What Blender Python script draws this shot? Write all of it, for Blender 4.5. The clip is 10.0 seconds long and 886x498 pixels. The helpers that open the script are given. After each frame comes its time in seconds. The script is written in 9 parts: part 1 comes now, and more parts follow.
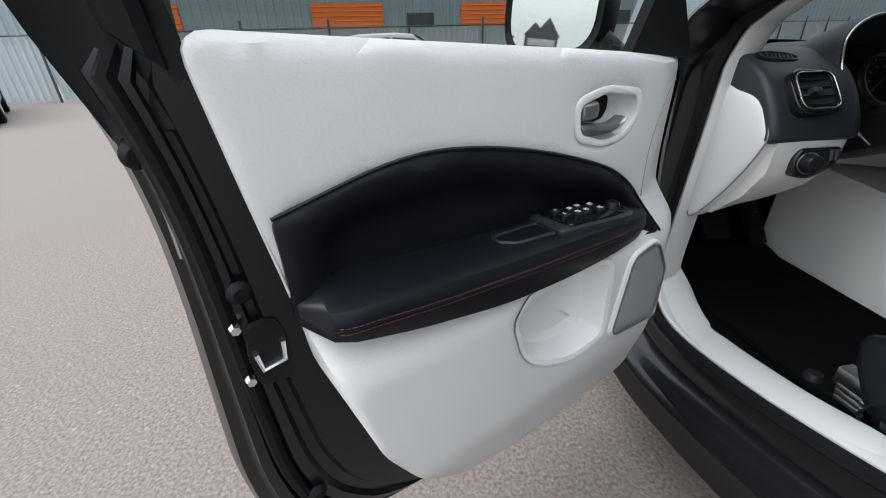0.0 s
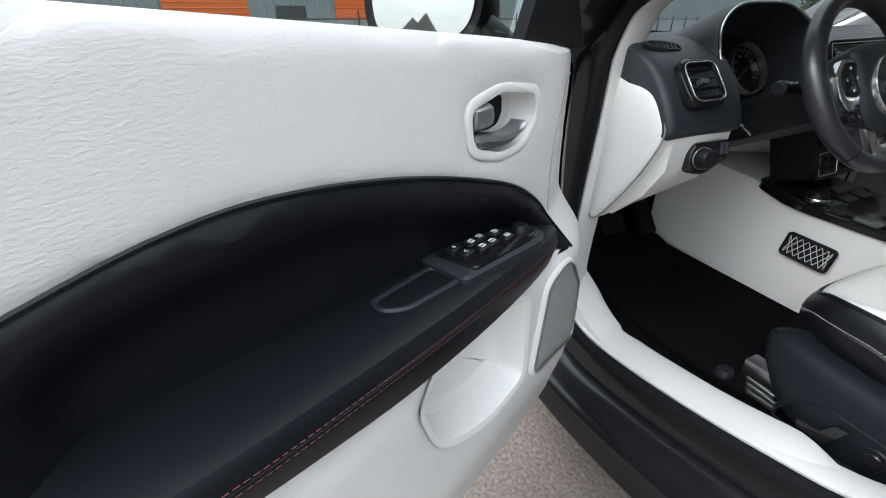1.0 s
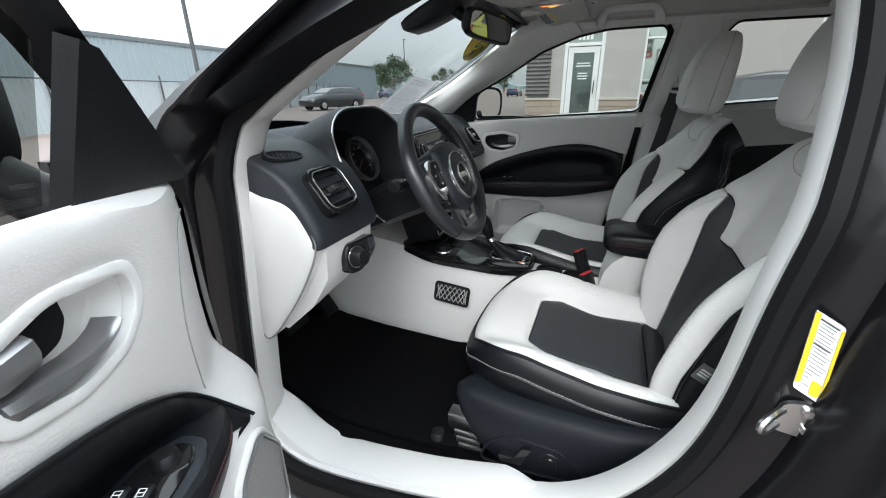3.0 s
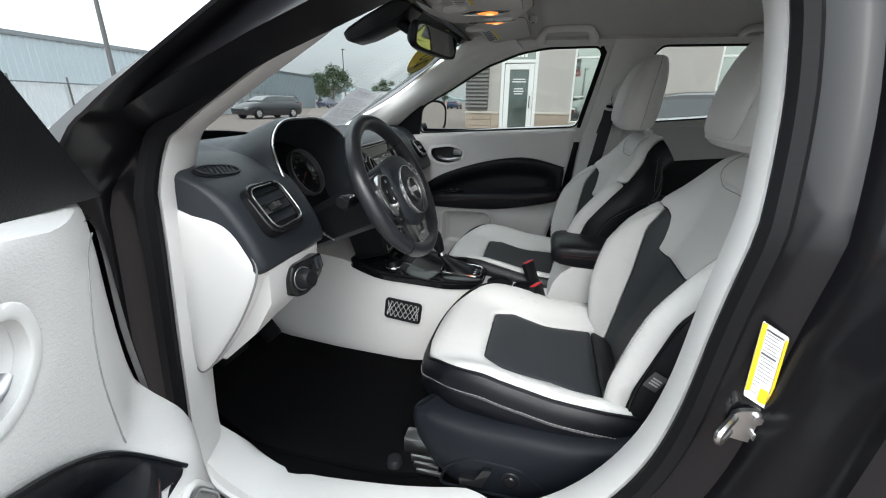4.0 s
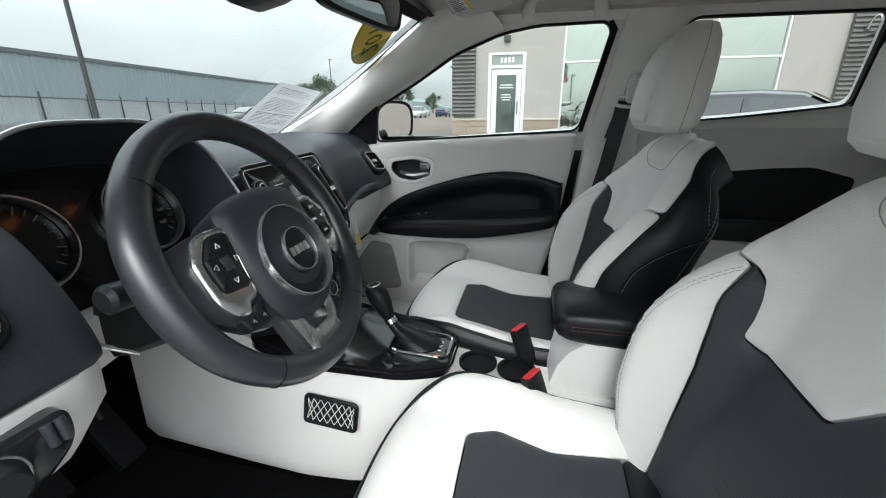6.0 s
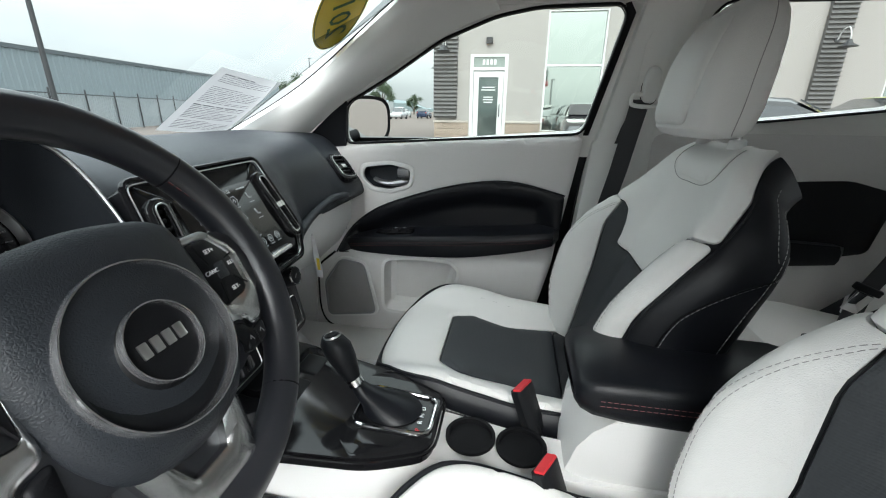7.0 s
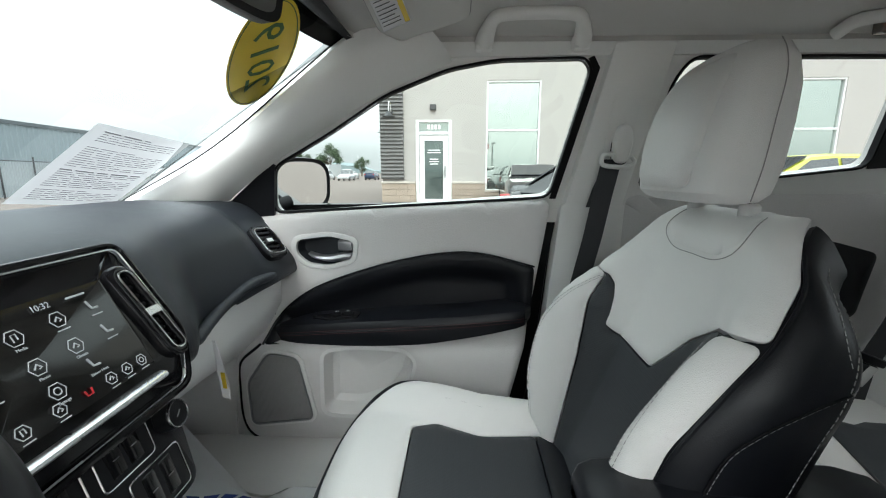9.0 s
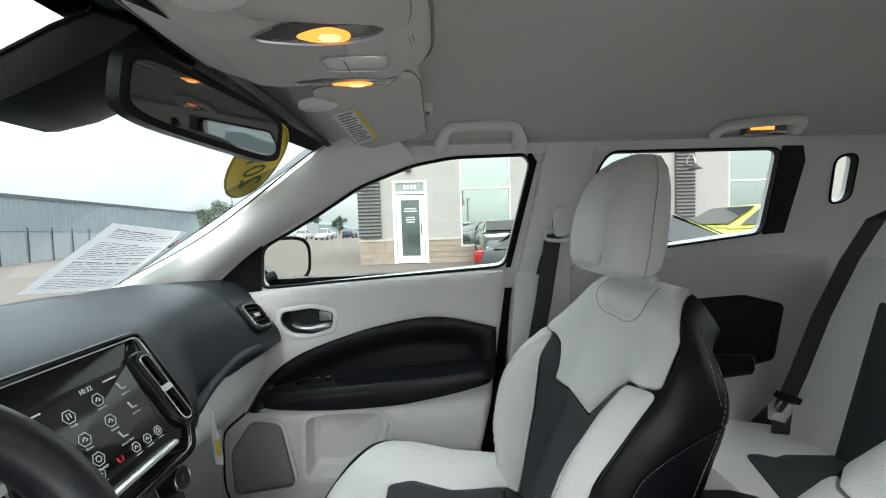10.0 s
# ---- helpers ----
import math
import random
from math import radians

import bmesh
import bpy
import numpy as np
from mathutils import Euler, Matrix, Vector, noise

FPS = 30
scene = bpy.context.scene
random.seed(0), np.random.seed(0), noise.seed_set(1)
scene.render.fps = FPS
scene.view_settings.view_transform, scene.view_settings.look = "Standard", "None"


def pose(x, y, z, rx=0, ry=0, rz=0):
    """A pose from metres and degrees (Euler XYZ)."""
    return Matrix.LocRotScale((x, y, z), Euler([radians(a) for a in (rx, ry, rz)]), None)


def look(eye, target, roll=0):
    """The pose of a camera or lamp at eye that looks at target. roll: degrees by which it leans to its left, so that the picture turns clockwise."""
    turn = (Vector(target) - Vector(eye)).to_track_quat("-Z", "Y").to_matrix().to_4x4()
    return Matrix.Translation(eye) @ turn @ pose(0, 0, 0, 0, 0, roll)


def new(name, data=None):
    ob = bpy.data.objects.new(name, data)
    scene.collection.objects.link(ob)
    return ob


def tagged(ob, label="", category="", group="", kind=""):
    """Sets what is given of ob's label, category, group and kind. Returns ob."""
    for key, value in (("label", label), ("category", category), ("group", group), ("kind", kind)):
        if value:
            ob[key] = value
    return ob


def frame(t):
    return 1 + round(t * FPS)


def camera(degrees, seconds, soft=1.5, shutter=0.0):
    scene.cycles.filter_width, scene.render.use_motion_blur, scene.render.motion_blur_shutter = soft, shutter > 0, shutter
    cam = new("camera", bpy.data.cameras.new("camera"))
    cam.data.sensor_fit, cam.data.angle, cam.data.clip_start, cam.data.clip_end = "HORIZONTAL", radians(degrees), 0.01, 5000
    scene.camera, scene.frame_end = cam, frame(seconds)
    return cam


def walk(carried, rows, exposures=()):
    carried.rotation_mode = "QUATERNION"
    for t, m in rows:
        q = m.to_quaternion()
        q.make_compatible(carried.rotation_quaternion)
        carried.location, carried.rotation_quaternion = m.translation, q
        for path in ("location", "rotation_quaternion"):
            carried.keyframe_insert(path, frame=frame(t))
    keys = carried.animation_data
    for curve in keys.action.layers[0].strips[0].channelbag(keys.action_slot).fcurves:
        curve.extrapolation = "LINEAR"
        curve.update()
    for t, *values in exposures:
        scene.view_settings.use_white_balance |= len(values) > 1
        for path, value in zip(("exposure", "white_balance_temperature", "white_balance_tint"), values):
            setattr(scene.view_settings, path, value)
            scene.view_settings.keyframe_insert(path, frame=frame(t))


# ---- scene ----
cam = camera(94.6, 10.0, soft=1.1)
PATH = [
    (0, (0.494, -1.527, 1.122), (-1.283, -1.303, 0.232), -2.0),
    (0.5, (0.384, -1.474, 1.113), (-1.349, -1.065, 0.203), -2.0),
    (1, (0.299, -1.442, 1.109), (-1.346, -0.775, 0.188), -2.0),
    (1.5, (0.208, -1.455, 1.118), (-1.276, -0.466, 0.214), -1.2),
    (2, (0.17, -1.386, 1.137), (-1.084, -0.087, 0.278), -0.8),
    (2.5, (0.174, -1.311, 1.159), (-0.781, 0.257, 0.367), -0.6),
    (3, (0.199, -1.299, 1.196), (-0.492, 0.431, 0.469), -0.9),
    (3.2, (0.194, -1.305, 1.203), (-0.405, 0.468, 0.498), -0.8),
    (4.3, (0.168, -1.225, 1.194), (-0.262, 0.608, 0.519), 0.8),
    (4.5, (0.176, -1.17, 1.187), (-0.275, 0.66, 0.521), 0.8),
    (5, (0.187, -1.031, 1.182), (-0.269, 0.799, 0.516), 1.0),
    (5.2, (0.194, -0.984, 1.172), (-0.256, 0.852, 0.518), 0.2),
    (6.3, (0.141, -0.727, 1.168), (-0.243, 1.126, 0.519), 0.1),
    (6.5, (0.13, -0.682, 1.17), (-0.231, 1.174, 0.517), 0.6),
    (7, (0.108, -0.568, 1.155), (-0.205, 1.301, 0.517), 0.7),
    (7.5, (0.099, -0.481, 1.151), (-0.171, 1.403, 0.538), 0.8),
    (8, (0.082, -0.41, 1.145), (-0.135, 1.498, 0.584), 0.8),
    (8.5, (0.073, -0.367, 1.137), (-0.088, 1.569, 0.662), 0.6),
    (9, (0.073, -0.359, 1.159), (-0.014, 1.605, 0.793), 0.0),
    (9.5, (0.09, -0.423, 1.199), (0.064, 1.562, 0.956), -0.9),
    (10, (0.106, -0.496, 1.217), (0.124, 1.502, 1.114), -1.8),
]
walk(cam, [(t, look(eye, target, roll)) for t, eye, target, roll in PATH], exposures=[(0.0, 1.4, 6200, 9), (1.0, 1.75, 6250, 9), (1.5, 1.8, 6300, 8), (2.0, 1.88, 6300, 8), (3.0, 2.05, 6250, 9), (4.5, 2.2, 6400, 9), (5.2, 2.36, 6400, 8), (6.5, 2.6, 6350, 7), (8.0, 2.8, 6350, 6), (10.0, 2.85, 6350, 6)])

# ---- daylight: thin overcast ----
SUN_EL, SUN_AZ = 40.0, -82.0
world = bpy.data.worlds.new("sky")
scene.world = world
world.use_nodes = True
wn, wl = world.node_tree.nodes, world.node_tree.links
wn.clear()
w_out, w_bg = wn.new("ShaderNodeOutputWorld"), wn.new("ShaderNodeBackground")
w_sky = wn.new("ShaderNodeTexSky")
w_sky.sky_type, w_sky.sun_disc = "NISHITA", False
w_sky.sun_elevation, w_sky.sun_rotation = radians(SUN_EL), radians(90 - SUN_AZ)
w_sky.dust_density, w_sky.air_density = 4.0, 1.0
w_hsv = wn.new("ShaderNodeHueSaturation")
w_hsv.inputs["Saturation"].default_value = 0.18
w_tc, w_no, w_ramp, w_mix = wn.new("ShaderNodeTexCoord"), wn.new("ShaderNodeTexNoise"), wn.new("ShaderNodeValToRGB"), wn.new("ShaderNodeMixRGB")
w_map = wn.new("ShaderNodeMapping")
w_map.inputs["Scale"].default_value = (1.2, 1.2, 4.0)
w_no.inputs["Scale"].default_value, w_no.inputs["Detail"].default_value, w_no.inputs["Roughness"].default_value = 1.6, 6.0, 0.55
w_ramp.color_ramp.elements[0].position, w_ramp.color_ramp.elements[0].color = 0.3, (4.35, 4.75, 4.95, 1)
w_ramp.color_ramp.elements[1].position, w_ramp.color_ramp.elements[1].color = 0.75, (6.7, 7.15, 7.25, 1)
w_mix.inputs["Fac"].default_value = 0.72
wl.new(w_tc.outputs["Generated"], w_map.inputs["Vector"])
wl.new(w_map.outputs["Vector"], w_no.inputs["Vector"])
wl.new(w_no.outputs["Fac"], w_ramp.inputs["Fac"])
wl.new(w_sky.outputs["Color"], w_hsv.inputs["Color"])
wl.new(w_hsv.outputs["Color"], w_mix.inputs["Color1"])
wl.new(w_ramp.outputs["Color"], w_mix.inputs["Color2"])
# an overcast sky is brighter overhead than at the horizon
w_sep, w_cie, w_str = wn.new("ShaderNodeSeparateXYZ"), wn.new("ShaderNodeMapRange"), wn.new("ShaderNodeMath")
wl.new(w_tc.outputs["Generated"], w_sep.inputs["Vector"])
wl.new(w_sep.outputs["Z"], w_cie.inputs["Value"])
w_cie.inputs["From Min"].default_value, w_cie.inputs["From Max"].default_value = 0.0, 1.0
w_cie.inputs["To Min"].default_value, w_cie.inputs["To Max"].default_value = 0.0, 1.0
w_pow, w_add = wn.new("ShaderNodeMath"), wn.new("ShaderNodeMath")
w_pow.operation, w_pow.inputs[1].default_value = "POWER", 1.6
w_add.operation, w_add.inputs[1].default_value, w_add.inputs[2].default_value = "MULTIPLY_ADD", 1.95, 0.54
wl.new(w_cie.outputs["Result"], w_pow.inputs[0])
wl.new(w_pow.outputs[0], w_add.inputs[0])
w_str.operation, w_str.inputs[1].default_value = "MULTIPLY", 0.12
wl.new(w_add.outputs[0], w_str.inputs[0])
wl.new(w_mix.outputs["Color"], w_bg.inputs["Color"])
wl.new(w_str.outputs[0], w_bg.inputs["Strength"])
wl.new(w_bg.outputs["Background"], w_out.inputs["Surface"])
sun = new("sun", bpy.data.lights.new("sun", "SUN"))
sun.data.energy, sun.data.angle, sun.data.color = 0.3, radians(32), (1.0, 0.98, 0.95)
sun.matrix_world = look((0, 0, 0), (-math.cos(radians(SUN_EL)) * math.cos(radians(SUN_AZ)), -math.cos(radians(SUN_EL)) * math.sin(radians(SUN_AZ)), -math.sin(radians(SUN_EL))))

# ---- materials ----


def mat(name, color, rough=0.5, metal=0.0, grain=0.0, grain_scale=200.0, blotch=0.06, blotch_scale=3.0, bump=0.0, bump_kind="noise", spec=0.5, coat=0.0, rough_var=0.08, random_tint=0.0):
    """A surface with grain and blotches at two sizes, relief, and a little change of gloss."""
    m = bpy.data.materials.new(name)
    m.use_nodes = True
    n, l = m.node_tree.nodes, m.node_tree.links
    b = n["Principled BSDF"]
    b.inputs["Metallic"].default_value = metal
    b.inputs["Specular IOR Level"].default_value = spec
    b.inputs["Coat Weight"].default_value = coat
    b.inputs["Coat Roughness"].default_value = 0.08
    tc = n.new("ShaderNodeTexCoord")
    big, small = n.new("ShaderNodeTexNoise"), n.new("ShaderNodeTexNoise")
    big.inputs["Scale"].default_value, big.inputs["Detail"].default_value = blotch_scale, 5.0
    small.inputs["Scale"].default_value, small.inputs["Detail"].default_value = grain_scale, 3.0
    l.new(tc.outputs["Object"], big.inputs["Vector"])
    l.new(tc.outputs["Object"], small.inputs["Vector"])
    add = n.new("ShaderNodeMath")
    add.operation = "MULTIPLY_ADD"
    add.inputs[1].default_value, add.inputs[2].default_value = blotch * 2, 1.0 - blotch - grain
    l.new(big.outputs["Fac"], add.inputs[0])
    add2 = n.new("ShaderNodeMath")
    add2.operation = "MULTIPLY_ADD"
    add2.inputs[1].default_value = grain * 2
    l.new(small.outputs["Fac"], add2.inputs[0])
    l.new(add.outputs[0], add2.inputs[2])
    value = add2.outputs[0]
    if random_tint:
        info, add3 = n.new("ShaderNodeObjectInfo"), n.new("ShaderNodeMath")
        add3.operation = "MULTIPLY_ADD"
        add3.inputs[1].default_value = random_tint
        l.new(info.outputs["Random"], add3.inputs[0])
        l.new(value, add3.inputs[2])
        value = add3.outputs[0]
    mul = n.new("ShaderNodeVectorMath")
    mul.operation = "SCALE"
    mul.inputs[0].default_value = color
    l.new(value, mul.inputs["Scale"])
    l.new(mul.outputs[0], b.inputs["Base Color"])
    r = n.new("ShaderNodeMath")
    r.operation = "MULTIPLY_ADD"
    r.inputs[1].default_value, r.inputs[2].default_value = rough_var * 2, rough - rough_var
    l.new(big.outputs["Fac"], r.inputs[0])
    l.new(r.outputs[0], b.inputs["Roughness"])
    if bump:
        bp = n.new("ShaderNodeBump")
        bp.inputs["Strength"].default_value, bp.inputs["Distance"].default_value = min(1.0, bump), 0.002
        if bump_kind == "leather":
            v = n.new("ShaderNodeTexVoronoi")
            v.feature, v.inputs["Scale"].default_value = "DISTANCE_TO_EDGE", grain_scale
            warp, wadd = n.new("ShaderNodeTexNoise"), n.new("ShaderNodeMixRGB")
            warp.inputs["Scale"].default_value = grain_scale * 0.5
            wadd.blend_type, wadd.inputs["Fac"].default_value = "ADD", 0.0035
            l.new(tc.outputs["Object"], warp.inputs["Vector"])
            l.new(tc.outputs["Object"], wadd.inputs["Color1"])
            l.new(warp.outputs["Color"], wadd.inputs["Color2"])
            l.new(wadd.outputs["Color"], v.inputs["Vector"])
            l.new(v.outputs["Distance"], bp.inputs["Height"])
        elif bump_kind == "wrinkle":
            mp, wr = n.new("ShaderNodeMapping"), n.new("ShaderNodeTexNoise")
            mp.inputs["Scale"].default_value = (0.5, 0.5, 1.0)
            wr.inputs["Scale"].default_value, wr.inputs["Detail"].default_value, wr.inputs["Distortion"].default_value = grain_scale, 2.5, 0.5
            l.new(tc.outputs["Object"], mp.inputs["Vector"])
            l.new(mp.outputs["Vector"], wr.inputs["Vector"])
            l.new(wr.outputs["Fac"], bp.inputs["Height"])
        elif bump_kind == "dots":
            v = n.new("ShaderNodeTexVoronoi")
            v.inputs["Scale"].default_value, v.inputs["Randomness"].default_value = grain_scale, 0.0
            l.new(tc.outputs["Object"], v.inputs["Vector"])
            l.new(v.outputs["Distance"], bp.inputs["Height"])
        else:
            l.new(small.outputs["Fac"], bp.inputs["Height"])
        l.new(bp.outputs["Normal"], b.inputs["Normal"])
    return m


def glass(name, tint, gloss=1.0):
    m = bpy.data.materials.new(name)
    m.use_nodes = True
    n, l = m.node_tree.nodes, m.node_tree.links
    n.clear()
    out, mix, tr, gl, fr, po, mu = (n.new("ShaderNode" + k) for k in ("OutputMaterial", "MixShader", "BsdfTransparent", "BsdfGlossy", "LayerWeight", "Math", "Math"))
    tr.inputs["Color"].default_value = (*tint, 1)
    gl.inputs["Roughness"].default_value = 0.01
    fr.inputs["Blend"].default_value = 0.5
    po.operation, po.inputs[1].default_value = "POWER", 4.0
    mu.operation, mu.inputs[1].default_value, mu.inputs[2].default_value = "MULTIPLY_ADD", 0.6 * gloss, 0.025
    l.new(fr.outputs["Facing"], po.inputs[0])
    l.new(po.outputs[0], mu.inputs[0])
    l.new(mu.outputs[0], mix.inputs["Fac"])
    l.new(tr.outputs[0], mix.inputs[1])
    l.new(gl.outputs[0], mix.inputs[2])
    l.new(mix.outputs[0], out.inputs["Surface"])
    return m


def glow(name, color, strength):
    m = bpy.data.materials.new(name)
    m.use_nodes = True
    b = m.node_tree.nodes["Principled BSDF"]
    b.inputs["Base Color"].default_value = (*color, 1)
    b.inputs["Emission Color"].default_value = (*color, 1)
    b.inputs["Emission Strength"].default_value = strength
    b.inputs["Roughness"].default_value = 0.3
    return m


WHITE_LEATHER = mat("pale grey leather", (0.67, 0.66, 0.645), 0.45, grain=0.02, grain_scale=420, blotch=0.05, blotch_scale=7, bump=0.25, bump_kind="leather")
DOOR_VINYL = mat("pale grey grained vinyl", (0.585, 0.57, 0.562), 0.5, grain=0.04, grain_scale=430, blotch=0.05, blotch_scale=5, bump=0.36, bump_kind="wrinkle")
WHITE_PLASTIC = mat("pale grey plastic", (0.66, 0.65, 0.64), 0.48, grain=0.02, grain_scale=500, blotch=0.04, blotch_scale=4, bump=0.12)
BLACK_LEATHER = mat("black leather", (0.005, 0.0057, 0.008), 0.40, spec=0.28, grain=0.1, grain_scale=380, blotch=0.12, blotch_scale=6, bump=0.10, bump_kind="leather")
CHARCOAL = mat("charcoal perforated leather", (0.028, 0.031, 0.035), 0.5, spec=0.35, grain=0.08, grain_scale=300, blotch=0.1, blotch_scale=5, bump=0.22, bump_kind="dots")
RIM_LEATHER = mat("smooth black wheel leather", (0.016, 0.017, 0.021), 0.32, spec=0.65, grain=0.06, grain_scale=900, blotch=0.1, blotch_scale=9, bump=0.06)
VALANCE = mat("black moulded seat plastic", (0.008, 0.0095, 0.0125), 0.4, spec=0.11, grain=0.1, grain_scale=450, blotch=0.1, blotch_scale=5, bump=0.22, bump_kind="leather")
SOFT_BLACK = mat("soft black plastic", (0.017, 0.020, 0.025), 0.45, spec=0.36, grain=0.1, grain_scale=450, blotch=0.1, blotch_scale=5, bump=0.3, bump_kind="leather")
HARD_BLACK = mat("black moulded plastic", (0.008, 0.0085, 0.010), 0.4, spec=0.2, grain=0.1, grain_scale=400, blotch=0.1, bump=0.15)
GLOSS_BLACK = mat("gloss black trim", (0.008, 0.008, 0.009), 0.08, spec=0.25, coat=0.15, blotch=0.2, rough_var=0.03)
PIANO = GLOSS_BLACK
SATIN_SILVER = mat("satin silver trim", (0.62, 0.62, 0.62), 0.28, metal=1.0, grain=0.02, blotch=0.03)
RING_SILVER = mat("bright silver ring", (0.55, 0.55, 0.56), 0.24, metal=0.9, blotch=0.03)
LEVER = mat("silver painted lever", (0.30, 0.30, 0.31), 0.3, metal=0.8, grain=0.02, blotch=0.04)
CHROME = mat("chrome", (0.82, 0.82, 0.82), 0.08, metal=1.0, blotch=0.03, rough_var=0.03)
HEADLINER = mat("grey woven headliner", (0.55, 0.54, 0.52), 0.9, grain=0.06, grain_scale=700, blotch=0.03, bump=0.25)
PILLAR_TRIM = mat("grey pillar trim", (0.72, 0.715, 0.695), 0.65, grain=0.03, grain_scale=600, blotch=0.04, bump=0.15)
CARPET = mat("black carpet", (0.004, 0.004, 0.0045), 0.95, spec=0.04, grain=0.35, grain_scale=900, blotch=0.2, bump=1.0)
RUBBER = mat("black rubber", (0.006, 0.006, 0.007), 0.6, spec=0.12, grain=0.1, blotch=0.15, bump=0.1)
PAINT = mat("dark granite metallic paint", (0.0062, 0.0060, 0.0074), 0.30, metal=0.15, grain=0.12, grain_scale=1200, blotch=0.08, spec=0.25, coat=0.3, rough_var=0.05)
STITCH = mat("grey thread", (0.30, 0.295, 0.29), 0.8)
SEAM = mat("dark seam", (0.22, 0.22, 0.22), 0.8)
RED_STITCH = mat("dull red thread", (0.13, 0.042, 0.042), 0.8)
RED = mat("red plastic button", (0.62, 0.03, 0.04), 0.35)
BELT = mat("dark woven belt", (0.035, 0.036, 0.04), 0.7, grain=0.15, grain_scale=900, bump=0.5)
STEEL = mat("bare steel", (0.5, 0.5, 0.5), 0.3, metal=1.0, blotch=0.1)
PAPER = mat("white paper", (0.74, 0.74, 0.75), 0.85, blotch=0.03)
# paper material for the sheet that stands in for a windscreen reflection
REFLECTED_PAPER = mat("reflected white paper", (0.52, 0.52, 0.53), 0.85, blotch=0.03)
REFLECTED_PAPER.node_tree.nodes["Principled BSDF"].inputs["Transmission Weight"].default_value = 0.0
tp_n, tp_l = REFLECTED_PAPER.node_tree.nodes, REFLECTED_PAPER.node_tree.links
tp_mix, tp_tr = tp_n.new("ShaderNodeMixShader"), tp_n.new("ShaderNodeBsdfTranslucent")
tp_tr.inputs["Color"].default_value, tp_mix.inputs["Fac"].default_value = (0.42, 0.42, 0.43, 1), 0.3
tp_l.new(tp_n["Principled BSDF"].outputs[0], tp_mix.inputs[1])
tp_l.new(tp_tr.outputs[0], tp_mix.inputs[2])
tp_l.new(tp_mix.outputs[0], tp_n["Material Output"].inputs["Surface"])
DIAL_PRINT = mat("dim dial print", (0.16, 0.16, 0.165), 0.7)
INK = mat("grey print", (0.1, 0.1, 0.11), 0.8)
GREY_INK = mat("faded print", (0.27, 0.26, 0.28), 0.8)
YELLOW = mat("yellow vinyl", (0.72, 0.52, 0.02), 0.5, blotch=0.04)
GREEN_INK = mat("dark green print", (0.05, 0.12, 0.03), 0.6)
BLUE_INK = mat("blue print", (0.03, 0.06, 0.3), 0.7)
ORANGE = mat("orange painted steel", (0.75, 0.16, 0.02), 0.55, blotch=0.08)
WIND_GLASS = glass("windscreen glass", (0.41, 0.43, 0.426), 0.4)
SIDE_GLASS = glass("side glass", (0.39, 0.41, 0.393), 0.5)
PRIVACY = glass("tinted glass", (0.39, 0.40, 0.39), 0.6)
MIRROR = mat("mirror", (0.9, 0.9, 0.9), 0.02, metal=1.0, blotch=0.0, rough_var=0.01)
SCREEN = mat("dark screen", (0.010, 0.0095, 0.009), 0.14, coat=0.2, rough_var=0.02)
ICON = glow("screen icon", (0.3, 0.32, 0.33), 0.07)
LAMP_GLOW = glow("warm map lamp", (1.0, 0.27, 0.045), 0.30)
BULB_HOT = glow("hot bulb", (1.0, 0.55, 0.2), 0.34)
LAMP_LENS = mat("smoky lamp lens", (0.18, 0.17, 0.16), 0.12, metal=0.5, coat=0.4)

# ---- building helpers ----


def link(name, bm, material, parent=None, label="", smooth=True):
    me = bpy.data.meshes.new(name)
    bmesh.ops.recalc_face_normals(bm, faces=bm.faces[:])
    bm.to_mesh(me)
    bm.free()
    if smooth:
        for p in me.polygons:
            p.use_smooth = True
        me.set_sharp_from_angle(angle=radians(38))
    me.materials.append(material)
    ob = new(name, me)
    ob.parent = parent
    return tagged(ob, label)


def part(name, bm, material, parent, label="", smooth=True):
    return link(name, bm, material, parent, label, smooth)


def thing(name, label, category, group="", kind="", at=(0, 0, 0)):
    ob = new(name)
    ob.empty_display_size = 0.05
    ob.location = at
    bpy.context.view_layer.update()
    return tagged(ob, label, category, group, kind)


def spline(pts, n=8, closed=False):
    """Catmull-Rom through the points, n steps a span."""
    p = [Vector(q) for q in pts]
    out, m = [], len(p)
    for i in range(m if closed else m - 1):
        a = p[(i - 1) % m] if closed or i else p[0] * 2 - p[1]
        b, c = p[i], p[(i + 1) % m]
        d = p[(i + 2) % m] if closed or i + 2 < m else p[-1] * 2 - p[-2]
        for k in range(n):
            t = k / n
            out.append(0.5 * ((2 * b) + (c - a) * t + (2 * a - 5 * b + 4 * c - d) * t * t + (3 * b - a - 3 * c + d) * t ** 3))
    if not closed:
        out.append(p[-1].copy())
    return out


def rounded(pts, r=0.02, n=4):
    """A closed polygon (2D) with its corners rounded."""
    out, m = [], len(pts)
    for i in range(m):
        a, b, c = Vector(pts[i - 1]), Vector(pts[i]), Vector(pts[(i + 1) % m])
        la, lc = (a - b).length, (c - b).length
        k = min(r, la * 0.45, lc * 0.45)
        p, q = b + (a - b) / la * k, b + (c - b) / lc * k
        for j in range(n + 1):
            t = j / n
            out.append((1 - t) ** 2 * p + 2 * t * (1 - t) * b + t * t * q)
    return out


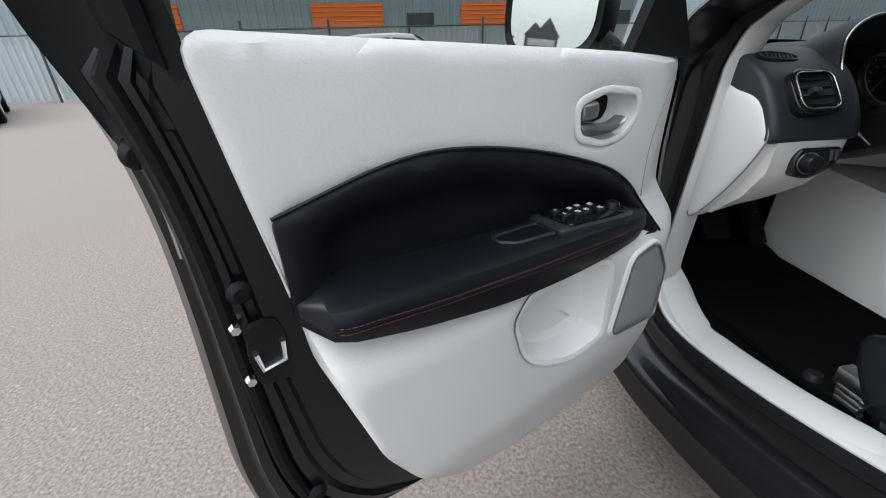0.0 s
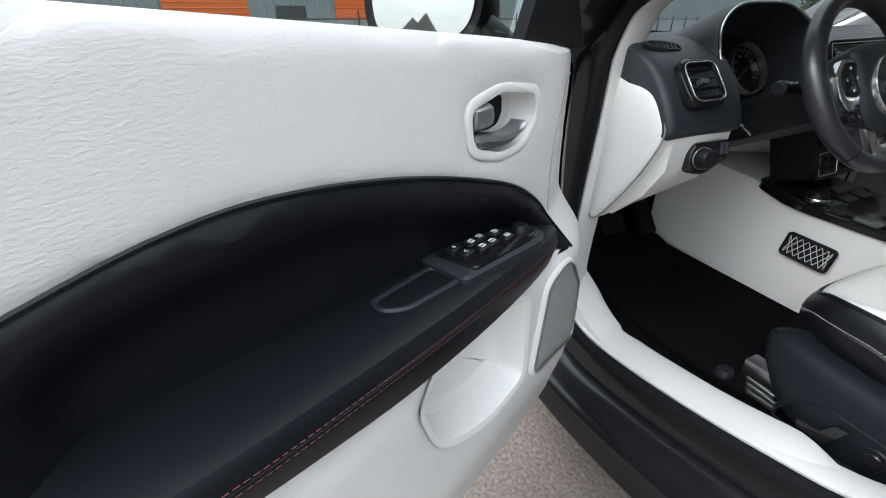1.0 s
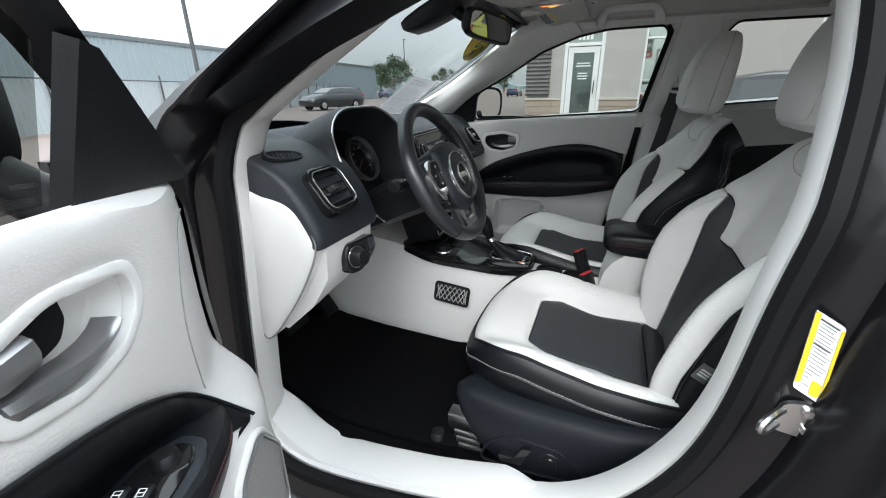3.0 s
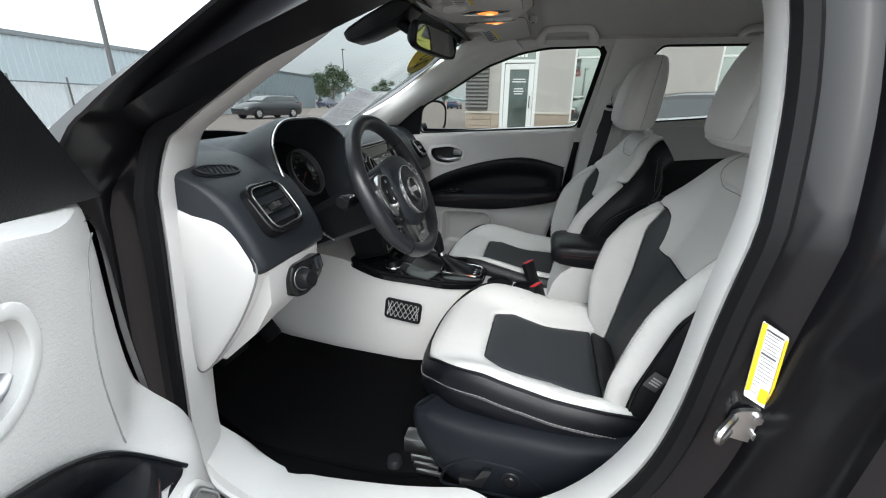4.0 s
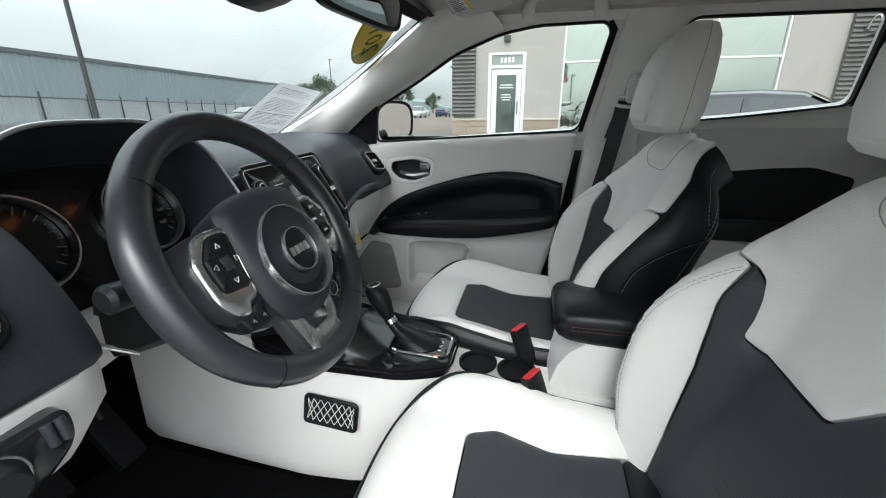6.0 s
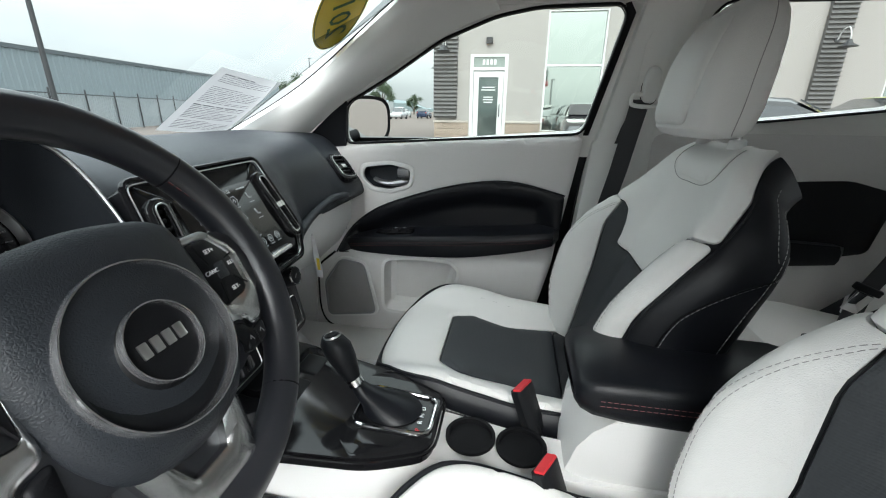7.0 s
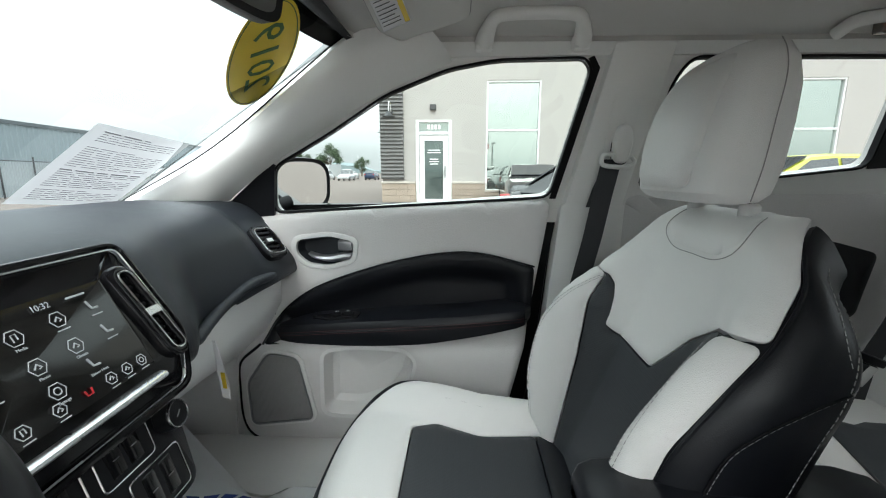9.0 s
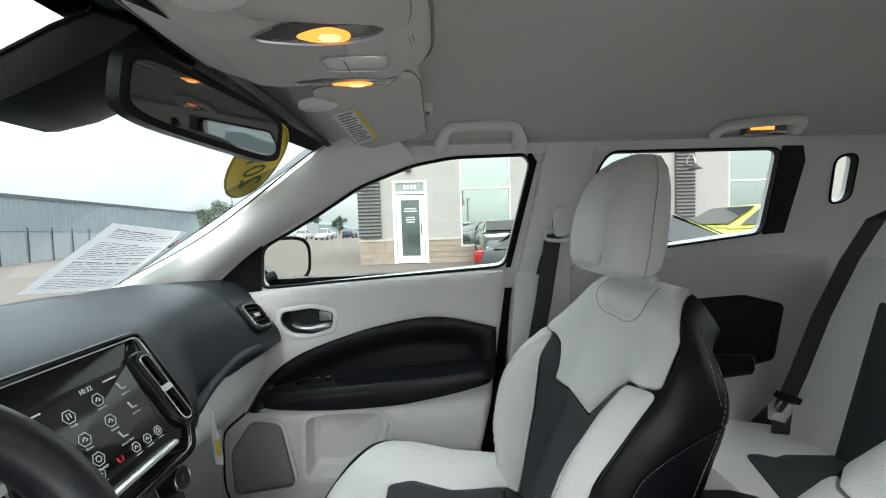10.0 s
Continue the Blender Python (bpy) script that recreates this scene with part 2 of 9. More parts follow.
def tube(bm, pts, r, sides=8, closed=False, squash=1.0, up=(0, 0, 1)):
    """Adds a round bar along the points; r may be a number or one a point."""
    pts = [Vector(p) for p in pts]
    rings, m = [], len(pts)
    prev = None
    for i, p in enumerate(pts):
        a = pts[(i - 1) % m] if closed or i else p
        b = pts[(i + 1) % m] if closed or i < m - 1 else p
        d = (b - a).normalized()
        if prev is None:
            x = d.cross(Vector(up))
            x = d.orthogonal() if x.length < 1e-4 else x
        else:
            x = prev - d * prev.dot(d)
        x.normalize()
        prev = x
        y = d.cross(x)
        q = r[i] if isinstance(r, (list, tuple)) else r
        rings.append([bm.verts.new(p + (x * math.cos(k / sides * math.tau) + y * squash * math.sin(k / sides * math.tau)) * q) for k in range(sides)])
    for i in range(m if closed else m - 1):
        s, t = rings[i], rings[(i + 1) % m]
        for k in range(sides):
            bm.faces.new((s[k], s[(k + 1) % sides], t[(k + 1) % sides], t[k]))
    if not closed:
        bm.faces.new(rings[0][::-1])
        bm.faces.new(rings[-1])
    return bm


def loft(bm, rings, closed=True, caps=True):
    vs = [[bm.verts.new(p) for p in ring] for ring in rings]
    k = len(vs[0])
    for a, b in zip(vs, vs[1:]):
        for i in range(k if closed else k - 1):
            bm.faces.new((a[i], a[(i + 1) % k], b[(i + 1) % k], b[i]))
    if caps and closed:
        bm.faces.new(vs[0][::-1])
        bm.faces.new(vs[-1])
    return bm


def box(bm, lo, hi, bevel=0.0, m=None, seg=2):
    lo, hi = Vector(lo), Vector(hi)
    r = bmesh.ops.create_cube(bm, size=1.0, matrix=Matrix.Translation((lo + hi) / 2) @ Matrix.Diagonal((*(hi - lo), 1)))
    vs = r["verts"]
    if bevel:
        es = list({e for v in vs for e in v.link_edges})
        out = bmesh.ops.bevel(bm, geom=es, offset=bevel, segments=seg, affect="EDGES", profile=0.5)
        vs = list({v for f in out["faces"] for v in f.verts} | {v for v in vs if v.is_valid})
    if m is not None:
        bmesh.ops.transform(bm, matrix=m, verts=vs)
    return bm


def cyl(bm, a, b, r0, r1=None, sides=24, bevel=0.0):
    a, b = Vector(a), Vector(b)
    r1 = r0 if r1 is None else r1
    d = (b - a).normalized()
    x = d.orthogonal().normalized()
    y = d.cross(x)
    stations = [(0, r0), (1, r1)]
    if bevel:
        h = (b - a).length
        stations = [(0, r0 - bevel), (bevel / h, r0), (1 - bevel / h, r1), (1, r1 - bevel)]
    rings = [[a + (b - a) * t + (x * math.cos(k / sides * math.tau) + y * math.sin(k / sides * math.tau)) * r for k in range(sides)] for t, r in stations]
    return loft(bm, rings)


def ring_band(bm, c, n, r0, r1, h, sides=48, xs=1.0, up=(0, 0, 1)):
    """A flat ring (hub trim, bezel) round c, facing n, from radius r0 to r1, h thick, with a rounded face."""
    c, n = Vector(c), Vector(n).normalized()
    u = Vector(up).cross(n).normalized()
    v = n.cross(u)
    rings = []
    for r, d in ((r0, 0), (r0, h * 0.7), ((r0 * 3 + r1) / 4, h), ((r0 + r1 * 3) / 4, h), (r1, h * 0.7), (r1, 0)):
        rings.append([c + n * d + (u * xs * math.cos(k / sides * math.tau) + v * math.sin(k / sides * math.tau)) * r for k in range(sides)])
    return loft(bm, rings, caps=False)


def edge_distance(p, line):
    """For points p (n, 2): how far each lies from the closed line (m, 2)."""
    a, b = line, np.roll(line, -1, 0)
    ab = b - a
    best = np.full(len(p), 1e9)
    for i in range(len(a)):
        t = np.clip(((p - a[i]) @ ab[i]) / max(ab[i] @ ab[i], 1e-12), 0, 1)
        best = np.minimum(best, np.hypot(*(p - a[i] - t[:, None] * ab[i]).T))
    return best


def inside(p, line):
    a, b = line, np.roll(line, -1, 0)
    hit = np.zeros(len(p), bool)
    for (x0, y0), (x1, y1) in zip(a, b):
        if y0 != y1:
            hit ^= ((p[:, 1] < y0) != (p[:, 1] < y1)) & (p[:, 0] < (x1 - x0) * (p[:, 1] - y0) / (y1 - y0) + x0)
    return hit


def patch(bm, outline, fn, step, thick=0.01, puff=0.0, soft=0.02, holes=(), flip=False):
    """A sheet cut to a 2D outline and laid on the surface fn(s, t), with walls of the given thickness behind its edge.
    puff: how far the middle stands proud of the edge, over the distance soft. holes: outlines cut through it."""
    from mathutils.geometry import delaunay_2d_cdt
    loops = [np.array([tuple(q)[:2] for q in o], float) for o in (outline, *holes)]
    lo, hi = loops[0].min(0), loops[0].max(0)
    gx, gy = np.meshgrid(np.arange(lo[0] + step / 2, hi[0], step), np.arange(lo[1] + step / 2, hi[1], step))
    gx[1::2] += step * 0.5
    pts = np.stack([gx.ravel(), gy.ravel()], 1)
    keep = inside(pts, loops[0]) & (edge_distance(pts, loops[0]) > step * 0.4)
    for h in loops[1:]:
        keep &= ~inside(pts, h) & (edge_distance(pts, h) > step * 0.4)
    pts = pts[keep]
    if puff:
        extra = []
        for o in loops:
            d = np.roll(o, -1, 0) - np.roll(o, 1, 0)
            nrm = np.stack([-d[:, 1], d[:, 0]], 1) / np.maximum(np.hypot(*d.T), 1e-9)[:, None]
            for k in (0.25, 0.7):
                for sg in (1, -1):
                    q = o + nrm * sg * soft * k
                    ok = inside(q, loops[0]) & (edge_distance(q, loops[0]) > soft * k * 0.8)
                    for h in loops[1:]:
                        ok &= ~inside(q, h) & (edge_distance(q, h) > soft * k * 0.8)
                    extra.append(q[ok])
        near = np.concatenate(extra)
        pts = np.concatenate([pts, near])
    verts, edges = [Vector(p) for o in loops for p in o], []
    n0 = 0
    for o in loops:
        edges += [(n0 + i, n0 + (i + 1) % len(o)) for i in range(len(o))]
        n0 += len(o)
    verts += [Vector(p) for p in pts]
    co, ed, fa, *_ = delaunay_2d_cdt(verts, edges, [], 1, 1e-6)
    flat = np.array([tuple(c) for c in co])
    dist = np.minimum.reduce([edge_distance(flat, o) for o in loops]) if puff else np.zeros(len(flat))
    cent = np.array([flat[list(f)].mean(0) for f in fa])
    good = np.ones(len(fa), bool)
    for h in loops[1:]:
        good &= ~inside(cent, h)
    e = step * 0.05
    base, nor = [], []
    for s, t in flat:
        p = Vector(fn(s, t))
        n = (Vector(fn(s + e, t)) - Vector(fn(s - e, t))).cross(Vector(fn(s, t + e)) - Vector(fn(s, t - e)))
        nor.append(-n.normalized() if flip else n.normalized())
        base.append(p)
    top = [bm.verts.new(p + n * (puff * (1 - math.exp(-2.5 * d / soft)))) for p, n, d in zip(base, nor, dist)]
    for f, g in zip(fa, good):
        if g:
            bm.faces.new([top[i] for i in f])
    if thick:
        rim = {}
        border = {}
        for f, g in zip(fa, good):
            if g:
                for i in range(len(f)):
                    a, b = f[i], f[(i + 1) % len(f)]
                    if (b, a) in border:
                        del border[(b, a)]
                    else:
                        border[(a, b)] = True
        for a, b in border:
            for k in (a, b):
                if k not in rim:
                    rim[k] = bm.verts.new(base[k] - nor[k] * thick)
        for a, b in border:
            bm.faces.new((top[b], top[a], rim[a], rim[b]))
    for v in [v for v in top if not v.link_faces]:
        bm.verts.remove(v)
    return bm


def seam(bm, pts2d, fn, r, lift=0.0, sides=5, closed=False):
    """A thread or cord laid along a line on the surface fn."""
    out = []
    for s, t in [tuple(p)[:2] for p in pts2d]:
        e = 1e-3
        n = (Vector(fn(s + e, t)) - Vector(fn(s - e, t))).cross(Vector(fn(s, t + e)) - Vector(fn(s, t - e))).normalized()
        out.append(Vector(fn(s, t)) + n * lift)
    return tube(bm, out, r, sides, closed)


def stitches(bm, pts, r, dash=0.006, gap=0.003):
    """Single stitches along a 3D line."""
    pts = [Vector(p) for p in pts]
    acc, on, start = 0.0, True, pts[0]
    run = [pts[0]]
    for a, b in zip(pts, pts[1:]):
        seg = (b - a).length
        pos = 0.0
        while seg - pos > (dash if on else gap) - acc:
            pos += (dash if on else gap) - acc
            p = a + (b - a) * (pos / seg)
            if on:
                tube(bm, [start, p], r, 4)
            start, on, acc = p, not on, 0.0
        acc += seg - pos
    return bm


def ease(x, a, b):
    t = max(0.0, min(1.0, (x - a) / (b - a)))
    return t * t * (3 - 2 * t)


def table(x, *rows):
    """Smooth value from rows of (x, value): a monotone cubic through them."""
    if x <= rows[0][0]:
        return rows[0][1]
    if x >= rows[-1][0]:
        return rows[-1][1]
    k = next(i for i in range(len(rows) - 1) if x <= rows[i + 1][0])
    slope = [(b[1] - a[1]) / (b[0] - a[0]) for a, b in zip(rows, rows[1:])]

    def tangent(i):
        if i in (0, len(rows) - 1):
            return slope[0 if i == 0 else -1]
        p, q = slope[i - 1], slope[i]
        return 0.0 if p * q <= 0 else 2 * p * q / (p + q)
    (x0, v0), (x1, v1) = rows[k], rows[k + 1]
    h = x1 - x0
    t = (x - x0) / h
    return v0 * (1 + 2 * t) * (1 - t) ** 2 + v1 * t * t * (3 - 2 * t) + h * (tangent(k) * t * (1 - t) ** 2 - tangent(k + 1) * t * t * (1 - t))


def mix(x, *rows):
    """Straight-line value from rows of (x, value)."""
    if x <= rows[0][0]:
        return rows[0][1]
    for (x0, v0), (x1, v1) in zip(rows, rows[1:]):
        if x <= x1:
            return v0 + (v1 - v0) * (x - x0) / (x1 - x0)
    return rows[-1][1]

# ---- the car's shell: x to its rear, y to its passenger side, z up ----


def grow(loop, d):
    """A closed 2D loop pushed outwards by d."""
    p = np.array([tuple(q)[:2] for q in loop], float)
    t = np.roll(p, -1, 0) - np.roll(p, 1, 0)
    n = np.stack([t[:, 1], -t[:, 0]], 1) / np.maximum(np.hypot(*t.T), 1e-9)[:, None]
    area = (p[:, 0] * np.roll(p[:, 1], -1) - np.roll(p[:, 0], -1) * p[:, 1]).sum()
    return p + n * d * (1 if area > 0 else -1)


def side_y(z, s=1):
    """The cabin's side: upright below the sill, leaning in above it."""
    return s * (0.735 if z < 1.06 else 0.735 - (z - 1.06) * 0.34)


body = thing("car_body", "dark granite metallic car body with pale grey interior trim", "car body", kind="structure")


def roof_z(x, y):
    return 1.515 - 0.085 * abs(y / 0.6) ** 3 - 0.03 * max(0.0, (0.15 - x) / 0.4) ** 2 - 0.02 * max(0.0, x - 1.0)


roof_outline = spline([(-0.25, 0.0), (-0.235, 0.3), (-0.16, 0.52), (0.0, 0.565), (0.4, 0.575), (1.2, 0.575), (2.0, 0.54), (2.2, 0.4), (2.24, 0.0), (2.2, -0.4), (2.0, -0.54), (1.2, -0.575), (0.4, -0.575), (0.0, -0.565), (-0.16, -0.52), (-0.235, -0.3)], 5, True)
bm = bmesh.new()
patch(bm, roof_outline, lambda x, y: (x, y, roof_z(x, y)), 0.09, thick=0.012)
part("headliner", bm, HEADLINER, body, "grey woven fabric headliner")
bm = bmesh.new()
patch(bm, grow(roof_outline, 0.09), lambda x, y: (x, y, 1.6 - 0.12 * abs(y / 0.65) ** 3 - 0.05 * max(0.0, (0.15 - x) / 0.4) ** 2), 0.1, thick=0.05)
part("roof_panel", bm, PAINT, body)


def screen_point(s, t):
    """The windscreen: s across from -1 to 1, t up from 0 to 1."""
    a = Vector((-0.99 + 0.14 * s * s, 0.67 * s, 1.02 + 0.03 * s * s))
    b = Vector((-0.235 + 0.08 * s * s, 0.53 * s, 1.485 - 0.05 * s * s))
    return a.lerp(b, t) + Vector((-0.03, 0, 0.045)) * 4 * t * (1 - t) * 0.8


bm = bmesh.new()
patch(bm, rounded([(-1, 0), (1, 0), (1, 1), (-1, 1)], 0.03), screen_point, 0.1, thick=0.004)
glass_pane = part("windscreen", bm, WIND_GLASS, body, "clear laminated windscreen")
glass_pane.visible_shadow = False
bm = bmesh.new()
patch(bm, spline([(-1, 0.985), (-0.2, 0.975), (-0.06, 0.95), (-0.03, 0.80), (0.05, 0.76), (0.16, 0.80), (0.22, 0.95), (0.4, 0.975), (1, 0.985)], 4) + [Vector((1, 1.0)), Vector((-1, 1.0))], lambda s, t: screen_point(s, t) + Vector((0.004, 0, -0.006)), 0.06, thick=0.002)
part("screen_band", bm, HARD_BLACK, body, "black ceramic band of the windscreen")
low = spline([(-0.97, 0.15), (-0.6, 0.155), (-0.2, 0.15), (0.1, 0.12), (0.35, 0.08), (0.97, 0.06)], 4)
bm = patch(bmesh.new(), [Vector((-0.97, 0.02)), Vector((0.97, 0.02))] + low[::-1], lambda s, t: tuple(screen_point(s, t) + Vector((0.005, 0, -0.006))), 0.08, thick=0.003)
part("screen_band", bm, HARD_BLACK, body, "black ceramic band of the windscreen")

for s in (1, -1):
    front = spline([(-0.86, 0.66, 1.045), (-0.52, 0.612, 1.205), (-0.155, 0.528, 1.432), (-0.02, 0.52, 1.463)], 6)
    back = spline([(-0.60, 0.715, 1.042), (-0.40, 0.685, 1.186), (-0.12, 0.628, 1.334), (0.05, 0.60, 1.398)] if s > 0 else [(-0.60, 0.715, 1.035), (-0.40, 0.69, 1.15), (-0.116, 0.60, 1.345), (0.05, 0.585, 1.408)], 6)
    rings = []
    for a, b in zip(front, back):
        m1 = a.lerp(b, 0.3) + Vector((0.01, -0.028, -0.006))
        m2 = a.lerp(b, 0.7) + Vector((0.01, -0.03, -0.006))
        o = Vector((-0.01, 0.05, 0.03))
        rings.append([Vector((p.x, p.y * s, p.z)) for p in spline([a, m1, m2, b], 4) + [b + o, a + o]])
    bm = loft(bmesh.new(), rings)
    part("windscreen_pillar", bm, PILLAR_TRIM, body, "grey plastic windscreen pillar trim")
    # roof side rail
    rings = []
    for x in np.linspace(-0.05, 2.05, 22):
        zz = 1.415 - 0.02 * max(0, x - 1.0)
        rings.append([Vector((x, s * y, z)) for y, z in ((0.565, roof_z(x, 0.56) + 0.004), (0.585, zz + 0.02), (0.605, zz - 0.004), (0.655, zz), (0.66, zz + 0.06), (0.6, zz + 0.1))])
    part("roof_rail", loft(bmesh.new(), rings), PILLAR_TRIM, body)
    # outer screen pillar
    if s < 0:
        continue
    rings = [[Vector((p.x, p.y * s, p.z)) for p in (a + Vector((-0.01, 0.03, 0.02)), a + Vector((-0.03, 0.09, 0.05)), b + Vector((-0.05, 0.11, 0.06)), b + Vector((0, 0.045, 0.02)))] for a, b in zip(front, back)]
    part("outer_pillar", loft(bmesh.new(), rings), PAINT, body)

# upper passenger side with its three window openings
P_WIN = [(-0.437, 1.052), (-0.413, 1.172), (-0.254, 1.253), (-0.105, 1.338), (0.042, 1.389), (0.15, 1.406), (0.344, 1.408), (0.362, 1.385), (0.302, 1.097)]
R_WIN = [(0.52, 1.118), (0.545, 1.36), (0.575, 1.408), (1.045, 1.405), (1.058, 1.172), (0.78, 1.14)]
Q_WIN = [(1.226, 1.247), (1.200, 1.378), (1.262, 1.388), (1.282, 1.262)]
for s in (1, -1):
    wall = [(-0.62, 1.03), (-0.40, 1.195), (-0.1, 1.365), (0.1, 1.44), (2.0, 1.43), (2.1, 1.1), (2.1, 1.03)]
    holes = [rounded(P_WIN, 0.03), rounded(R_WIN, 0.03), rounded(Q_WIN, 0.03)]
    if s < 0:
        wall = [(0.52, 1.03), (0.53, 1.43), (2.0, 1.43), (2.1, 1.1), (2.1, 1.03)]
        holes = holes[1:]
    fn = (lambda s: lambda x, z: (x, side_y(z, s), z))(s)
    if s > 0:
        fn_in = lambda x, z: (x, side_y(z), z)
        bm = patch(bmesh.new(), [Vector(p) for p in wall], fn_in, 0.06, thick=0.03, holes=holes)
    else:
        bm = patch(bmesh.new(), [Vector(p) for p in wall], fn, 0.06, thick=-0.03, holes=holes)
    part("upper_side", bm, PILLAR_TRIM, body)
    for h, name in zip(holes, ("front", "rear", "quarter")[(0 if s > 0 else 1):]):
        bm = bmesh.new()
        pts = [Vector(fn(*tuple(q)[:2])) + Vector((0, -0.002 * s, 0)) for q in h]
        tube(bm, pts, 0.0035, 6, True)
        part("window_seal", bm, RUBBER, body, "black rubber window seal")
        inner = grow([tuple(q)[:2] for q in h], -0.003)
        rows = [[Vector(fn(*q)) + Vector((0, k * s, 0)) for q in inner] for k in (-0.001, 0.014)]
        part("window_liner", loft(bmesh.new(), rows, caps=False), RUBBER, body, "black window surround")
        bm = patch(bmesh.new(), h, lambda x, z: (x, side_y(z, s) + 0.015 * s, z), 0.2, thick=0.003)
        pane = part("side_window", bm, SIDE_GLASS if name == "front" else PRIVACY, body)
        pane.visible_shadow = False
    # painted outer skin round the glass
    skin = patch(bmesh.new(), [Vector(p) for p in wall], (lambda s: lambda x, z: (x, side_y(z, s) + 0.05 * s, z))(s), 0.06, thick=0.0, holes=[grow([tuple(q)[:2] for q in h], 0.03) for h in holes])
    part("outer_side", skin, PAINT, body, "dark painted body side")
    # black sash behind the rear door's glass
    bm = patch(bmesh.new(), [Vector(q) for q in ((1.055, 1.168), (1.045, 1.412), (1.100, 1.410), (1.118, 1.37), (1.118, 1.172))], lambda x, z: (x, side_y(z, s) - 0.004 * s, z), 0.05, thick=0.01 * s)
    part("window_sash", bm, HARD_BLACK, body)
    if s > 0:
        strip_bar = [(0.302, 1.093), (0.362, 1.385), (0.350, 1.406), (0.362, 1.410), (0.378, 1.388), (0.317, 1.093)]
        part("window_channel", patch(bmesh.new(), [Vector(q) for q in strip_bar], lambda x, z: (x, side_y(z) - 0.006, z), 0.03, thick=0.012), RUBBER, body, "black glass channel")
    # lower quarter and outer skin
    bm = patch(bmesh.new(), [Vector(q) for q in ((1.15, 0.3), (2.1, 0.5), (2.1, 1.06), (1.15, 1.06))], lambda x, z: (x, s * 0.745, z), 0.2, thick=0.04)
    part("quarter_trim", bm, WHITE_PLASTIC, body)
    bm = patch(bmesh.new(), [Vector(q) for q in ((0.62 if s < 0 else -0.75, 0.28), (2.3, 0.3), (2.35, 1.1), (0.52 if s < 0 else -0.75, 1.06))], lambda x, z: (x, s * (0.86 + 0.02 * math.sin((z - 0.3) * 4)), z), 0.2, thick=0.03)
    part("side_skin", bm, PAINT, body)

# door pillar trim on the passenger side
for s in (1, -1):
    rings = []
    for z in (0.42, 0.6, 0.85, 1.075, 1.082, 1.2, 1.33, 1.43):
        y = side_y(z) - (0.012 if z < 1.08 else 0.02)
        x0 = 0.255 + max(0, z - 0.5) * 0.09 + 0.02
        x1 = 0.50 + max(0.0, 0.75 - z) * 0.5 - max(0, 1.0 - z) * 0.02
        if s < 0:
            x0, x1 = mix(z, (0.42, 0.40), (0.65, 0.44), (0.95, 0.47), (1.1, 0.49), (1.3, 0.5)), 0.62
        elif z > 1.078:
            x0, x1 = 0.335 + (z - 1.08) * 0.17, 0.49 + (z - 1.08) * 0.12
        rings.append([Vector((x, s * yy, z)) for x, yy in ((x0, y + 0.03), (x0 + 0.006, y), (x0 + 0.03, y - 0.014), (x1 - 0.03, y - 0.014), (x1 - 0.006, y), (x1, y + 0.03), ((x0 + x1) / 2, y + 0.06))])
    part("door_pillar", loft(bmesh.new(), rings), PILLAR_TRIM if s > 0 else WHITE_PLASTIC, body, "pale plastic door pillar trim")

# tail end: hatch with its window
bm = patch(bmesh.new(), [Vector(q) for q in ((-0.7, 0.35), (0.7, 0.35), (0.7, 1.05), (0.55, 1.47), (-0.55, 1.47), (-0.7, 1.05))], lambda y, z: (2.3 - max(0, z - 1.05) * 0.35, y, z), 0.15, thick=0.05, holes=[rounded([(-0.55, 1.1), (0.55, 1.1), (0.46, 1.4), (-0.46, 1.4)], 0.05)])
part("tailgate", bm, HARD_BLACK, body)

# floor, toe board and bulkhead
bm = bmesh.new()
prof = [(-1.0, 1.0), (-0.98, 0.72), (-0.88, 0.52), (-0.72, 0.395), (-0.3, 0.365), (0.3, 0.375), (0.8, 0.40), (1.3, 0.45), (1.35, 0.62), (2.3, 0.66)]
loft(bm, [[Vector((x, y, z)) for y in np.linspace(-0.72, 0.72, 7)] + [Vector((x, y, z - 0.03)) for y in np.linspace(0.72, -0.72, 7)] for x, z in prof])
part("carpet", bm, CARPET, body, "black carpeted floor pan")
bm = bmesh.new()
box(bm, (-1.06, -0.74, 0.4), (-1.02, 0.74, 1.05))
part("bulkhead", bm, HARD_BLACK, body)
bm = patch(bmesh.new(), spline([(-2.0, -0.75), (-1.9, 0.0), (-2.0, 0.75), (-1.1, 0.82), (-0.78, 0.8), (-0.96, 0.0), (-0.78, -0.8), (-1.1, -0.82)], 4, True), lambda x, y: (x, y, 0.985 - 0.1 * ((x + 1.0) / 0.9) ** 2 - 0.06 * (y / 0.8) ** 2), 0.15, thick=0.03)
part("bonnet", bm, PAINT, body)
bm = patch(bmesh.new(), [Vector(q) for q in ((-2.0, 0.3), (-0.5, 0.3), (-0.5, 0.95), (-0.75, 1.0), (-2.0, 0.85))], lambda x, z: (x, 0.86, z), 0.3, thick=0.03)
part("front_wing", bm, PAINT, body)

# driver's door opening
OPENING = spline([(-0.425, 1.115), (-0.447, 0.93), (-0.475, 0.69), (-0.492, 0.47), (-0.45, 0.385), (-0.34, 0.358), (-0.12, 0.385), (0.09, 0.435), (0.2, 0.475), (0.285, 0.552), (0.35, 0.66), (0.385, 0.78), (0.405, 0.95), (0.425, 1.1), (0.43, 1.24), (0.41, 1.35), (0.33, 1.41), (0.1, 1.425), (-0.06, 1.375), (-0.2, 1.285), (-0.31, 1.215), (-0.39, 1.16)], 5, True)


def opening_y(z):
    return -(0.74 - max(0.0, z - 1.06) * 0.3)


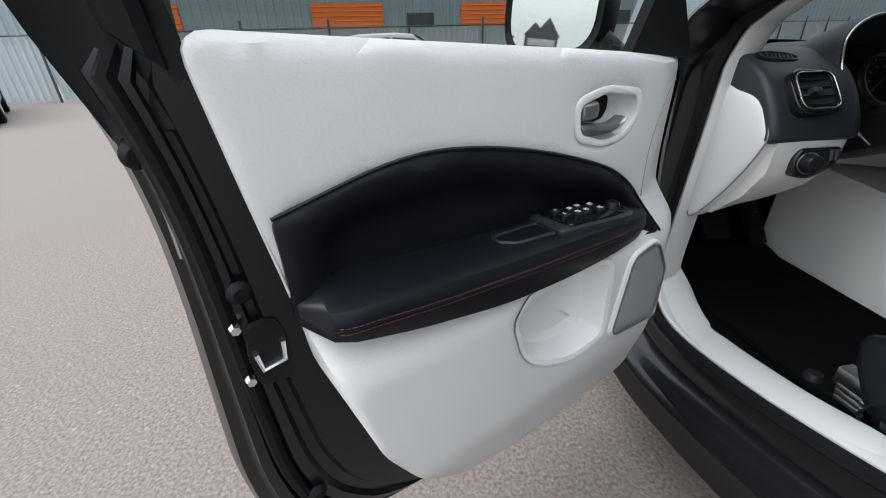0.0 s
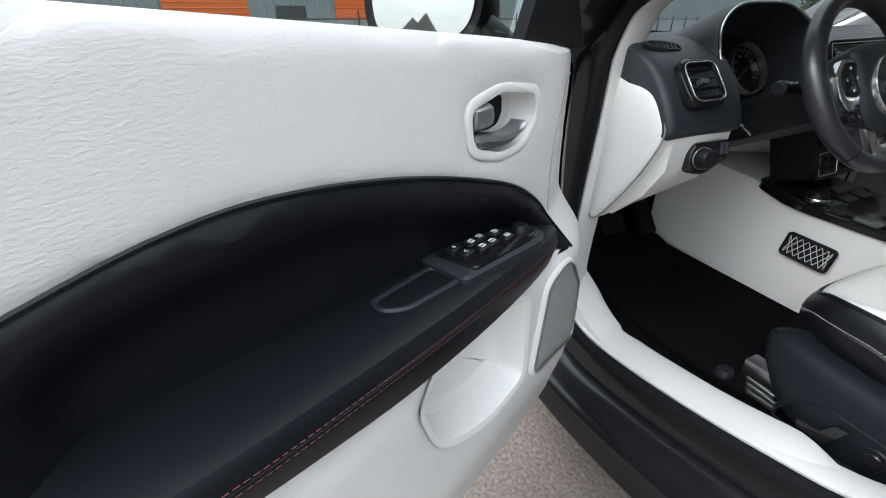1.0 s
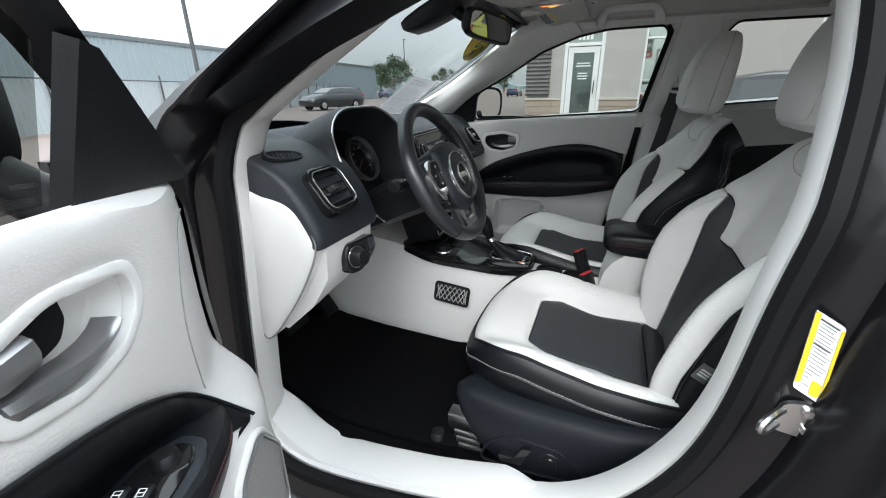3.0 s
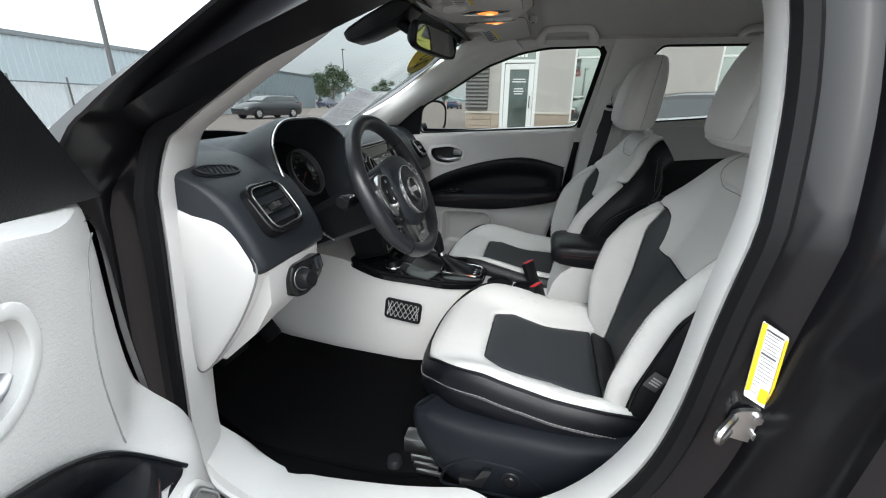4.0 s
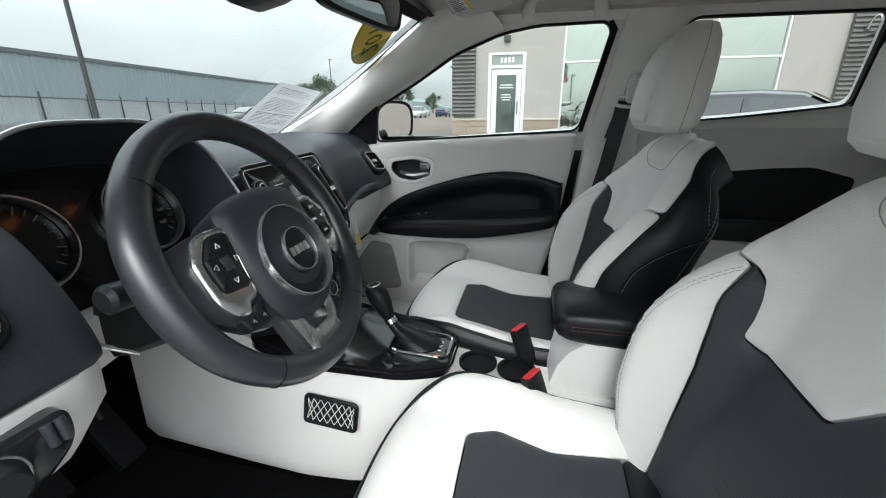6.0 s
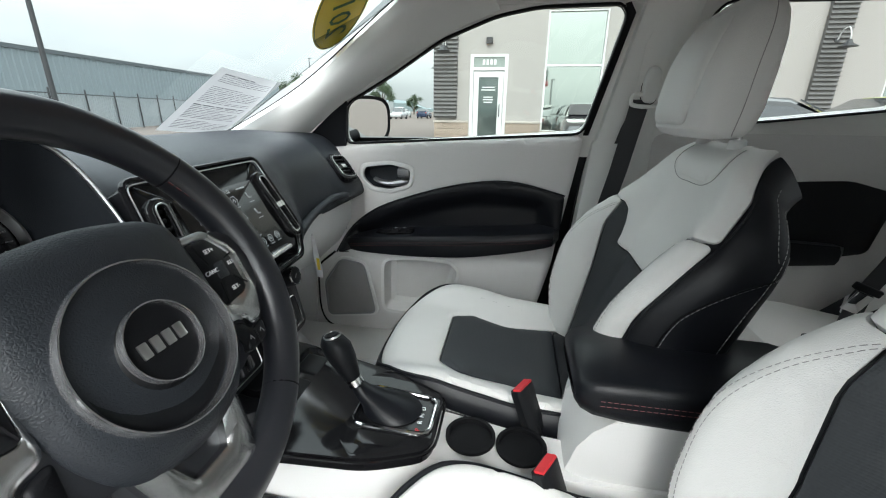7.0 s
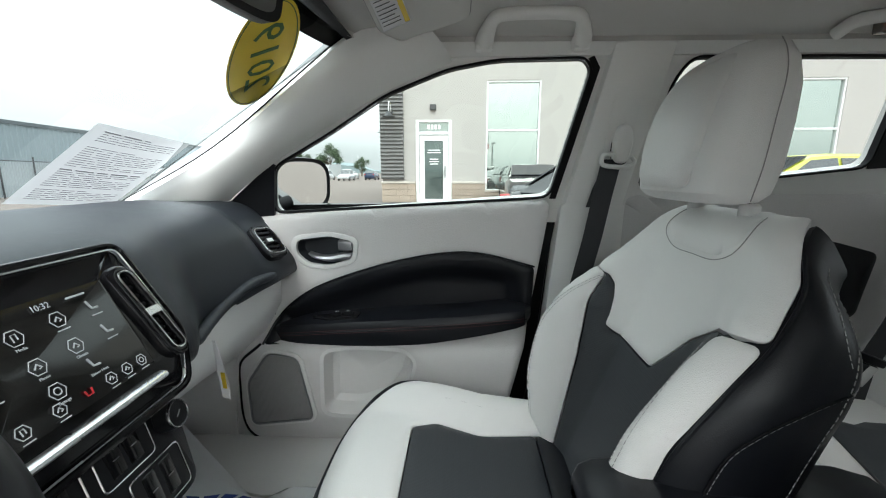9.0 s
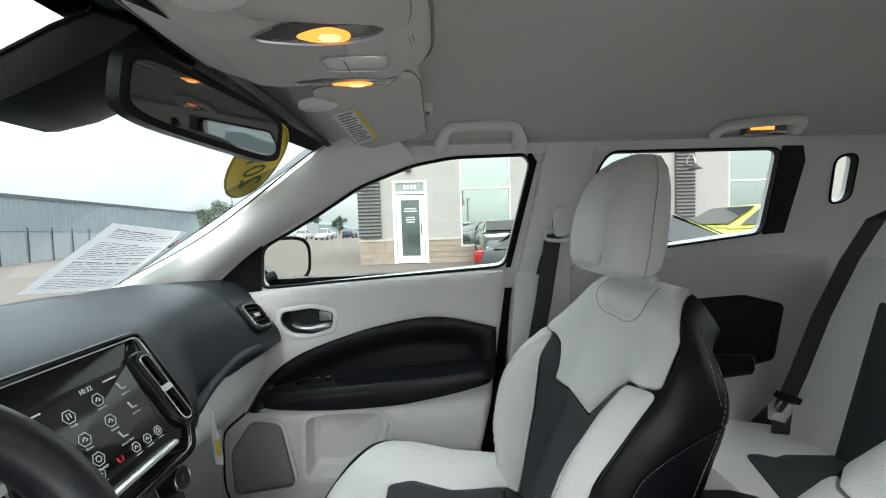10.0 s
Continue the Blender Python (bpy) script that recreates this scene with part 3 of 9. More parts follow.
def strip(stations):
    """Rings round the opening: outward offset, and offset in y (minus: outboard)."""
    rings = []
    for d, dy in stations:
        base = np.array([tuple(q)[:2] for q in OPENING])
        ring = []
        for b in base:
            ring.append(0.93 * ease(b[1], 1.0, 1.14) * ease(b[0], 0.15, -0.1))
        near, far = grow(OPENING, min(d, 0.022)), grow(OPENING, d)
        rings.append([Vector((q[0], opening_y(q[1]) + dy, q[1])) for q in (n * w + f * (1 - w) for n, f, w in zip(near, far, ring))])
    return loft(bmesh.new(), rings, caps=False)


part("opening_trim", strip([(0.02, -0.002), (-0.004, -0.004), (-0.006, 0.01), (0.0, 0.055), (0.008, 0.075), (0.03, 0.085), (0.07, 0.09)]), WHITE_PLASTIC, body, "pale grey plastic door opening trim")
part("opening_seal", strip([(0.008, -0.004), (-0.002, -0.008), (-0.006, -0.02), (0.0, -0.032), (0.014, -0.036), (0.022, -0.028), (0.024, -0.01)]), RUBBER, body, "black rubber door opening seal")
part("opening_jamb", strip([(0.018, -0.012), (0.026, -0.02), (0.06, -0.028), (0.072, -0.034), (0.078, -0.06), (0.1, -0.085), (0.115, -0.1), (0.12, -0.128), (0.135, -0.135), (0.19, -0.138)]), PAINT, body, "dark painted door opening frame")
bm = patch(bmesh.new(), [Vector(q) for q in ((-0.75, 0.2), (0.75, 0.25), (0.75, 0.34), (0.4, 0.36), (-0.1, 0.27), (-0.45, 0.24), (-0.75, 0.26))], lambda x, z: (x, -0.862 + 0.05 * ease(z, 0.3, 0.2), z), 0.1, thick=0.03)
part("rocker_panel", bm, RUBBER, body, "black plastic sill cladding")
bm = patch(bmesh.new(), [Vector(q) for q in ((-2.0, 0.3), (-0.62, 0.3), (-0.62, 0.95), (-0.75, 1.0), (-2.0, 0.85))], lambda x, z: (x, -0.87, z), 0.3, thick=0.03)
part("front_wing", bm, PAINT, body)

rows = []
for x in np.linspace(-0.53, 0.21, 34):
    z = table(x, (-0.53, 0.515), (-0.50, 0.470), (-0.47, 0.436), (-0.43, 0.402), (-0.38, 0.376), (-0.34, 0.366), (-0.12, 0.389), (0.09, 0.439), (0.21, 0.484))
    e, w = ease(x, 0.21, 0.06), ease(x, -0.56, -0.46)
    rows.append([Vector((x, -0.72 + (y + 0.72) * (0.35 + 0.65 * e) * (0.55 + 0.45 * w), z + dz - 0.02 * (1 - e))) for y, dz in ((-0.622, -0.06), (-0.627, -0.02), (-0.638, -0.002), (-0.66, 0.005), (-0.71, 0.005), (-0.733, 0.002), (-0.737, -0.03))])
part("sill_plate", loft(bmesh.new(), rows), WHITE_PLASTIC, body, "pale grey plastic sill plate")

# painted outer face of the driver's windscreen pillar
rows = []
for (x0, y0, z0), (x1, y1, z1), (x2, y2, z2) in (((-0.62, -0.82, 1.05), (-0.66, -0.79, 1.10), (-0.85, -0.68, 1.06)), ((-0.47, -0.80, 1.154), (-0.498, -0.77, 1.203), (-0.60, -0.62, 1.22)), ((-0.33, -0.795, 1.22), (-0.345, -0.765, 1.272), (-0.40, -0.60, 1.33)), ((-0.188, -0.79, 1.278), (-0.195, -0.76, 1.335), (-0.24, -0.57, 1.44)), ((0.0, -0.775, 1.35), (-0.02, -0.74, 1.41), (-0.05, -0.56, 1.52)), ((0.3, -0.76, 1.41), (0.3, -0.72, 1.47), (0.3, -0.56, 1.57))):
    rows.append([Vector((x0, y0, z0)), Vector((x1, y1, z1)), Vector((x2, y2, z2)), Vector((x2, y2 + 0.02, z2 - 0.03)), Vector((x0, y0 + 0.06, z0 - 0.02))])
part("outer_pillar", loft(bmesh.new(), rows), PAINT, body, "dark painted windscreen pillar")

# nose, tail and wheels
rows = [[Vector((x, y, z)) for x, z in ((-2.0 + 0.10 * (y / 0.8) ** 2, 0.24), (-2.08 + 0.14 * (y / 0.8) ** 2, 0.45), (-2.04 + 0.14 * (y / 0.8) ** 2, 0.72), (-1.93 + 0.08 * (y / 0.8) ** 2, 0.88), (-1.7, 0.86), (-1.7, 0.24))] for y in np.linspace(-0.86, 0.86, 13)]
part("front_bumper", loft(bmesh.new(), rows), PAINT, body)
rows = [[Vector((x, y, z)) for x, z in ((2.34, 0.28), (2.42 - 0.08 * (y / 0.8) ** 2, 0.5), (2.38 - 0.06 * (y / 0.8) ** 2, 0.8), (2.36, 1.06), (2.31, 1.06), (2.31, 0.28))] for y in np.linspace(-0.86, 0.86, 13)]
part("rear_bumper", loft(bmesh.new(), rows), PAINT, body)
for x in (-1.28, 1.42):
    for y in (-0.80, 0.80):
        c, o = Vector((x, y, 0.35)), (0.10 if y > 0 else -0.10)
        tyre = part("wheel", cyl(bmesh.new(), c - Vector((0, o, 0)), c + Vector((0, o, 0)), 0.35, None, 32, 0.03), RUBBER, body)
        part("rim", cyl(bmesh.new(), c + Vector((0, o * 0.9, 0)), c + Vector((0, o * 1.06, 0)), 0.23, 0.21, 20, 0.01), SATIN_SILVER, tyre)

# ---- doors ----
TRIM = [(-0.552, 1.04), (-0.20, 1.062), (0.10, 1.08), (0.306, 1.093), (0.285, 0.95), (0.25, 0.73), (0.20, 0.53), (0.14, 0.42), (0.05, 0.335), (-0.10, 0.308), (-0.30, 0.302), (-0.48, 0.31), (-0.585, 0.36), (-0.61, 0.50), (-0.57, 0.68), (-0.556, 0.75), (-0.545, 0.86), (-0.556, 0.98)]
INSERT = [(-0.463, 0.70), (-0.43, 0.765), (-0.372, 0.82), (-0.284, 0.868), (-0.117, 0.922), (0.03, 0.95), (0.133, 0.948), (0.268, 0.915), (0.262, 0.77), (0.12, 0.735), (-0.017, 0.71), (-0.2, 0.70)]
SPEAKER = [(-0.51, 0.59), (-0.445, 0.68), (-0.366, 0.668), (-0.33, 0.49), (-0.505, 0.468)]
POCKET = [(-0.045, 0.66), (-0.075, 0.69), (-0.20, 0.695), (-0.30, 0.685), (-0.305, 0.50), (-0.20, 0.495), (-0.115, 0.53), (-0.07, 0.575)]
BEZEL = [(-0.205, 0.984), (-0.278, 1.0), (-0.378, 0.988), (-0.382, 0.945), (-0.345, 0.91), (-0.283, 0.905), (-0.212, 0.925)]
CUP = [(-0.213, 0.977), (-0.28, 0.993), (-0.369, 0.981), (-0.373, 0.947), (-0.342, 0.918), (-0.283, 0.912), (-0.219, 0.932)]


def trim_depth(a, z):
    d = 0.05 * ease(z, 0.78, 0.67) * (0.25 + 0.75 * ease(a, -0.6, -0.48)) - 0.035 * ease(z, 0.45, 0.3)
    d -= 0.035 * ease(z, 1.03 + 0.06 * (a + 0.5), 1.085 + 0.06 * (a + 0.5))
    d -= 0.03 * ease(a, -0.44, -0.56) * ease(z, 0.7, 0.8)
    return d


def build_door(name, label, place, driver):
    """place(a, d, z): a runs to the rear, d into the cabin."""
    door = thing(name, label, "car door")
    on = lambda a, z: place(a, trim_depth(a, z), z)
    lift = lambda k: (lambda a, z: place(a, trim_depth(a, z) + k, z))
    flip = driver

    def sheet(outline, k, step, thick=0.01, puff=0.0, soft=0.02, holes=()):
        f = lift(k + (0.006 if k else 0.0))
        if flip:
            g = lambda a, z: f(-a, z)
            return patch(bmesh.new(), [(-p[0], p[1]) for p in outline], g, step, thick, puff, soft, [[(-p[0], p[1]) for p in h] for h in holes])
        return patch(bmesh.new(), outline, f, step, thick, puff, soft, holes)

    trim = rounded(TRIM, 0.03)
    ins, spk, poc = spline(INSERT, 4, True), rounded(SPEAKER, 0.02), rounded(POCKET, 0.03)
    part("door_trim", sheet(trim, 0.0, 0.016, 0.05, 0.006, 0.015, [poc, rounded(BEZEL, 0.02), grow(rounded(INSERT, 0.015), -0.008)]), DOOR_VINYL, door, "pale grey grained vinyl trim")
    sunk = lambda a, z: place(a, trim_depth(a, z) + 0.010 - 0.044 * ease(table(a, *INSERT[:8]) - z, 0.014, 0.085) * ease(a, -0.45, -0.37) * ease(a, 0.255, 0.19), z)
    side = -1 if flip else 1
    part("insert_panel", patch(bmesh.new(), [(side * p[0], p[1]) for p in rounded(INSERT, 0.015)], lambda a, z: sunk(side * a, z), 0.016, 0.012, 0.006, 0.02), BLACK_LEATHER, door, "black leather insert")
    # map pocket
    bm = bmesh.new()
    loops = []
    for grow_by, dd in ((0.006, 0.008), (-0.004, 0.005), (-0.009, -0.02), (-0.014, -0.045), (-0.03, -0.058)):
        loops.append([place(p[0], trim_depth(p[0], p[1]) + dd, p[1]) for p in grow(poc, grow_by)])
    vs = [[bm.verts.new(p) for p in r] for r in loops]
    for r, q in zip(vs, vs[1:]):
        for i in range(len(r)):
            bm.faces.new((r[i], r[(i + 1) % len(r)], q[(i + 1) % len(r)], q[i]))
    floor = vs[-1]
    mid = bm.verts.new(place(-0.19, trim_depth(-0.19, 0.6) - 0.058, 0.6))
    for i in range(len(floor)):
        bm.faces.new((floor[i], floor[(i + 1) % len(floor)], mid))
    part("map_pocket", bm, WHITE_PLASTIC, door, "moulded map pocket")
    part("speaker_grille", sheet(spk, 0.006, 0.03, 0.008, 0.003, 0.01), mat("speaker grille", (0.27, 0.265, 0.26), 0.6, grain=0.1, grain_scale=300, bump=0.9, bump_kind="dots") if "speaker grille" not in bpy.data.materials else bpy.data.materials["speaker grille"], door, "perforated grey loudspeaker grille")
    part("speaker_frame", sheet(grow(spk, 0.012), 0.004, 0.03, 0.006, 0.004, 0.008, [spk]), WHITE_PLASTIC, door)
    part("speaker_gap", tube(bmesh.new(), [place(p[0], trim_depth(p[0], p[1]) + 0.0145, p[1]) for p in spk], 0.003, 6, True), LEVER, door, "grey metal speaker ring")
    part("insert_piping", tube(bmesh.new(), [place(p.x, trim_depth(p.x, p.y) + 0.011, p.y) for p in spline(INSERT[:8], 6)], 0.0028, 6), BLACK_LEATHER, door)
    part("trim_seam", tube(bmesh.new(), [place(p.x, trim_depth(p.x, p.y) + 0.006, p.y) for p in spline([(-0.548, 0.995), (-0.49, 0.968), (-0.455, 0.925), (-0.44, 0.86), (-0.442, 0.77)], 8)], 0.0012, 5), SEAM, door)
    if not driver:
        line = spline([(-0.47, 0.70), (-0.535, 0.64), (-0.545, 0.56), (-0.543, 0.47), (-0.51, 0.425), (-0.44, 0.412), (-0.33, 0.410), (-0.1, 0.42)], 6)
        part("trim_edge", tube(bmesh.new(), [place(p.x, trim_depth(p.x, p.y) + 0.006, p.y) for p in line], 0.004, 6), RUBBER, door, "dark gap round the lower trim")
    # release handle
    part("handle_bezel", sheet(grow(rounded(BEZEL, 0.02), 0.005), 0.0005, 0.02, 0.012, 0.0015, 0.004, [rounded(CUP, 0.015)]), WHITE_PLASTIC, door, "handle surround")
    bm = bmesh.new()
    cup = rounded(CUP, 0.015)
    vs = [[bm.verts.new(place(p[0], k, p[1])) for p in grow(cup, g)] for g, k in ((0.004, 0.004), (-0.006, -0.03), (-0.01, -0.034))]
    for r, q in zip(vs, vs[1:]):
        for i in range(len(r)):
            bm.faces.new((r[i], r[(i + 1) % len(r)], q[(i + 1) % len(r)], q[i]))
    bm.faces.new(vs[-1])
    part("handle_cup", bm, WHITE_PLASTIC if driver else SOFT_BLACK, door)
    hole = rounded([(-0.258, 0.946), (-0.262, 0.984), (-0.285, 0.9885), (-0.312, 0.984), (-0.314, 0.962), (-0.302, 0.946), (-0.28, 0.942)], 0.006)
    if driver:
        part("handle_recess", patch(bmesh.new(), [(-p[0], p[1]) for p in hole], lambda a, z: place(-a, -0.016, z), 0.015, 0.004), RUBBER, door)
    bm = loft(bmesh.new(), [[Vector(place(a, d + 0.008, z)) for d, z in ((k - 0.02, zc - h), (k - 0.002, zc - h), (k + 0.004, zc - h * 0.7), (k + 0.006, zc), (k + 0.004, zc + h * 0.7), (k - 0.002, zc + h), (k - 0.02, zc + h))] for a, k, zc, h in ((-0.2185, -0.008, 0.966, 0.0125), (-0.220, -0.003, 0.966, 0.0145), (-0.226, -0.0015, 0.966, 0.015), (-0.250, -0.002, 0.967, 0.015), (-0.256, -0.0035, 0.967, 0.0145), (-0.2575, -0.009, 0.967, 0.0125))])
    lever = part("door_lever", bm, LEVER, door, "satin silver release lever")
    bm = loft(bmesh.new(), [[Vector(place(a, d + 0.008, z)) for d, z in ((k - 0.022, zc - h), (k - 0.004, zc - h), (k + 0.003, zc - h * 0.75), (k + 0.006, zc), (k + 0.003, zc + h * 0.75), (k - 0.004, zc + h), (k - 0.022, zc + h))] for a, k, zc, h in ((-0.221, -0.006, 0.939, 0.009), (-0.226, -0.003, 0.938, 0.0105), (-0.245, -0.001, 0.936, 0.0105), (-0.262, -0.001, 0.933, 0.010), (-0.275, 0.0, 0.931, 0.009), (-0.292, 0.001, 0.931, 0.0075), (-0.310, 0.002, 0.934, 0.006), (-0.325, 0.002, 0.939, 0.005), (-0.336, 0.0, 0.945, 0.0035))])
    part("lever_lip", bm, LEVER, lever)
    # armrest
    rows = ((-0.455, 0.735, 0.705, 0.012), (-0.43, 0.748, 0.70, 0.035), (-0.36, 0.762, 0.699, 0.06), (-0.22, 0.776, 0.699, 0.072), (-0.05, 0.788, 0.706, 0.075), (0.1, 0.8, 0.729, 0.075), (0.22, 0.812, 0.756, 0.072), (0.252, 0.813, 0.765, 0.05), (0.262, 0.805, 0.775, 0.015))
    bm = loft(bmesh.new(), [[Vector(place(a, d, z)) for d, z in ((-0.045, zt + 0.004), (dp * 0.6, zt + 0.002), (dp * 0.9, zt - 0.004), (dp, zt - 0.016), (dp, (zt + zb) / 2), (dp * 0.9, zb + 0.008), (dp * 0.6, zb), (-0.045, zb - 0.002))] for a, zt, zb, dp in [[table(a, *[(r[0], r[k]) for r in rows]) if k else a for k in range(4)] for a in np.linspace(-0.455, 0.262, 34)]])
    part("armrest", bm, BLACK_LEATHER, door, "black leather armrest with red stitching")
    for dz in (0.022, 0.030):
        line = [place(a, table(a, *[(r[0], r[3]) for r in rows]) + 0.0006, table(a, *[(r[0], r[1]) for r in rows]) - dz) for a in np.linspace(-0.42, 0.24, 60)]
        part("armrest_stitching", stitches(bmesh.new(), line, 0.0005, 0.005, 0.0025), RED_STITCH, door)
    line = [place(a, table(a, *[(r[0], r[3]) for r in rows]) + 0.0004, table(a, *[(r[0], r[1]) for r in rows]) - 0.026) for a in np.linspace(-0.43, 0.245, 60)]
    part("armrest_seam", tube(bmesh.new(), line, 0.0016, 5), BLACK_LEATHER, door)
    # switches
    zt = lambda a: table(a, *[(r[0], r[1]) for r in rows]) + (0.010 if driver else 0.003)
    a0, a1 = (-0.352, -0.165) if driver else (-0.33, -0.20)
    if driver:
        pod = rounded([(-0.362, 0.018), (-0.325, -0.012), (-0.25, -0.026), (-0.150, -0.038), (-0.142, 0.052), (-0.318, 0.062), (-0.352, 0.048)], 0.012)
        part("switch_pod", patch(bmesh.new(), pod, lambda a, d: place(a, d, zt(a) - 0.001), 0.02, 0.045, 0.004, 0.008), SOFT_BLACK, door, "raised black switch pod")
    bm = bmesh.new()
    slab = rounded([(-0.345, 0.020), (-0.318, 0.0), (-0.25, -0.014), (-0.166, -0.024), (-0.166, 0.046), (-0.318, 0.052), (-0.338, 0.042)] if driver else [(a0, 0.012), (a1, 0.006), (a1, 0.05), (a0 + 0.05, 0.05), (a0, 0.03)], 0.012)
    patch(bm, slab, lambda a, d: place(a, d, zt(a) + 0.004), 0.03, 0.012, 0.002, 0.006, flip=not driver)
    panel = part("switch_panel", bm, GLOSS_BLACK, door, "gloss black window switch panel")
    spots = [(-0.270, 0.006), (-0.270, 0.028), (-0.240, 0.0), (-0.238, 0.023), (-0.216, 0.003), (-0.215, 0.023), (-0.188, -0.004), (-0.188, 0.017)] if driver else [(-0.23, 0.03), (-0.26, 0.03)]
    for a, d in spots:
        bm = bmesh.new()
        vs = []
        for h, r in ((0.0, 1.0), (0.006, 0.95), (0.008, 0.7)):
            vs.append([Vector(place(a + u * 0.012 * r, d + v * 0.008 * r, zt(a) + 0.006 + h)) for u, v in ((-1, -0.6), (-0.7, -1), (0.7, -1), (1, -0.6), (1, 0.6), (0.7, 1), (-0.7, 1), (-1, 0.6))])
        part("switch", loft(bm, vs), HARD_BLACK, panel)
        bm = bmesh.new()
        if a > -0.20:
            tube(bm, [place(a, d - 0.003, zt(a) + 0.0146), place(a + 0.004, d, zt(a) + 0.0146), place(a, d + 0.003, zt(a) + 0.0146)], 0.0007, 4)
        else:
            tube(bm, [place(a + u * 0.004, d + v * 0.0035, zt(a) + 0.0146) for u, v in ((-1, -1), (1, -1), (1, 1), (-1, 1), (-1, -1), (0, -1), (0, 1))], 0.0006, 4)
        part("switch_mark", bm, PAPER, panel)
    if driver:
        bm = cyl(bmesh.new(), place(-0.315, 0.024, zt(-0.315)), place(-0.315, 0.024, zt(-0.315) + 0.018), 0.016, 0.013, 20, 0.003)
        part("mirror_knob", bm, HARD_BLACK, panel, "round mirror adjuster")
        bm = bmesh.new()
        tube(bm, [place(p[0], p[1], zt(p[0]) - 0.0075) for p in rounded([(-0.150, -0.014), (-0.045, -0.008), (-0.04, 0.014), (-0.06, 0.032), (-0.150, 0.036)], 0.012)], 0.004, 6, True)
        cup_ = part("pull_cup", bm, SOFT_BLACK, door, "black pull cup rim")
        bm = patch(bmesh.new(), rounded([(-0.148, -0.012), (-0.047, -0.006), (-0.043, 0.013), (-0.061, 0.029), (-0.148, 0.033)], 0.01), lambda a, d: place(a, d, zt(a) - 0.0085), 0.02, 0.002)
        part("pull_cup_mat", bm, mat("dark rubber mat", (0.018, 0.019, 0.021), 0.7, spec=0.25, bump=0.3), cup_)
    # metal shell
    base = np.array([tuple(q)[:2] for q in trim])
    skin = rounded([(-0.60, 1.0), (0.395, 1.09), (0.378, 1.03), (0.366, 0.96), (0.361, 0.88), (0.362, 0.77), (0.367, 0.64), (0.372, 0.5), (0.365, 0.39), (0.29, 0.315), (0.0, 0.29), (-0.40, 0.285), (-0.6, 0.33), (-0.635, 0.6)], 0.03)

    def resample(loop, n=90):
        q = np.array([tuple(v)[:2] for v in loop])
        c = q.mean(0)
        start = int(np.argmax((q - c) @ np.array([-1.0, 1.0])))
        q = np.roll(q, -start, 0)
        if ((q[:, 0] * np.roll(q[:, 1], -1) - np.roll(q[:, 0], -1) * q[:, 1]).sum()) < 0:
            q = np.roll(q[::-1], 1, 0)
        q = np.vstack([q, q[:1]])
        d = np.r_[0, np.cumsum(np.hypot(*np.diff(q, axis=0).T))]
        k = np.linspace(0, d[-1], n + 1)[:-1]
        return np.stack([np.interp(k, d, q[:, 0]), np.interp(k, d, q[:, 1])], 1)

    cut = lambda z, a: min(z, 1.015 + 0.06 * (a + 0.5) + 0.05 * ease(a, 0.29, 0.36))
    inner, outer = resample(grow(base, -0.004)), resample(skin)
    bm = bmesh.new()
    vs = []
    for k, g, d in ((0.0, 0.0, -0.02), (0.08, 0.0, -0.021), (0.36, 0.0, -0.026), (0.40, 0.0, -0.036), (0.48, 0.0, -0.038), (0.52, 0.0, -0.031), (0.60, 0.0, -0.034), (0.64, 0.0, -0.056), (0.72, 0.0, -0.060), (0.76, 0.0, -0.052), (0.84, 0.0, -0.056), (0.89, 0.0, -0.080), (0.97, 0.0, -0.086), (1.0, 0.0, -0.10), (1.0, 0.004, -0.12)):
        r = inner * (1 - k) + outer * k
        if g:
            r = grow(r, g)
        vs.append([bm.verts.new(place(p[0], d, cut(p[1], p[0]))) for p in r])
    for r, q in zip(vs, vs[1:]):
        for i in range(len(r)):
            bm.faces.new((r[i], r[(i + 1) % len(r)], q[(i + 1) % len(r)], q[i]))
    bm.faces.new(vs[-1])
    shell = part("door_shell", bm, PAINT, door, "dark metallic painted door shell")
    bm = bmesh.new()
    tube(bm, [place(p[0], -0.050, cut(p[1], p[0])) for p in inner * 0.32 + outer * 0.68], 0.011, 8, True)
    part("door_seal", bm, RUBBER, door, "black rubber door seal")
    return door


pass_place = lambda a, d, z: Vector((a, 0.715 - d + 0.015 * (a > 9), z))
build_door("passenger_door", "closed front passenger door, pale vinyl with black insert", pass_place, False)

UX, UY, NX, NY = 0.469, -0.883, 0.883, 0.469


def drv_place(a, d, z):
    u, n = 1.217 + 1.047 * a, -0.718 + d
    k = z + 0.05
    if z < 0.45:
        k = z + 0.05 * ease(z, 0.2, 0.45)
    return Vector((UX * u + NX * n, UY * u + NY * n, k))


driver_door = build_door("driver_door", "wide open driver's door, pale vinyl with black insert", drv_place, True)

bm = patch(bmesh.new(), [Vector(q) for q in ((0.29, 1.0), (0.37, 1.0), (0.397, 1.09), (0.42, 1.2), (0.45, 1.42), (0.36, 1.44), (0.325, 1.22), (0.30, 1.09))], lambda a, z: drv_place(a, -0.024 - 0.05 * ease(a, 0.31, 0.38) + max(0.0, z - 1.06) * 0.30, z), 0.02, thick=0.06, flip=True)
part("window_post", bm, HARD_BLACK, driver_door, "black rear post of the window frame")
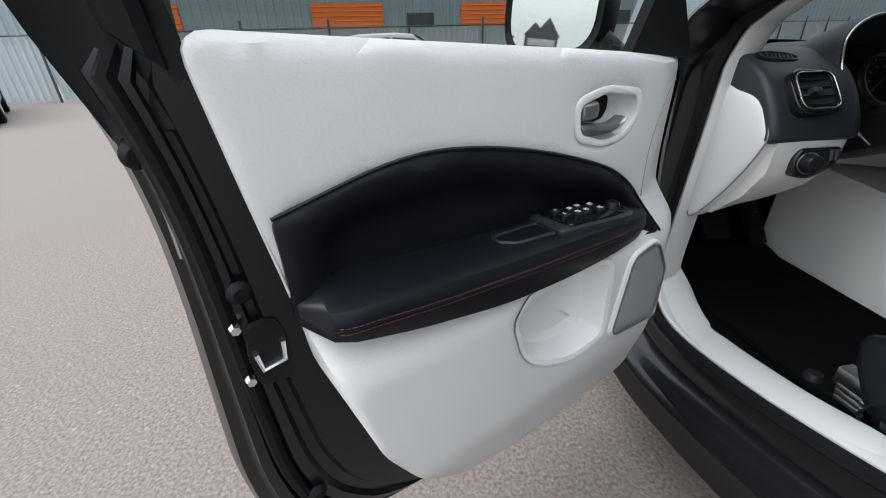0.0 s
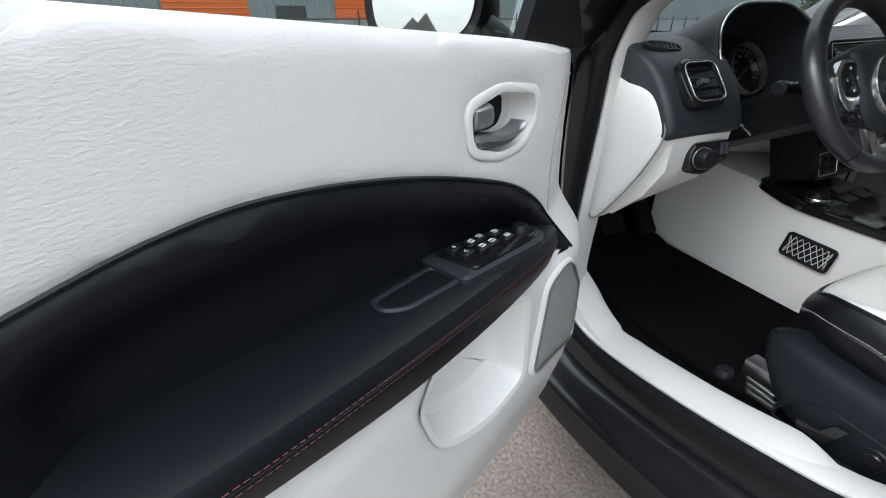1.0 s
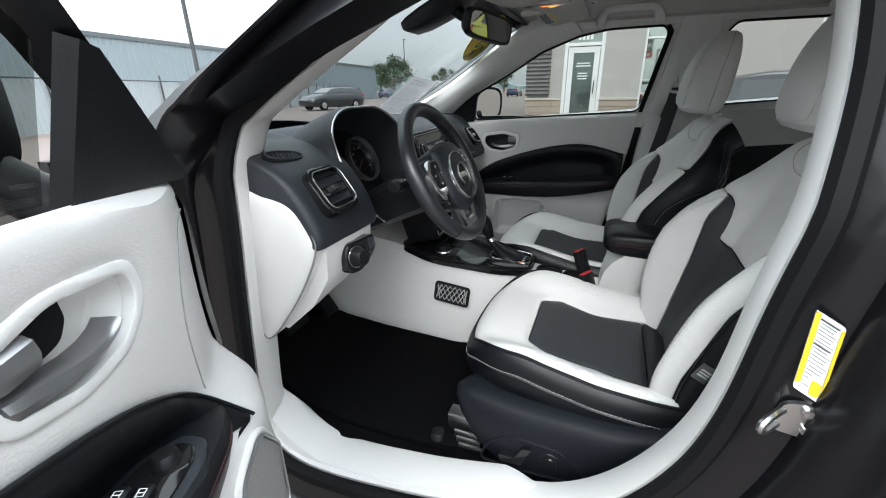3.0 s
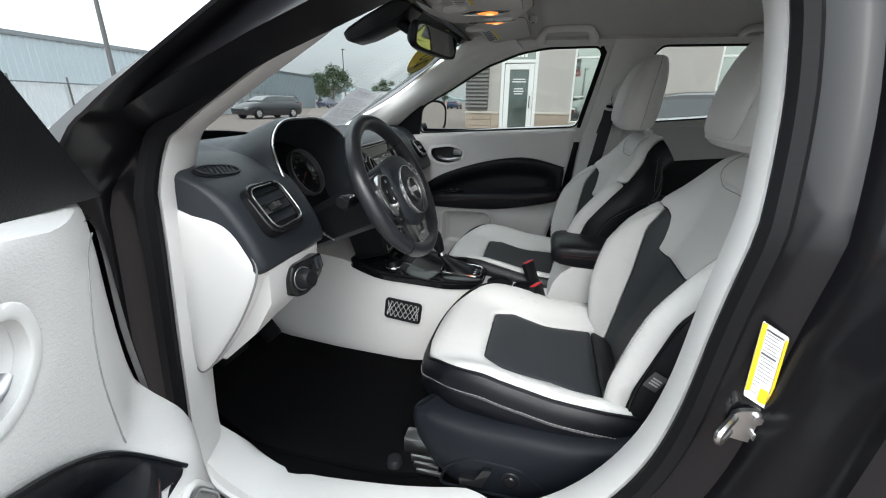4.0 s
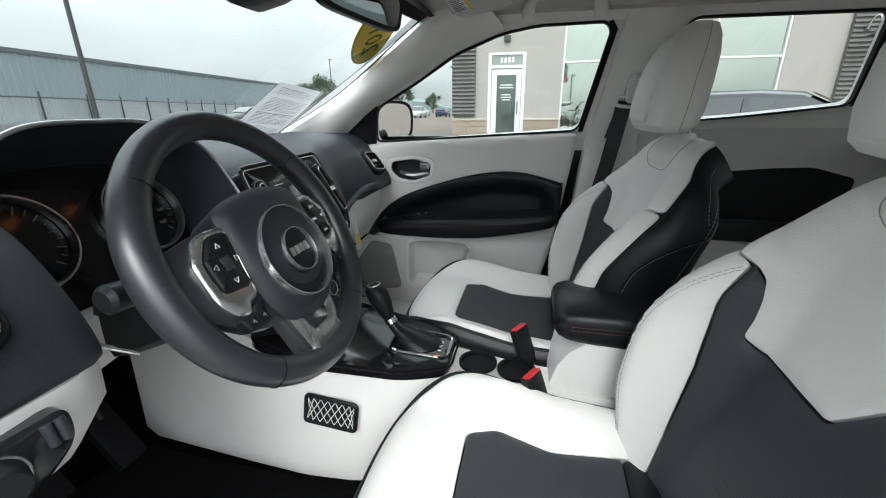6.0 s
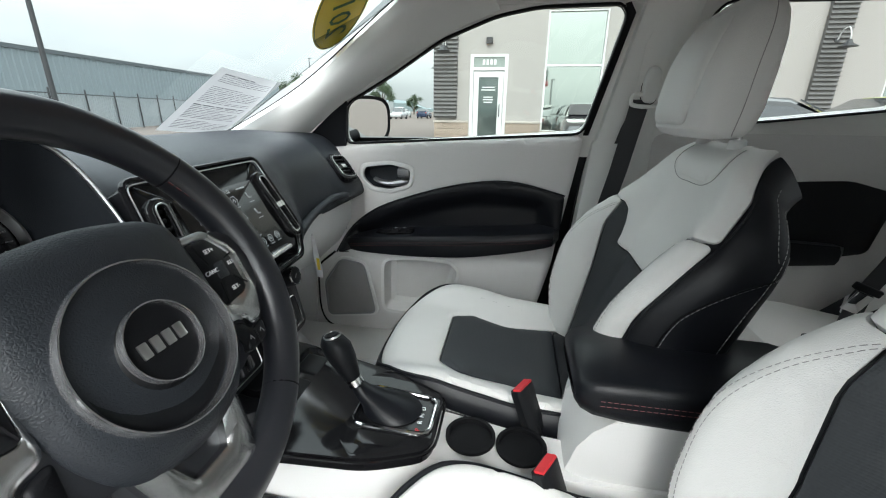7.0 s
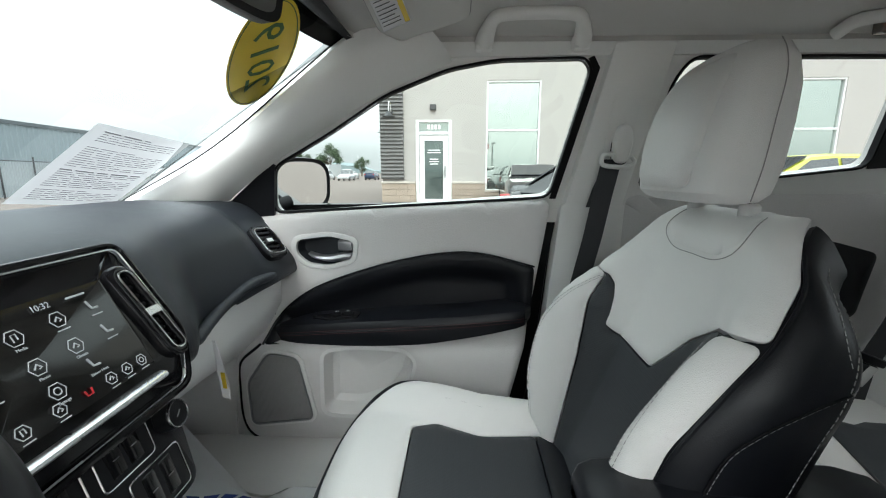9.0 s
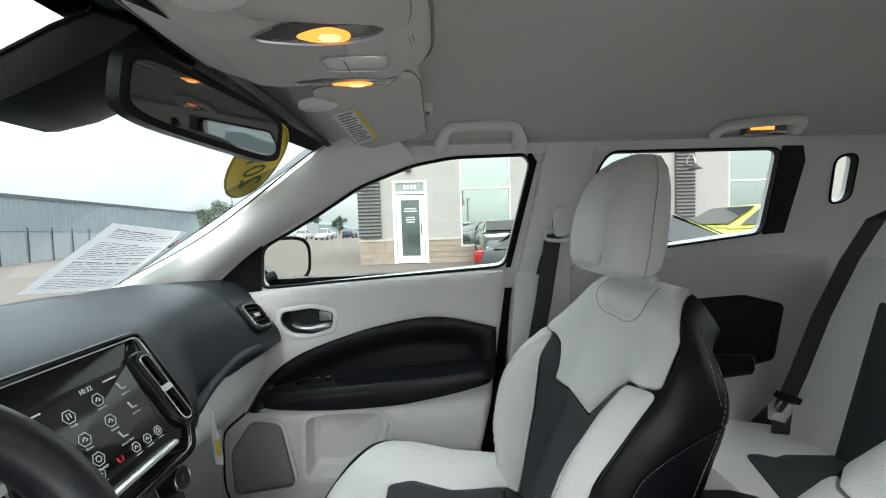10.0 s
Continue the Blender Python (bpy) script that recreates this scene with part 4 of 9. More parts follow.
# its window frame, mirror sail, latch and hinge stops
W_FRAME = spline([(-0.56, 1.035), (-0.40, 1.18), (-0.19, 1.335), (-0.005, 1.425), (0.15, 1.442), (0.37, 1.43), (0.38, 1.38), (0.335, 1.22), (0.315, 1.06)], 5)
lean = lambda z: -0.02 - max(0.0, z - 1.06) * -0.30
bm = loft(bmesh.new(), [[drv_place(p.x + k, lean(p.y) + d, p.y + h) for k, h, d in ((0, 0, 0), (0.012, 0.012, 0.006), (0.03, 0.03, 0.0), (0.04, 0.035, -0.05), (0.0, 0.0, -0.05))] for p in W_FRAME])
part("window_frame", bm, HARD_BLACK, driver_door, "black window frame")
bm = patch(bmesh.new(), [Vector(q) for q in ((-0.57, 1.035), (-0.36, 1.05), (-0.375, 1.19), (-0.40, 1.185))], lambda a, z: drv_place(a, lean(z) + 0.006, z), 0.04, thick=0.02, flip=True)
part("mirror_sail", bm, HARD_BLACK, driver_door, "black plastic corner cover")
bm = patch(bmesh.new(), [Vector(q) for q in ((-0.37, 1.05), (0.30, 1.085), (0.33, 1.22), (0.37, 1.38), (0.36, 1.425), (0.15, 1.435), (-0.005, 1.418), (-0.19, 1.33), (-0.37, 1.19))], lambda a, z: drv_place(a, lean(z) - 0.03, z), 0.1, thick=0.003)
pane = part("door_window", bm, SIDE_GLASS, driver_door)
pane.visible_shadow = False
# latch, bolts and bump stops on the shut face
on_face = lambda a, z, k=0.0: drv_place(a, -0.026 + k, z)
bm = loft(bmesh.new(), [[on_face(0.297 + u, 0.735 + v, k) for u, v in rounded([(-0.022, -0.05), (0.02, -0.045), (0.024, 0.0), (0.018, 0.045), (-0.016, 0.045), (-0.024, 0.0)], 0.01)] for k in (-0.004, 0.004, 0.006)])
latch = part("latch", bm, HARD_BLACK, driver_door, "black door latch with a bright fork")
bm = bmesh.new()
tube(bm, [on_face(0.297 + u, 0.735 + v, 0.008) for u, v in ((-0.016, 0.012), (-0.014, -0.016), (0.012, -0.02), (0.016, 0.006))], 0.004, 8)
part("latch_fork", bm, CHROME, latch)
for z, v in ((0.78, 0.325), (0.70, 0.325)):
    part("bolt", cyl(bmesh.new(), on_face(v, z, -0.004), on_face(v, z, 0.005), 0.007, 0.006, 6), CHROME, latch)
for a, z, k in ((0.31, 0.825, 0.0), (0.285, 0.437, 0.0), (0.357, 0.985, -0.04)):
    part("bump_stop", cyl(bmesh.new(), on_face(a, z, k - 0.004), on_face(a, z, k + 0.008), 0.015, 0.011, 16, 0.003), RUBBER, driver_door)
# steel strip imitates a white reflection on the painted shut face
bm = tube(bmesh.new(), [on_face(a, z, -0.05) for a, z in ((0.352, 0.955), (0.35, 0.91), (0.35, 0.865))], 0.006, 8, squash=0.5)
part("edge_reflector", bm, STEEL, driver_door)

# driver's wing mirror on the open door
mc = Vector((-0.440, -1.165, 1.188))
mt = Vector((0.469, -0.883, 0.0))
mn = Vector((0.62, -0.775, 0.10)).normalized()
mt = Vector((0, 0, 1)).cross(mn).normalized()
wm = thing("wing_mirror", "black wing mirror on the open driver's door", "wing mirror")


def oval(cx, cy, c, n, off, t, pw=3.2, k=40):
    u = t
    v = n.cross(u) if n.cross(u).z > 0 else -n.cross(u)
    out = []
    for i in range(k):
        a = i / k * math.tau
        ca, sa = math.cos(a), math.sin(a)
        out.append(c + n * off + u * cx * math.copysign(abs(ca) ** (2 / pw), ca) + v * cy * math.copysign(abs(sa) ** (2 / pw), sa))
    return out


bm = loft(bmesh.new(), [oval(0.100, 0.088, mc, mn, -0.002, mt), oval(0.114, 0.102, mc, mn, 0.004, mt), oval(0.118, 0.106, mc, mn, -0.02, mt), oval(0.108, 0.09, mc, mn, -0.08, mt), oval(0.065, 0.05, mc, mn, -0.115, mt)])
part("mirror_housing", bm, HARD_BLACK, wm, "black moulded housing")
bm = loft(bmesh.new(), [oval(0.099, 0.087, mc, mn, -0.001, mt), oval(0.099, 0.087, mc, mn, 0.001, mt)])
part("mirror_glass", bm, MIRROR, wm, "mirror glass", smooth=False)
bm = tube(bmesh.new(), [mc + mn * -0.04 + mt * 0.08 + Vector((0, 0, -0.06)), mc + mt * 0.12 + mn * -0.03 + Vector((0, 0, -0.085)), drv_place(-0.45, -0.05, 1.0)], [0.03, 0.028, 0.03], 12)
part("mirror_arm", bm, HARD_BLACK, wm)
# passenger wing mirror
pc, pn = Vector((-0.415, 0.90, 1.122)), Vector((0.87, -0.49, -0.025)).normalized()
pt = Vector((0, 0, 1)).cross(pn).normalized()
pm = thing("wing_mirror", "black wing mirror outside the passenger window", "wing mirror")
bm = loft(bmesh.new(), [oval(0.095, 0.072, pc, pn, -0.002, pt), oval(0.105, 0.082, pc, pn, 0.004, pt), oval(0.108, 0.085, pc, pn, -0.02, pt), oval(0.095, 0.07, pc, pn, -0.08, pt), oval(0.05, 0.04, pc, pn, -0.11, pt)])
part("mirror_housing", bm, HARD_BLACK, pm)
part("mirror_glass", loft(bmesh.new(), [oval(0.094, 0.071, pc, pn, -0.001, pt), oval(0.094, 0.071, pc, pn, 0.001, pt)]), MIRROR, pm, smooth=False)
part("mirror_arm", tube(bmesh.new(), [pc - pn * 0.04 + Vector((0, -0.06, -0.05)), Vector((-0.5, 0.77, 1.05))], 0.025, 10), HARD_BLACK, pm)
bm = patch(bmesh.new(), [Vector(q) for q in ((-0.605, 1.035), (-0.413, 1.183), (-0.405, 1.176), (-0.434, 1.045))], lambda a, z: (a, side_y(z) - 0.008, z), 0.05, thick=0.01)
part("corner_cover", bm, HARD_BLACK, body, "black plastic window corner cover")

# footwell side trim ahead of the passenger door
kick = [Vector(q) for q in ((-0.95, 0.36), (-0.56, 0.36), (-0.552, 0.50), (-0.535, 0.66), (-0.51, 0.78), (-0.51, 0.90), (-0.95, 0.90))]
part("kick_panel", patch(bmesh.new(), kick, lambda a, z: (a, 0.668 - 0.02 * ease(a, -0.6, -0.85), z), 0.05, 0.01, 0.004, 0.02, flip=True), WHITE_PLASTIC, body, "pale grey footwell side trim")

# sloping sill trim between the footwell and the passenger door
rows = []
for x in np.linspace(-0.80, 0.30, 45):
    y = table(x, (-0.80, 0.652), (-0.745, 0.645), (-0.43, 0.484), (-0.385, 0.478), (-0.335, 0.508), (-0.2, 0.51), (0.30, 0.51))
    rows.append([Vector((x, y - 0.004, 0.36)), Vector((x, y, 0.398)), Vector((x, y + 0.012, 0.404)), Vector((x, y + (0.672 - y) * 0.55, 0.415)), Vector((x, 0.658, 0.424)), Vector((x, 0.672, 0.42)), Vector((x, 0.672, 0.36))])
part("sill_trim", loft(bmesh.new(), rows), WHITE_PLASTIC, body, "pale grey plastic sill trim")

# rear passenger-side door
rd = thing("rear_door", "closed rear door, grey trim with black insert", "car door")
r_place = lambda x, z, k=0.0: (x, 0.725 - k, z)
bm = patch(bmesh.new(), [(p[0], p[1]) for p in rounded([(0.50, 1.11), (1.03, 1.175), (1.30, 1.16), (1.27, 0.9), (1.16, 0.7), (0.95, 0.5), (0.6, 0.36), (0.5, 0.4), (0.48, 0.8)], 0.03)], lambda a, z: r_place(a, z), 0.06, 0.05, 0.006, 0.015)
part("door_trim", bm, DOOR_VINYL, rd)
bm = patch(bmesh.new(), [(p[0], p[1]) for p in rounded([(0.50, 0.74), (0.52, 0.90), (0.70, 0.962), (0.90, 0.982), (1.02, 0.988), (1.145, 0.955), (1.122, 0.83), (1.115, 0.785), (0.96, 0.752), (0.7, 0.735)], 0.02)], lambda a, z: r_place(a, z, 0.006), 0.04, 0.01, 0.006, 0.02)
part("insert_panel", bm, BLACK_LEATHER, rd)
rows = ((0.53, 0.805, 0.75, 0.02), (0.58, 0.81, 0.745, 0.05), (0.9, 0.815, 0.745, 0.055), (1.02, 0.81, 0.755, 0.05), (1.05, 0.80, 0.77, 0.015))
bm = loft(bmesh.new(), [[Vector(r_place(x, z, d)) for d, z in ((0, zt), (dp * 0.8, zt), (dp, zt - 0.015), (dp, zb + 0.015), (dp * 0.8, zb), (0, zb))] for x, zt, zb, dp in rows])
part("armrest", bm, BLACK_LEATHER, rd)
bm = loft(bmesh.new(), [[Vector(r_place(x, z, d)) for d, z in ((0.004, zc - h), (0.014, zc - h * 0.6), (0.014, zc + h * 0.6), (0.004, zc + h))] for x, zc, h in ((0.555, 1.0, 0.012), (0.575, 1.0, 0.022), (0.66, 1.005, 0.024), (0.685, 1.006, 0.012))])
part("door_handle", bm, SATIN_SILVER, rd)

# ---- front seats ----


def build_seat(name, label, x0, yc, side, powered=False, head_y=0.0):
    """x0: the backrest's front face at z 0.85; side: +1 where the tunnel lies on the +y side, -1 where it lies on the other."""
    seat = thing(name, label, "car seat", "front seats")
    W, L = 0.262, 0.53
    xf = x0 - 0.625

    def cushion(s, t, lower=0.0):
        """s across -1..1, t from the nose 0 to the back 1."""
        a = abs(s)
        w = W * (0.90 + 0.10 * ease(t, 0.0, 0.25))
        z = 0.625 - 0.055 * t + 0.015 * math.sin(min(1, t * 1.6) * math.pi)
        z += 0.042 * ease(a, 0.52, 0.82) * ease(t, 0.0, 0.35) - 0.075 * ease(a, 0.84, 1.05)
        z -= 0.12 * max(0.0, (0.16 - t) / 0.16) ** 2
        x = xf + L * t + 0.05 * a * a * a * (1 - t)
        return (x, yc + s * w, z - lower)

    scale = lambda pts: [Vector((p[0] * W, p[1] * L)) for p in pts]
    fn = lambda u, v: cushion(u / W, v / L)
    rim2 = [(-0.90, 1.04), (-0.925, 0.85), (-0.93, 0.6), (-0.925, 0.38), (-0.87, 0.205), (-0.62, 0.098), (-0.3, 0.068), (0, 0.062), (0.3, 0.068), (0.62, 0.098), (0.87, 0.205), (0.925, 0.38), (0.93, 0.6), (0.925, 0.85), (0.90, 1.04)]
    rim_line = [Vector((p.x * 0.957, p.y + 0.012 * L * ease(p.y, 0.42 * L, 0.15 * L))) for p in spline(scale(rim2), 6)]
    rim = [Vector(fn(*p)) for p in rim_line]
    # rolled black skirt hanging round the nose and sides
    def skirt(profile, first=0, last=None):
        rows = []
        pts = rim[first:last]
        for i, p in enumerate(pts):
            d = pts[min(i + 1, len(pts) - 1)] - pts[max(i - 1, 0)]
            out = Vector((-d.y, d.x, 0))
            out = -out.normalized() if out.length else Vector((-1, 0, 0))
            if out.dot(p - Vector((xf + 0.35, yc, 0))) < 0:
                out = -out
            rows.append([p + out * o + Vector((0, 0, h)) for o, h in profile(i / (len(pts) - 1))])
        bm = bmesh.new()
        vs = [[bm.verts.new(q) for q in r] for r in rows]
        for r0, r1 in zip(vs, vs[1:]):
            for k in range(len(r0) - 1):
                bm.faces.new((r0[k], r1[k], r1[k + 1], r0[k + 1]))
        bmesh.ops.recalc_face_normals(bm, faces=bm.faces)
        return bm, rows
    bm, rows = skirt(lambda q: ((-0.03, 0.0), (-0.010, 0.002), (0.002, 0.0), (0.010, -0.010), (0.015, -0.024), (0.0165, -0.0385), (0.013, -0.042), (0.0165, -0.046), (0.015, -0.07), (0.008, -0.095), (-0.012, -0.11), (-0.06, -0.115)))
    part("cushion_side", bm, BLACK_LEATHER, seat, "black leather cushion skirt")
    bm = stitches(bmesh.new(), [r[5] + (r[5] - r[0]).normalized() * 0.0012 for r in rows], 0.0008)
    part("skirt_stitching", bm, STITCH, seat)
    ins = [(-0.52, 0.45), (-0.42, 0.36), (0.42, 0.36), (0.52, 0.45), (0.48, 0.64), (0.56, 0.87), (-0.56, 0.87), (-0.48, 0.64)]
    seat_cut = rounded(scale([(0.0, 1.4), (0.58, 1.0), (0.565, 0.86), (0.485, 0.64), (0.525, 0.45), (0.42, 0.355), (-0.42, 0.355), (-0.525, 0.45), (-0.485, 0.64), (-0.565, 0.86), (-0.58, 1.0)]), 0.012)[5:]
    outer = [Vector((p.x * 0.985, p.y + 0.004 * ease(p.y, 0.3, 0.1))) for p in rim_line[2:-2]] + seat_cut
    part("cushion_cover", patch(bmesh.new(), outer, fn, 0.02, 0.02, 0.006, 0.012, flip=True), WHITE_LEATHER, seat, "pale grey leather cushion cover")
    part("piping", tube(bmesh.new(), [p + Vector((0, 0, 0.003)) for p in rim[2:-2]], 0.0038, 8), BLACK_LEATHER, seat, "black piping")
    part("cushion_insert", patch(bmesh.new(), rounded(scale(ins), 0.012), fn, 0.02, 0.02, 0.005, 0.012, flip=True), CHARCOAL, seat, "charcoal perforated cushion insert")
    part("cushion_rear", patch(bmesh.new(), rounded(scale([(-0.56, 0.875), (0.56, 0.875), (0.57, 1.02), (-0.57, 1.02)]), 0.01), fn, 0.025, 0.02, 0.004, 0.01, flip=True), BLACK_LEATHER, seat)
    for k in (-0.7, 0.7):
        for o in (-0.012, 0.012):
            line = spline([((k + o) * 0.90, 0.36), ((k + o) * 0.97, 0.43), ((k + o), 0.55), ((k + o) * 0.93, 0.97)], 12)
            bm = bmesh.new()
            stitches(bm, [Vector(cushion(p.x, p.y)) + Vector((0, 0, 0.0066)) for p in line], 0.00055)
            part("cushion_stitching", bm, STITCH, seat)
        line = spline([(k * 0.90, 0.36), (k * 0.97, 0.43), (k, 0.55), (k * 0.93, 0.97)], 12)
        part("cushion_seam", tube(bmesh.new(), [Vector(cushion(p.x, p.y)) + Vector((0, 0, 0.005)) for p in line], 0.0012, 5), SEAM, seat)

    # backrest
    z0, H, W2 = 0.585, 0.50, 0.235

    def half(t):
        return table(t, (-0.1, 0.215), (0, 0.222), (0.3, 0.240), (0.52, 0.246), (0.68, 0.241), (0.8, 0.228), (0.9, 0.206), (0.97, 0.178), (1.04, 0.145), (1.1, 0.125))

    def lean(t):
        return x0 + (z0 + H * t - 0.85) * 0.40 - 0.02 * ease(t, 0.7, 1.0)

    def back(s, t, sink=0.0):
        """The front of the backrest, rolling over the top from t 0.93 on."""
        a = abs(s)
        x, z = lean(min(t, 0.93)) + sink, z0 + H * min(t, 0.93)
        if t > 0.93:
            turn = (t - 0.93) * H / 0.049
            x, z = x + 0.049 * (1 - math.cos(turn)) + 0.016 * math.sin(turn), z + (0.049 - sink * 0.5) * math.sin(min(turn, 1.57))
        rows = ((-0.1, 0.04), (0, 0.06), (0.3, 0.125), (0.5, 0.14), (0.62, 0.125), (0.74, 0.08), (0.85, 0.03), (0.95, 0.004), (1.1, 0.0)) if s > 0 else ((-0.1, 0.04), (0.2, 0.095), (0.46, 0.11), (0.64, 0.085), (0.78, 0.04), (0.9, 0.008), (1.1, 0.0))
        x -= ease(a, 0.40, 0.88) * table(t, *rows) - 0.06 * (1 - 0.5 * ease(t, 0.6, 0.95)) * ease(a, 0.82, 1.06)
        return (x, yc + s * half(t), z)

    def on_back(s, t, k):
        """A point k proud of the backrest's front."""
        u = Vector(back(s + 0.01, t)) - Vector(back(s - 0.01, t))
        v = Vector(back(s, t + 0.01)) - Vector(back(s, t - 0.01))
        n = u.cross(v).normalized()
        return Vector(back(s, t)) + (n if n.x < 0 or n.z > 0.6 else -n) * k

    def shell_point(sg, t, k):
        """The black side: k runs from the cover's edge 0 to the back panel 1."""
        e = Vector(back(sg * 0.955, t, 0.006))
        rear = lean(min(t, 0.93)) + table(t, (-0.1, 0.115), (0.5, 0.10), (0.8, 0.085), (0.95, 0.075), (1.04, 0.06))
        u = abs(e.y - yc)
        full = max(u, table(t, (-0.1, 0.232), (0.3, 0.248), (0.6, 0.248), (0.8, 0.226), (0.93, 0.186), (1.04, 0.14)))
        w = u + (full + 0.008 - u) * min(1.0, k / 0.35) ** 0.6 - 0.03 * max(0.0, (k - 0.82) / 0.18) ** 2
        x = e.x + (max(rear, e.x + 0.05) - e.x) * k
        return Vector((x, yc + sg * w, e.z - 0.075 * k ** 1.2 * ease(t, 0.55, 1.04)))

    rings = []
    steps = (0.0, 0.05, 0.12, 0.22, 0.35, 0.5, 0.65, 0.8, 0.88, 0.94, 1.0)
    for t in np.linspace(-0.06, 1.04, 48):
        ring = [Vector(back(s * 0.955, t, 0.018)) for s in np.linspace(-1.0, 1.0, 25)][1:-1]
        ring += [shell_point(1, t, k) for k in steps]
        ring += [shell_point(sg, t, 1.0) + Vector((0.012, -sg * 0.06, 0)) for sg in (1, -1)]
        ring += [shell_point(-1, t, k) for k in steps[::-1]]
        rings.append(ring)
    part("backrest_side", loft(bmesh.new(), rings), BLACK_LEATHER, seat, "black leather backrest shell")
    fb = lambda u, v: back(u / W2, v / H)
    sc = lambda pts: [Vector((p[0] * W2, p[1] * H)) for p in pts]
    far = [(0.70, 0.73), (0.63, 0.70), (0.585, 0.65), (0.56, 0.59), (0.55, 0.53), (0.48, 0.508), (0.2, 0.497), (-0.06, 0.495)]
    near = [(-0.16, 0.555), (-0.30, 0.645), (-0.45, 0.70), (-0.60, 0.735), (-0.72, 0.75)]
    yoke = [(0.955, 0.755), (0.83, 0.75), *far, *near, (-0.84, 0.762), (-0.955, 0.757), (-0.955, 0.9), (-0.955, 1.0), (-0.93, 1.07), (-0.5, 1.085), (0.5, 1.085), (0.93, 1.07), (0.955, 1.0), (0.955, 0.9)]
    dark = [(-0.73, 0.742), (-0.69, 0.6), (-0.58, 0.4), (-0.55, 0.15), (-0.55, -0.06), (0.57, -0.06), (0.58, 0.15), (0.60, 0.4), (0.67, 0.62), (0.72, 0.735), *[(x - 0.006, y - 0.008) for x, y in far + near]]
    part("yoke_panel", patch(bmesh.new(), rounded(sc(yoke), 0.007), fb, 0.013, 0.016, 0.006, 0.014, flip=True), WHITE_LEATHER, seat, "pale grey leather shoulder panel")
    part("back_insert", patch(bmesh.new(), rounded(sc(dark), 0.008), fb, 0.018, 0.016, 0.004, 0.012, flip=True), CHARCOAL, seat, "charcoal perforated back insert")
    for sg in (-1, 1):
        top = 0.722 if sg > 0 else 0.77
        bol = [(0.58, -0.06), (0.59, 0.15), (0.61, 0.4), (0.68, 0.62), (0.73, top + 0.01)] if sg > 0 else [(0.56, -0.06), (0.56, 0.15), (0.59, 0.4), (0.70, 0.61), (0.74, 0.738)]
        bol += [(0.84, 0.745 if sg > 0 else 0.754), (0.955, 0.748), (0.955, 0.5), (0.955, 0.2), (0.93, -0.06)]
        part("bolster", patch(bmesh.new(), rounded(sc([(sg * p[0], p[1]) for p in bol][::sg]), 0.01), fb, 0.011, 0.016, 0.006, 0.012, flip=True), WHITE_LEATHER, seat, "pale leather side bolster")
        edge = [Vector(back(sg * 0.962, t, 0.004)) for t in np.linspace(-0.05, 0.95, 46)]
        part("piping", tube(bmesh.new(), edge, 0.0028, 6), BLACK_LEATHER, seat, "black piping")
        for o in (0.0, 0.022):
            line = spline([(0.80 + o, 0.02), (0.82 + o, 0.25), (0.83 + o, 0.45), (0.80 + o, 0.6), (0.74 + o, 0.69), (0.71 + o, 0.715)], 14)
            part("bolster_stitching", stitches(bmesh.new(), [on_back(sg * p.x, p.y, 0.0062) for p in line], 0.00055), STITCH, seat)
        for o in (0.0, 0.004):
            pts = []
            for t in np.linspace(-0.04, 0.80, 60):
                q = shell_point(sg, t, 0.3)
                e = shell_point(sg, t, 0.0)
                k = min(0.9, (0.045 + 0.09 * ease(t, 0.5, 0.82) + o) / max(0.02, (shell_point(sg, t, 1.0).x - e.x)))
                pts.append(shell_point(sg, t, k) + Vector((0, sg * 0.0008, 0)))
            part("side_stitching", stitches(bmesh.new(), pts, 0.0006), STITCH, seat)
        part("side_seam", tube(bmesh.new(), [p + Vector((-0.004, 0, 0)) for p in pts], 0.0016, 5), RUBBER, seat)
        part("rear_stitching", stitches(bmesh.new(), [shell_point(sg, t, 0.80) + Vector((0, sg * 0.0008, 0)) for t in np.linspace(-0.04, 0.97, 60)], 0.0006), STITCH, seat)
        part("shoulder_stitching", stitches(bmesh.new(), [shell_point(sg, t, table(t, (0.74, 0.78), (0.85, 0.58), (1.0, 0.45))) + Vector((0, sg * 0.0008, 0)) for t in np.linspace(0.76, 0.98, 24)], 0.0006), STITCH, seat)
    bm = patch(bmesh.new(), rounded(sc([(-0.62, 1.04), (-0.54, 0.95), (-0.30, 0.895), (0.30, 0.895), (0.54, 0.95), (0.62, 1.04)]), 0.012), lambda u, v: tuple(Vector(fb(u, v)) + Vector((-0.005, 0, 0.002))), 0.018, 0.008, 0.006, 0.014, flip=True)
    part("collar_panel", bm, WHITE_LEATHER, seat)
    part("collar_seam", tube(bmesh.new(), [on_back(p.x, p.y, 0.0062) for p in spline([(-0.64, 1.03), (-0.56, 0.945), (-0.31, 0.889), (0, 0.883), (0.31, 0.889), (0.56, 0.945), (0.64, 1.03)], 8)], 0.0009, 5), STITCH, seat)

    # headrest on its two posts
    hx, hz, hy = x0 + 0.012, 1.118, yc + head_y
    rings = []
    for k, (z, w, f, b) in enumerate(((-0.004, 0.095, 0.012, 0.075), (0.0, 0.115, 0.0, 0.09), (0.012, 0.126, -0.012, 0.10), (0.05, 0.132, -0.018, 0.106), (0.11, 0.132, -0.014, 0.106), (0.16, 0.127, -0.002, 0.104), (0.195, 0.115, 0.014, 0.098), (0.218, 0.096, 0.03, 0.09), (0.228, 0.06, 0.042, 0.08), (0.23, 0.03, 0.05, 0.07))):
        lx = hx + z * 0.10
        ring = []
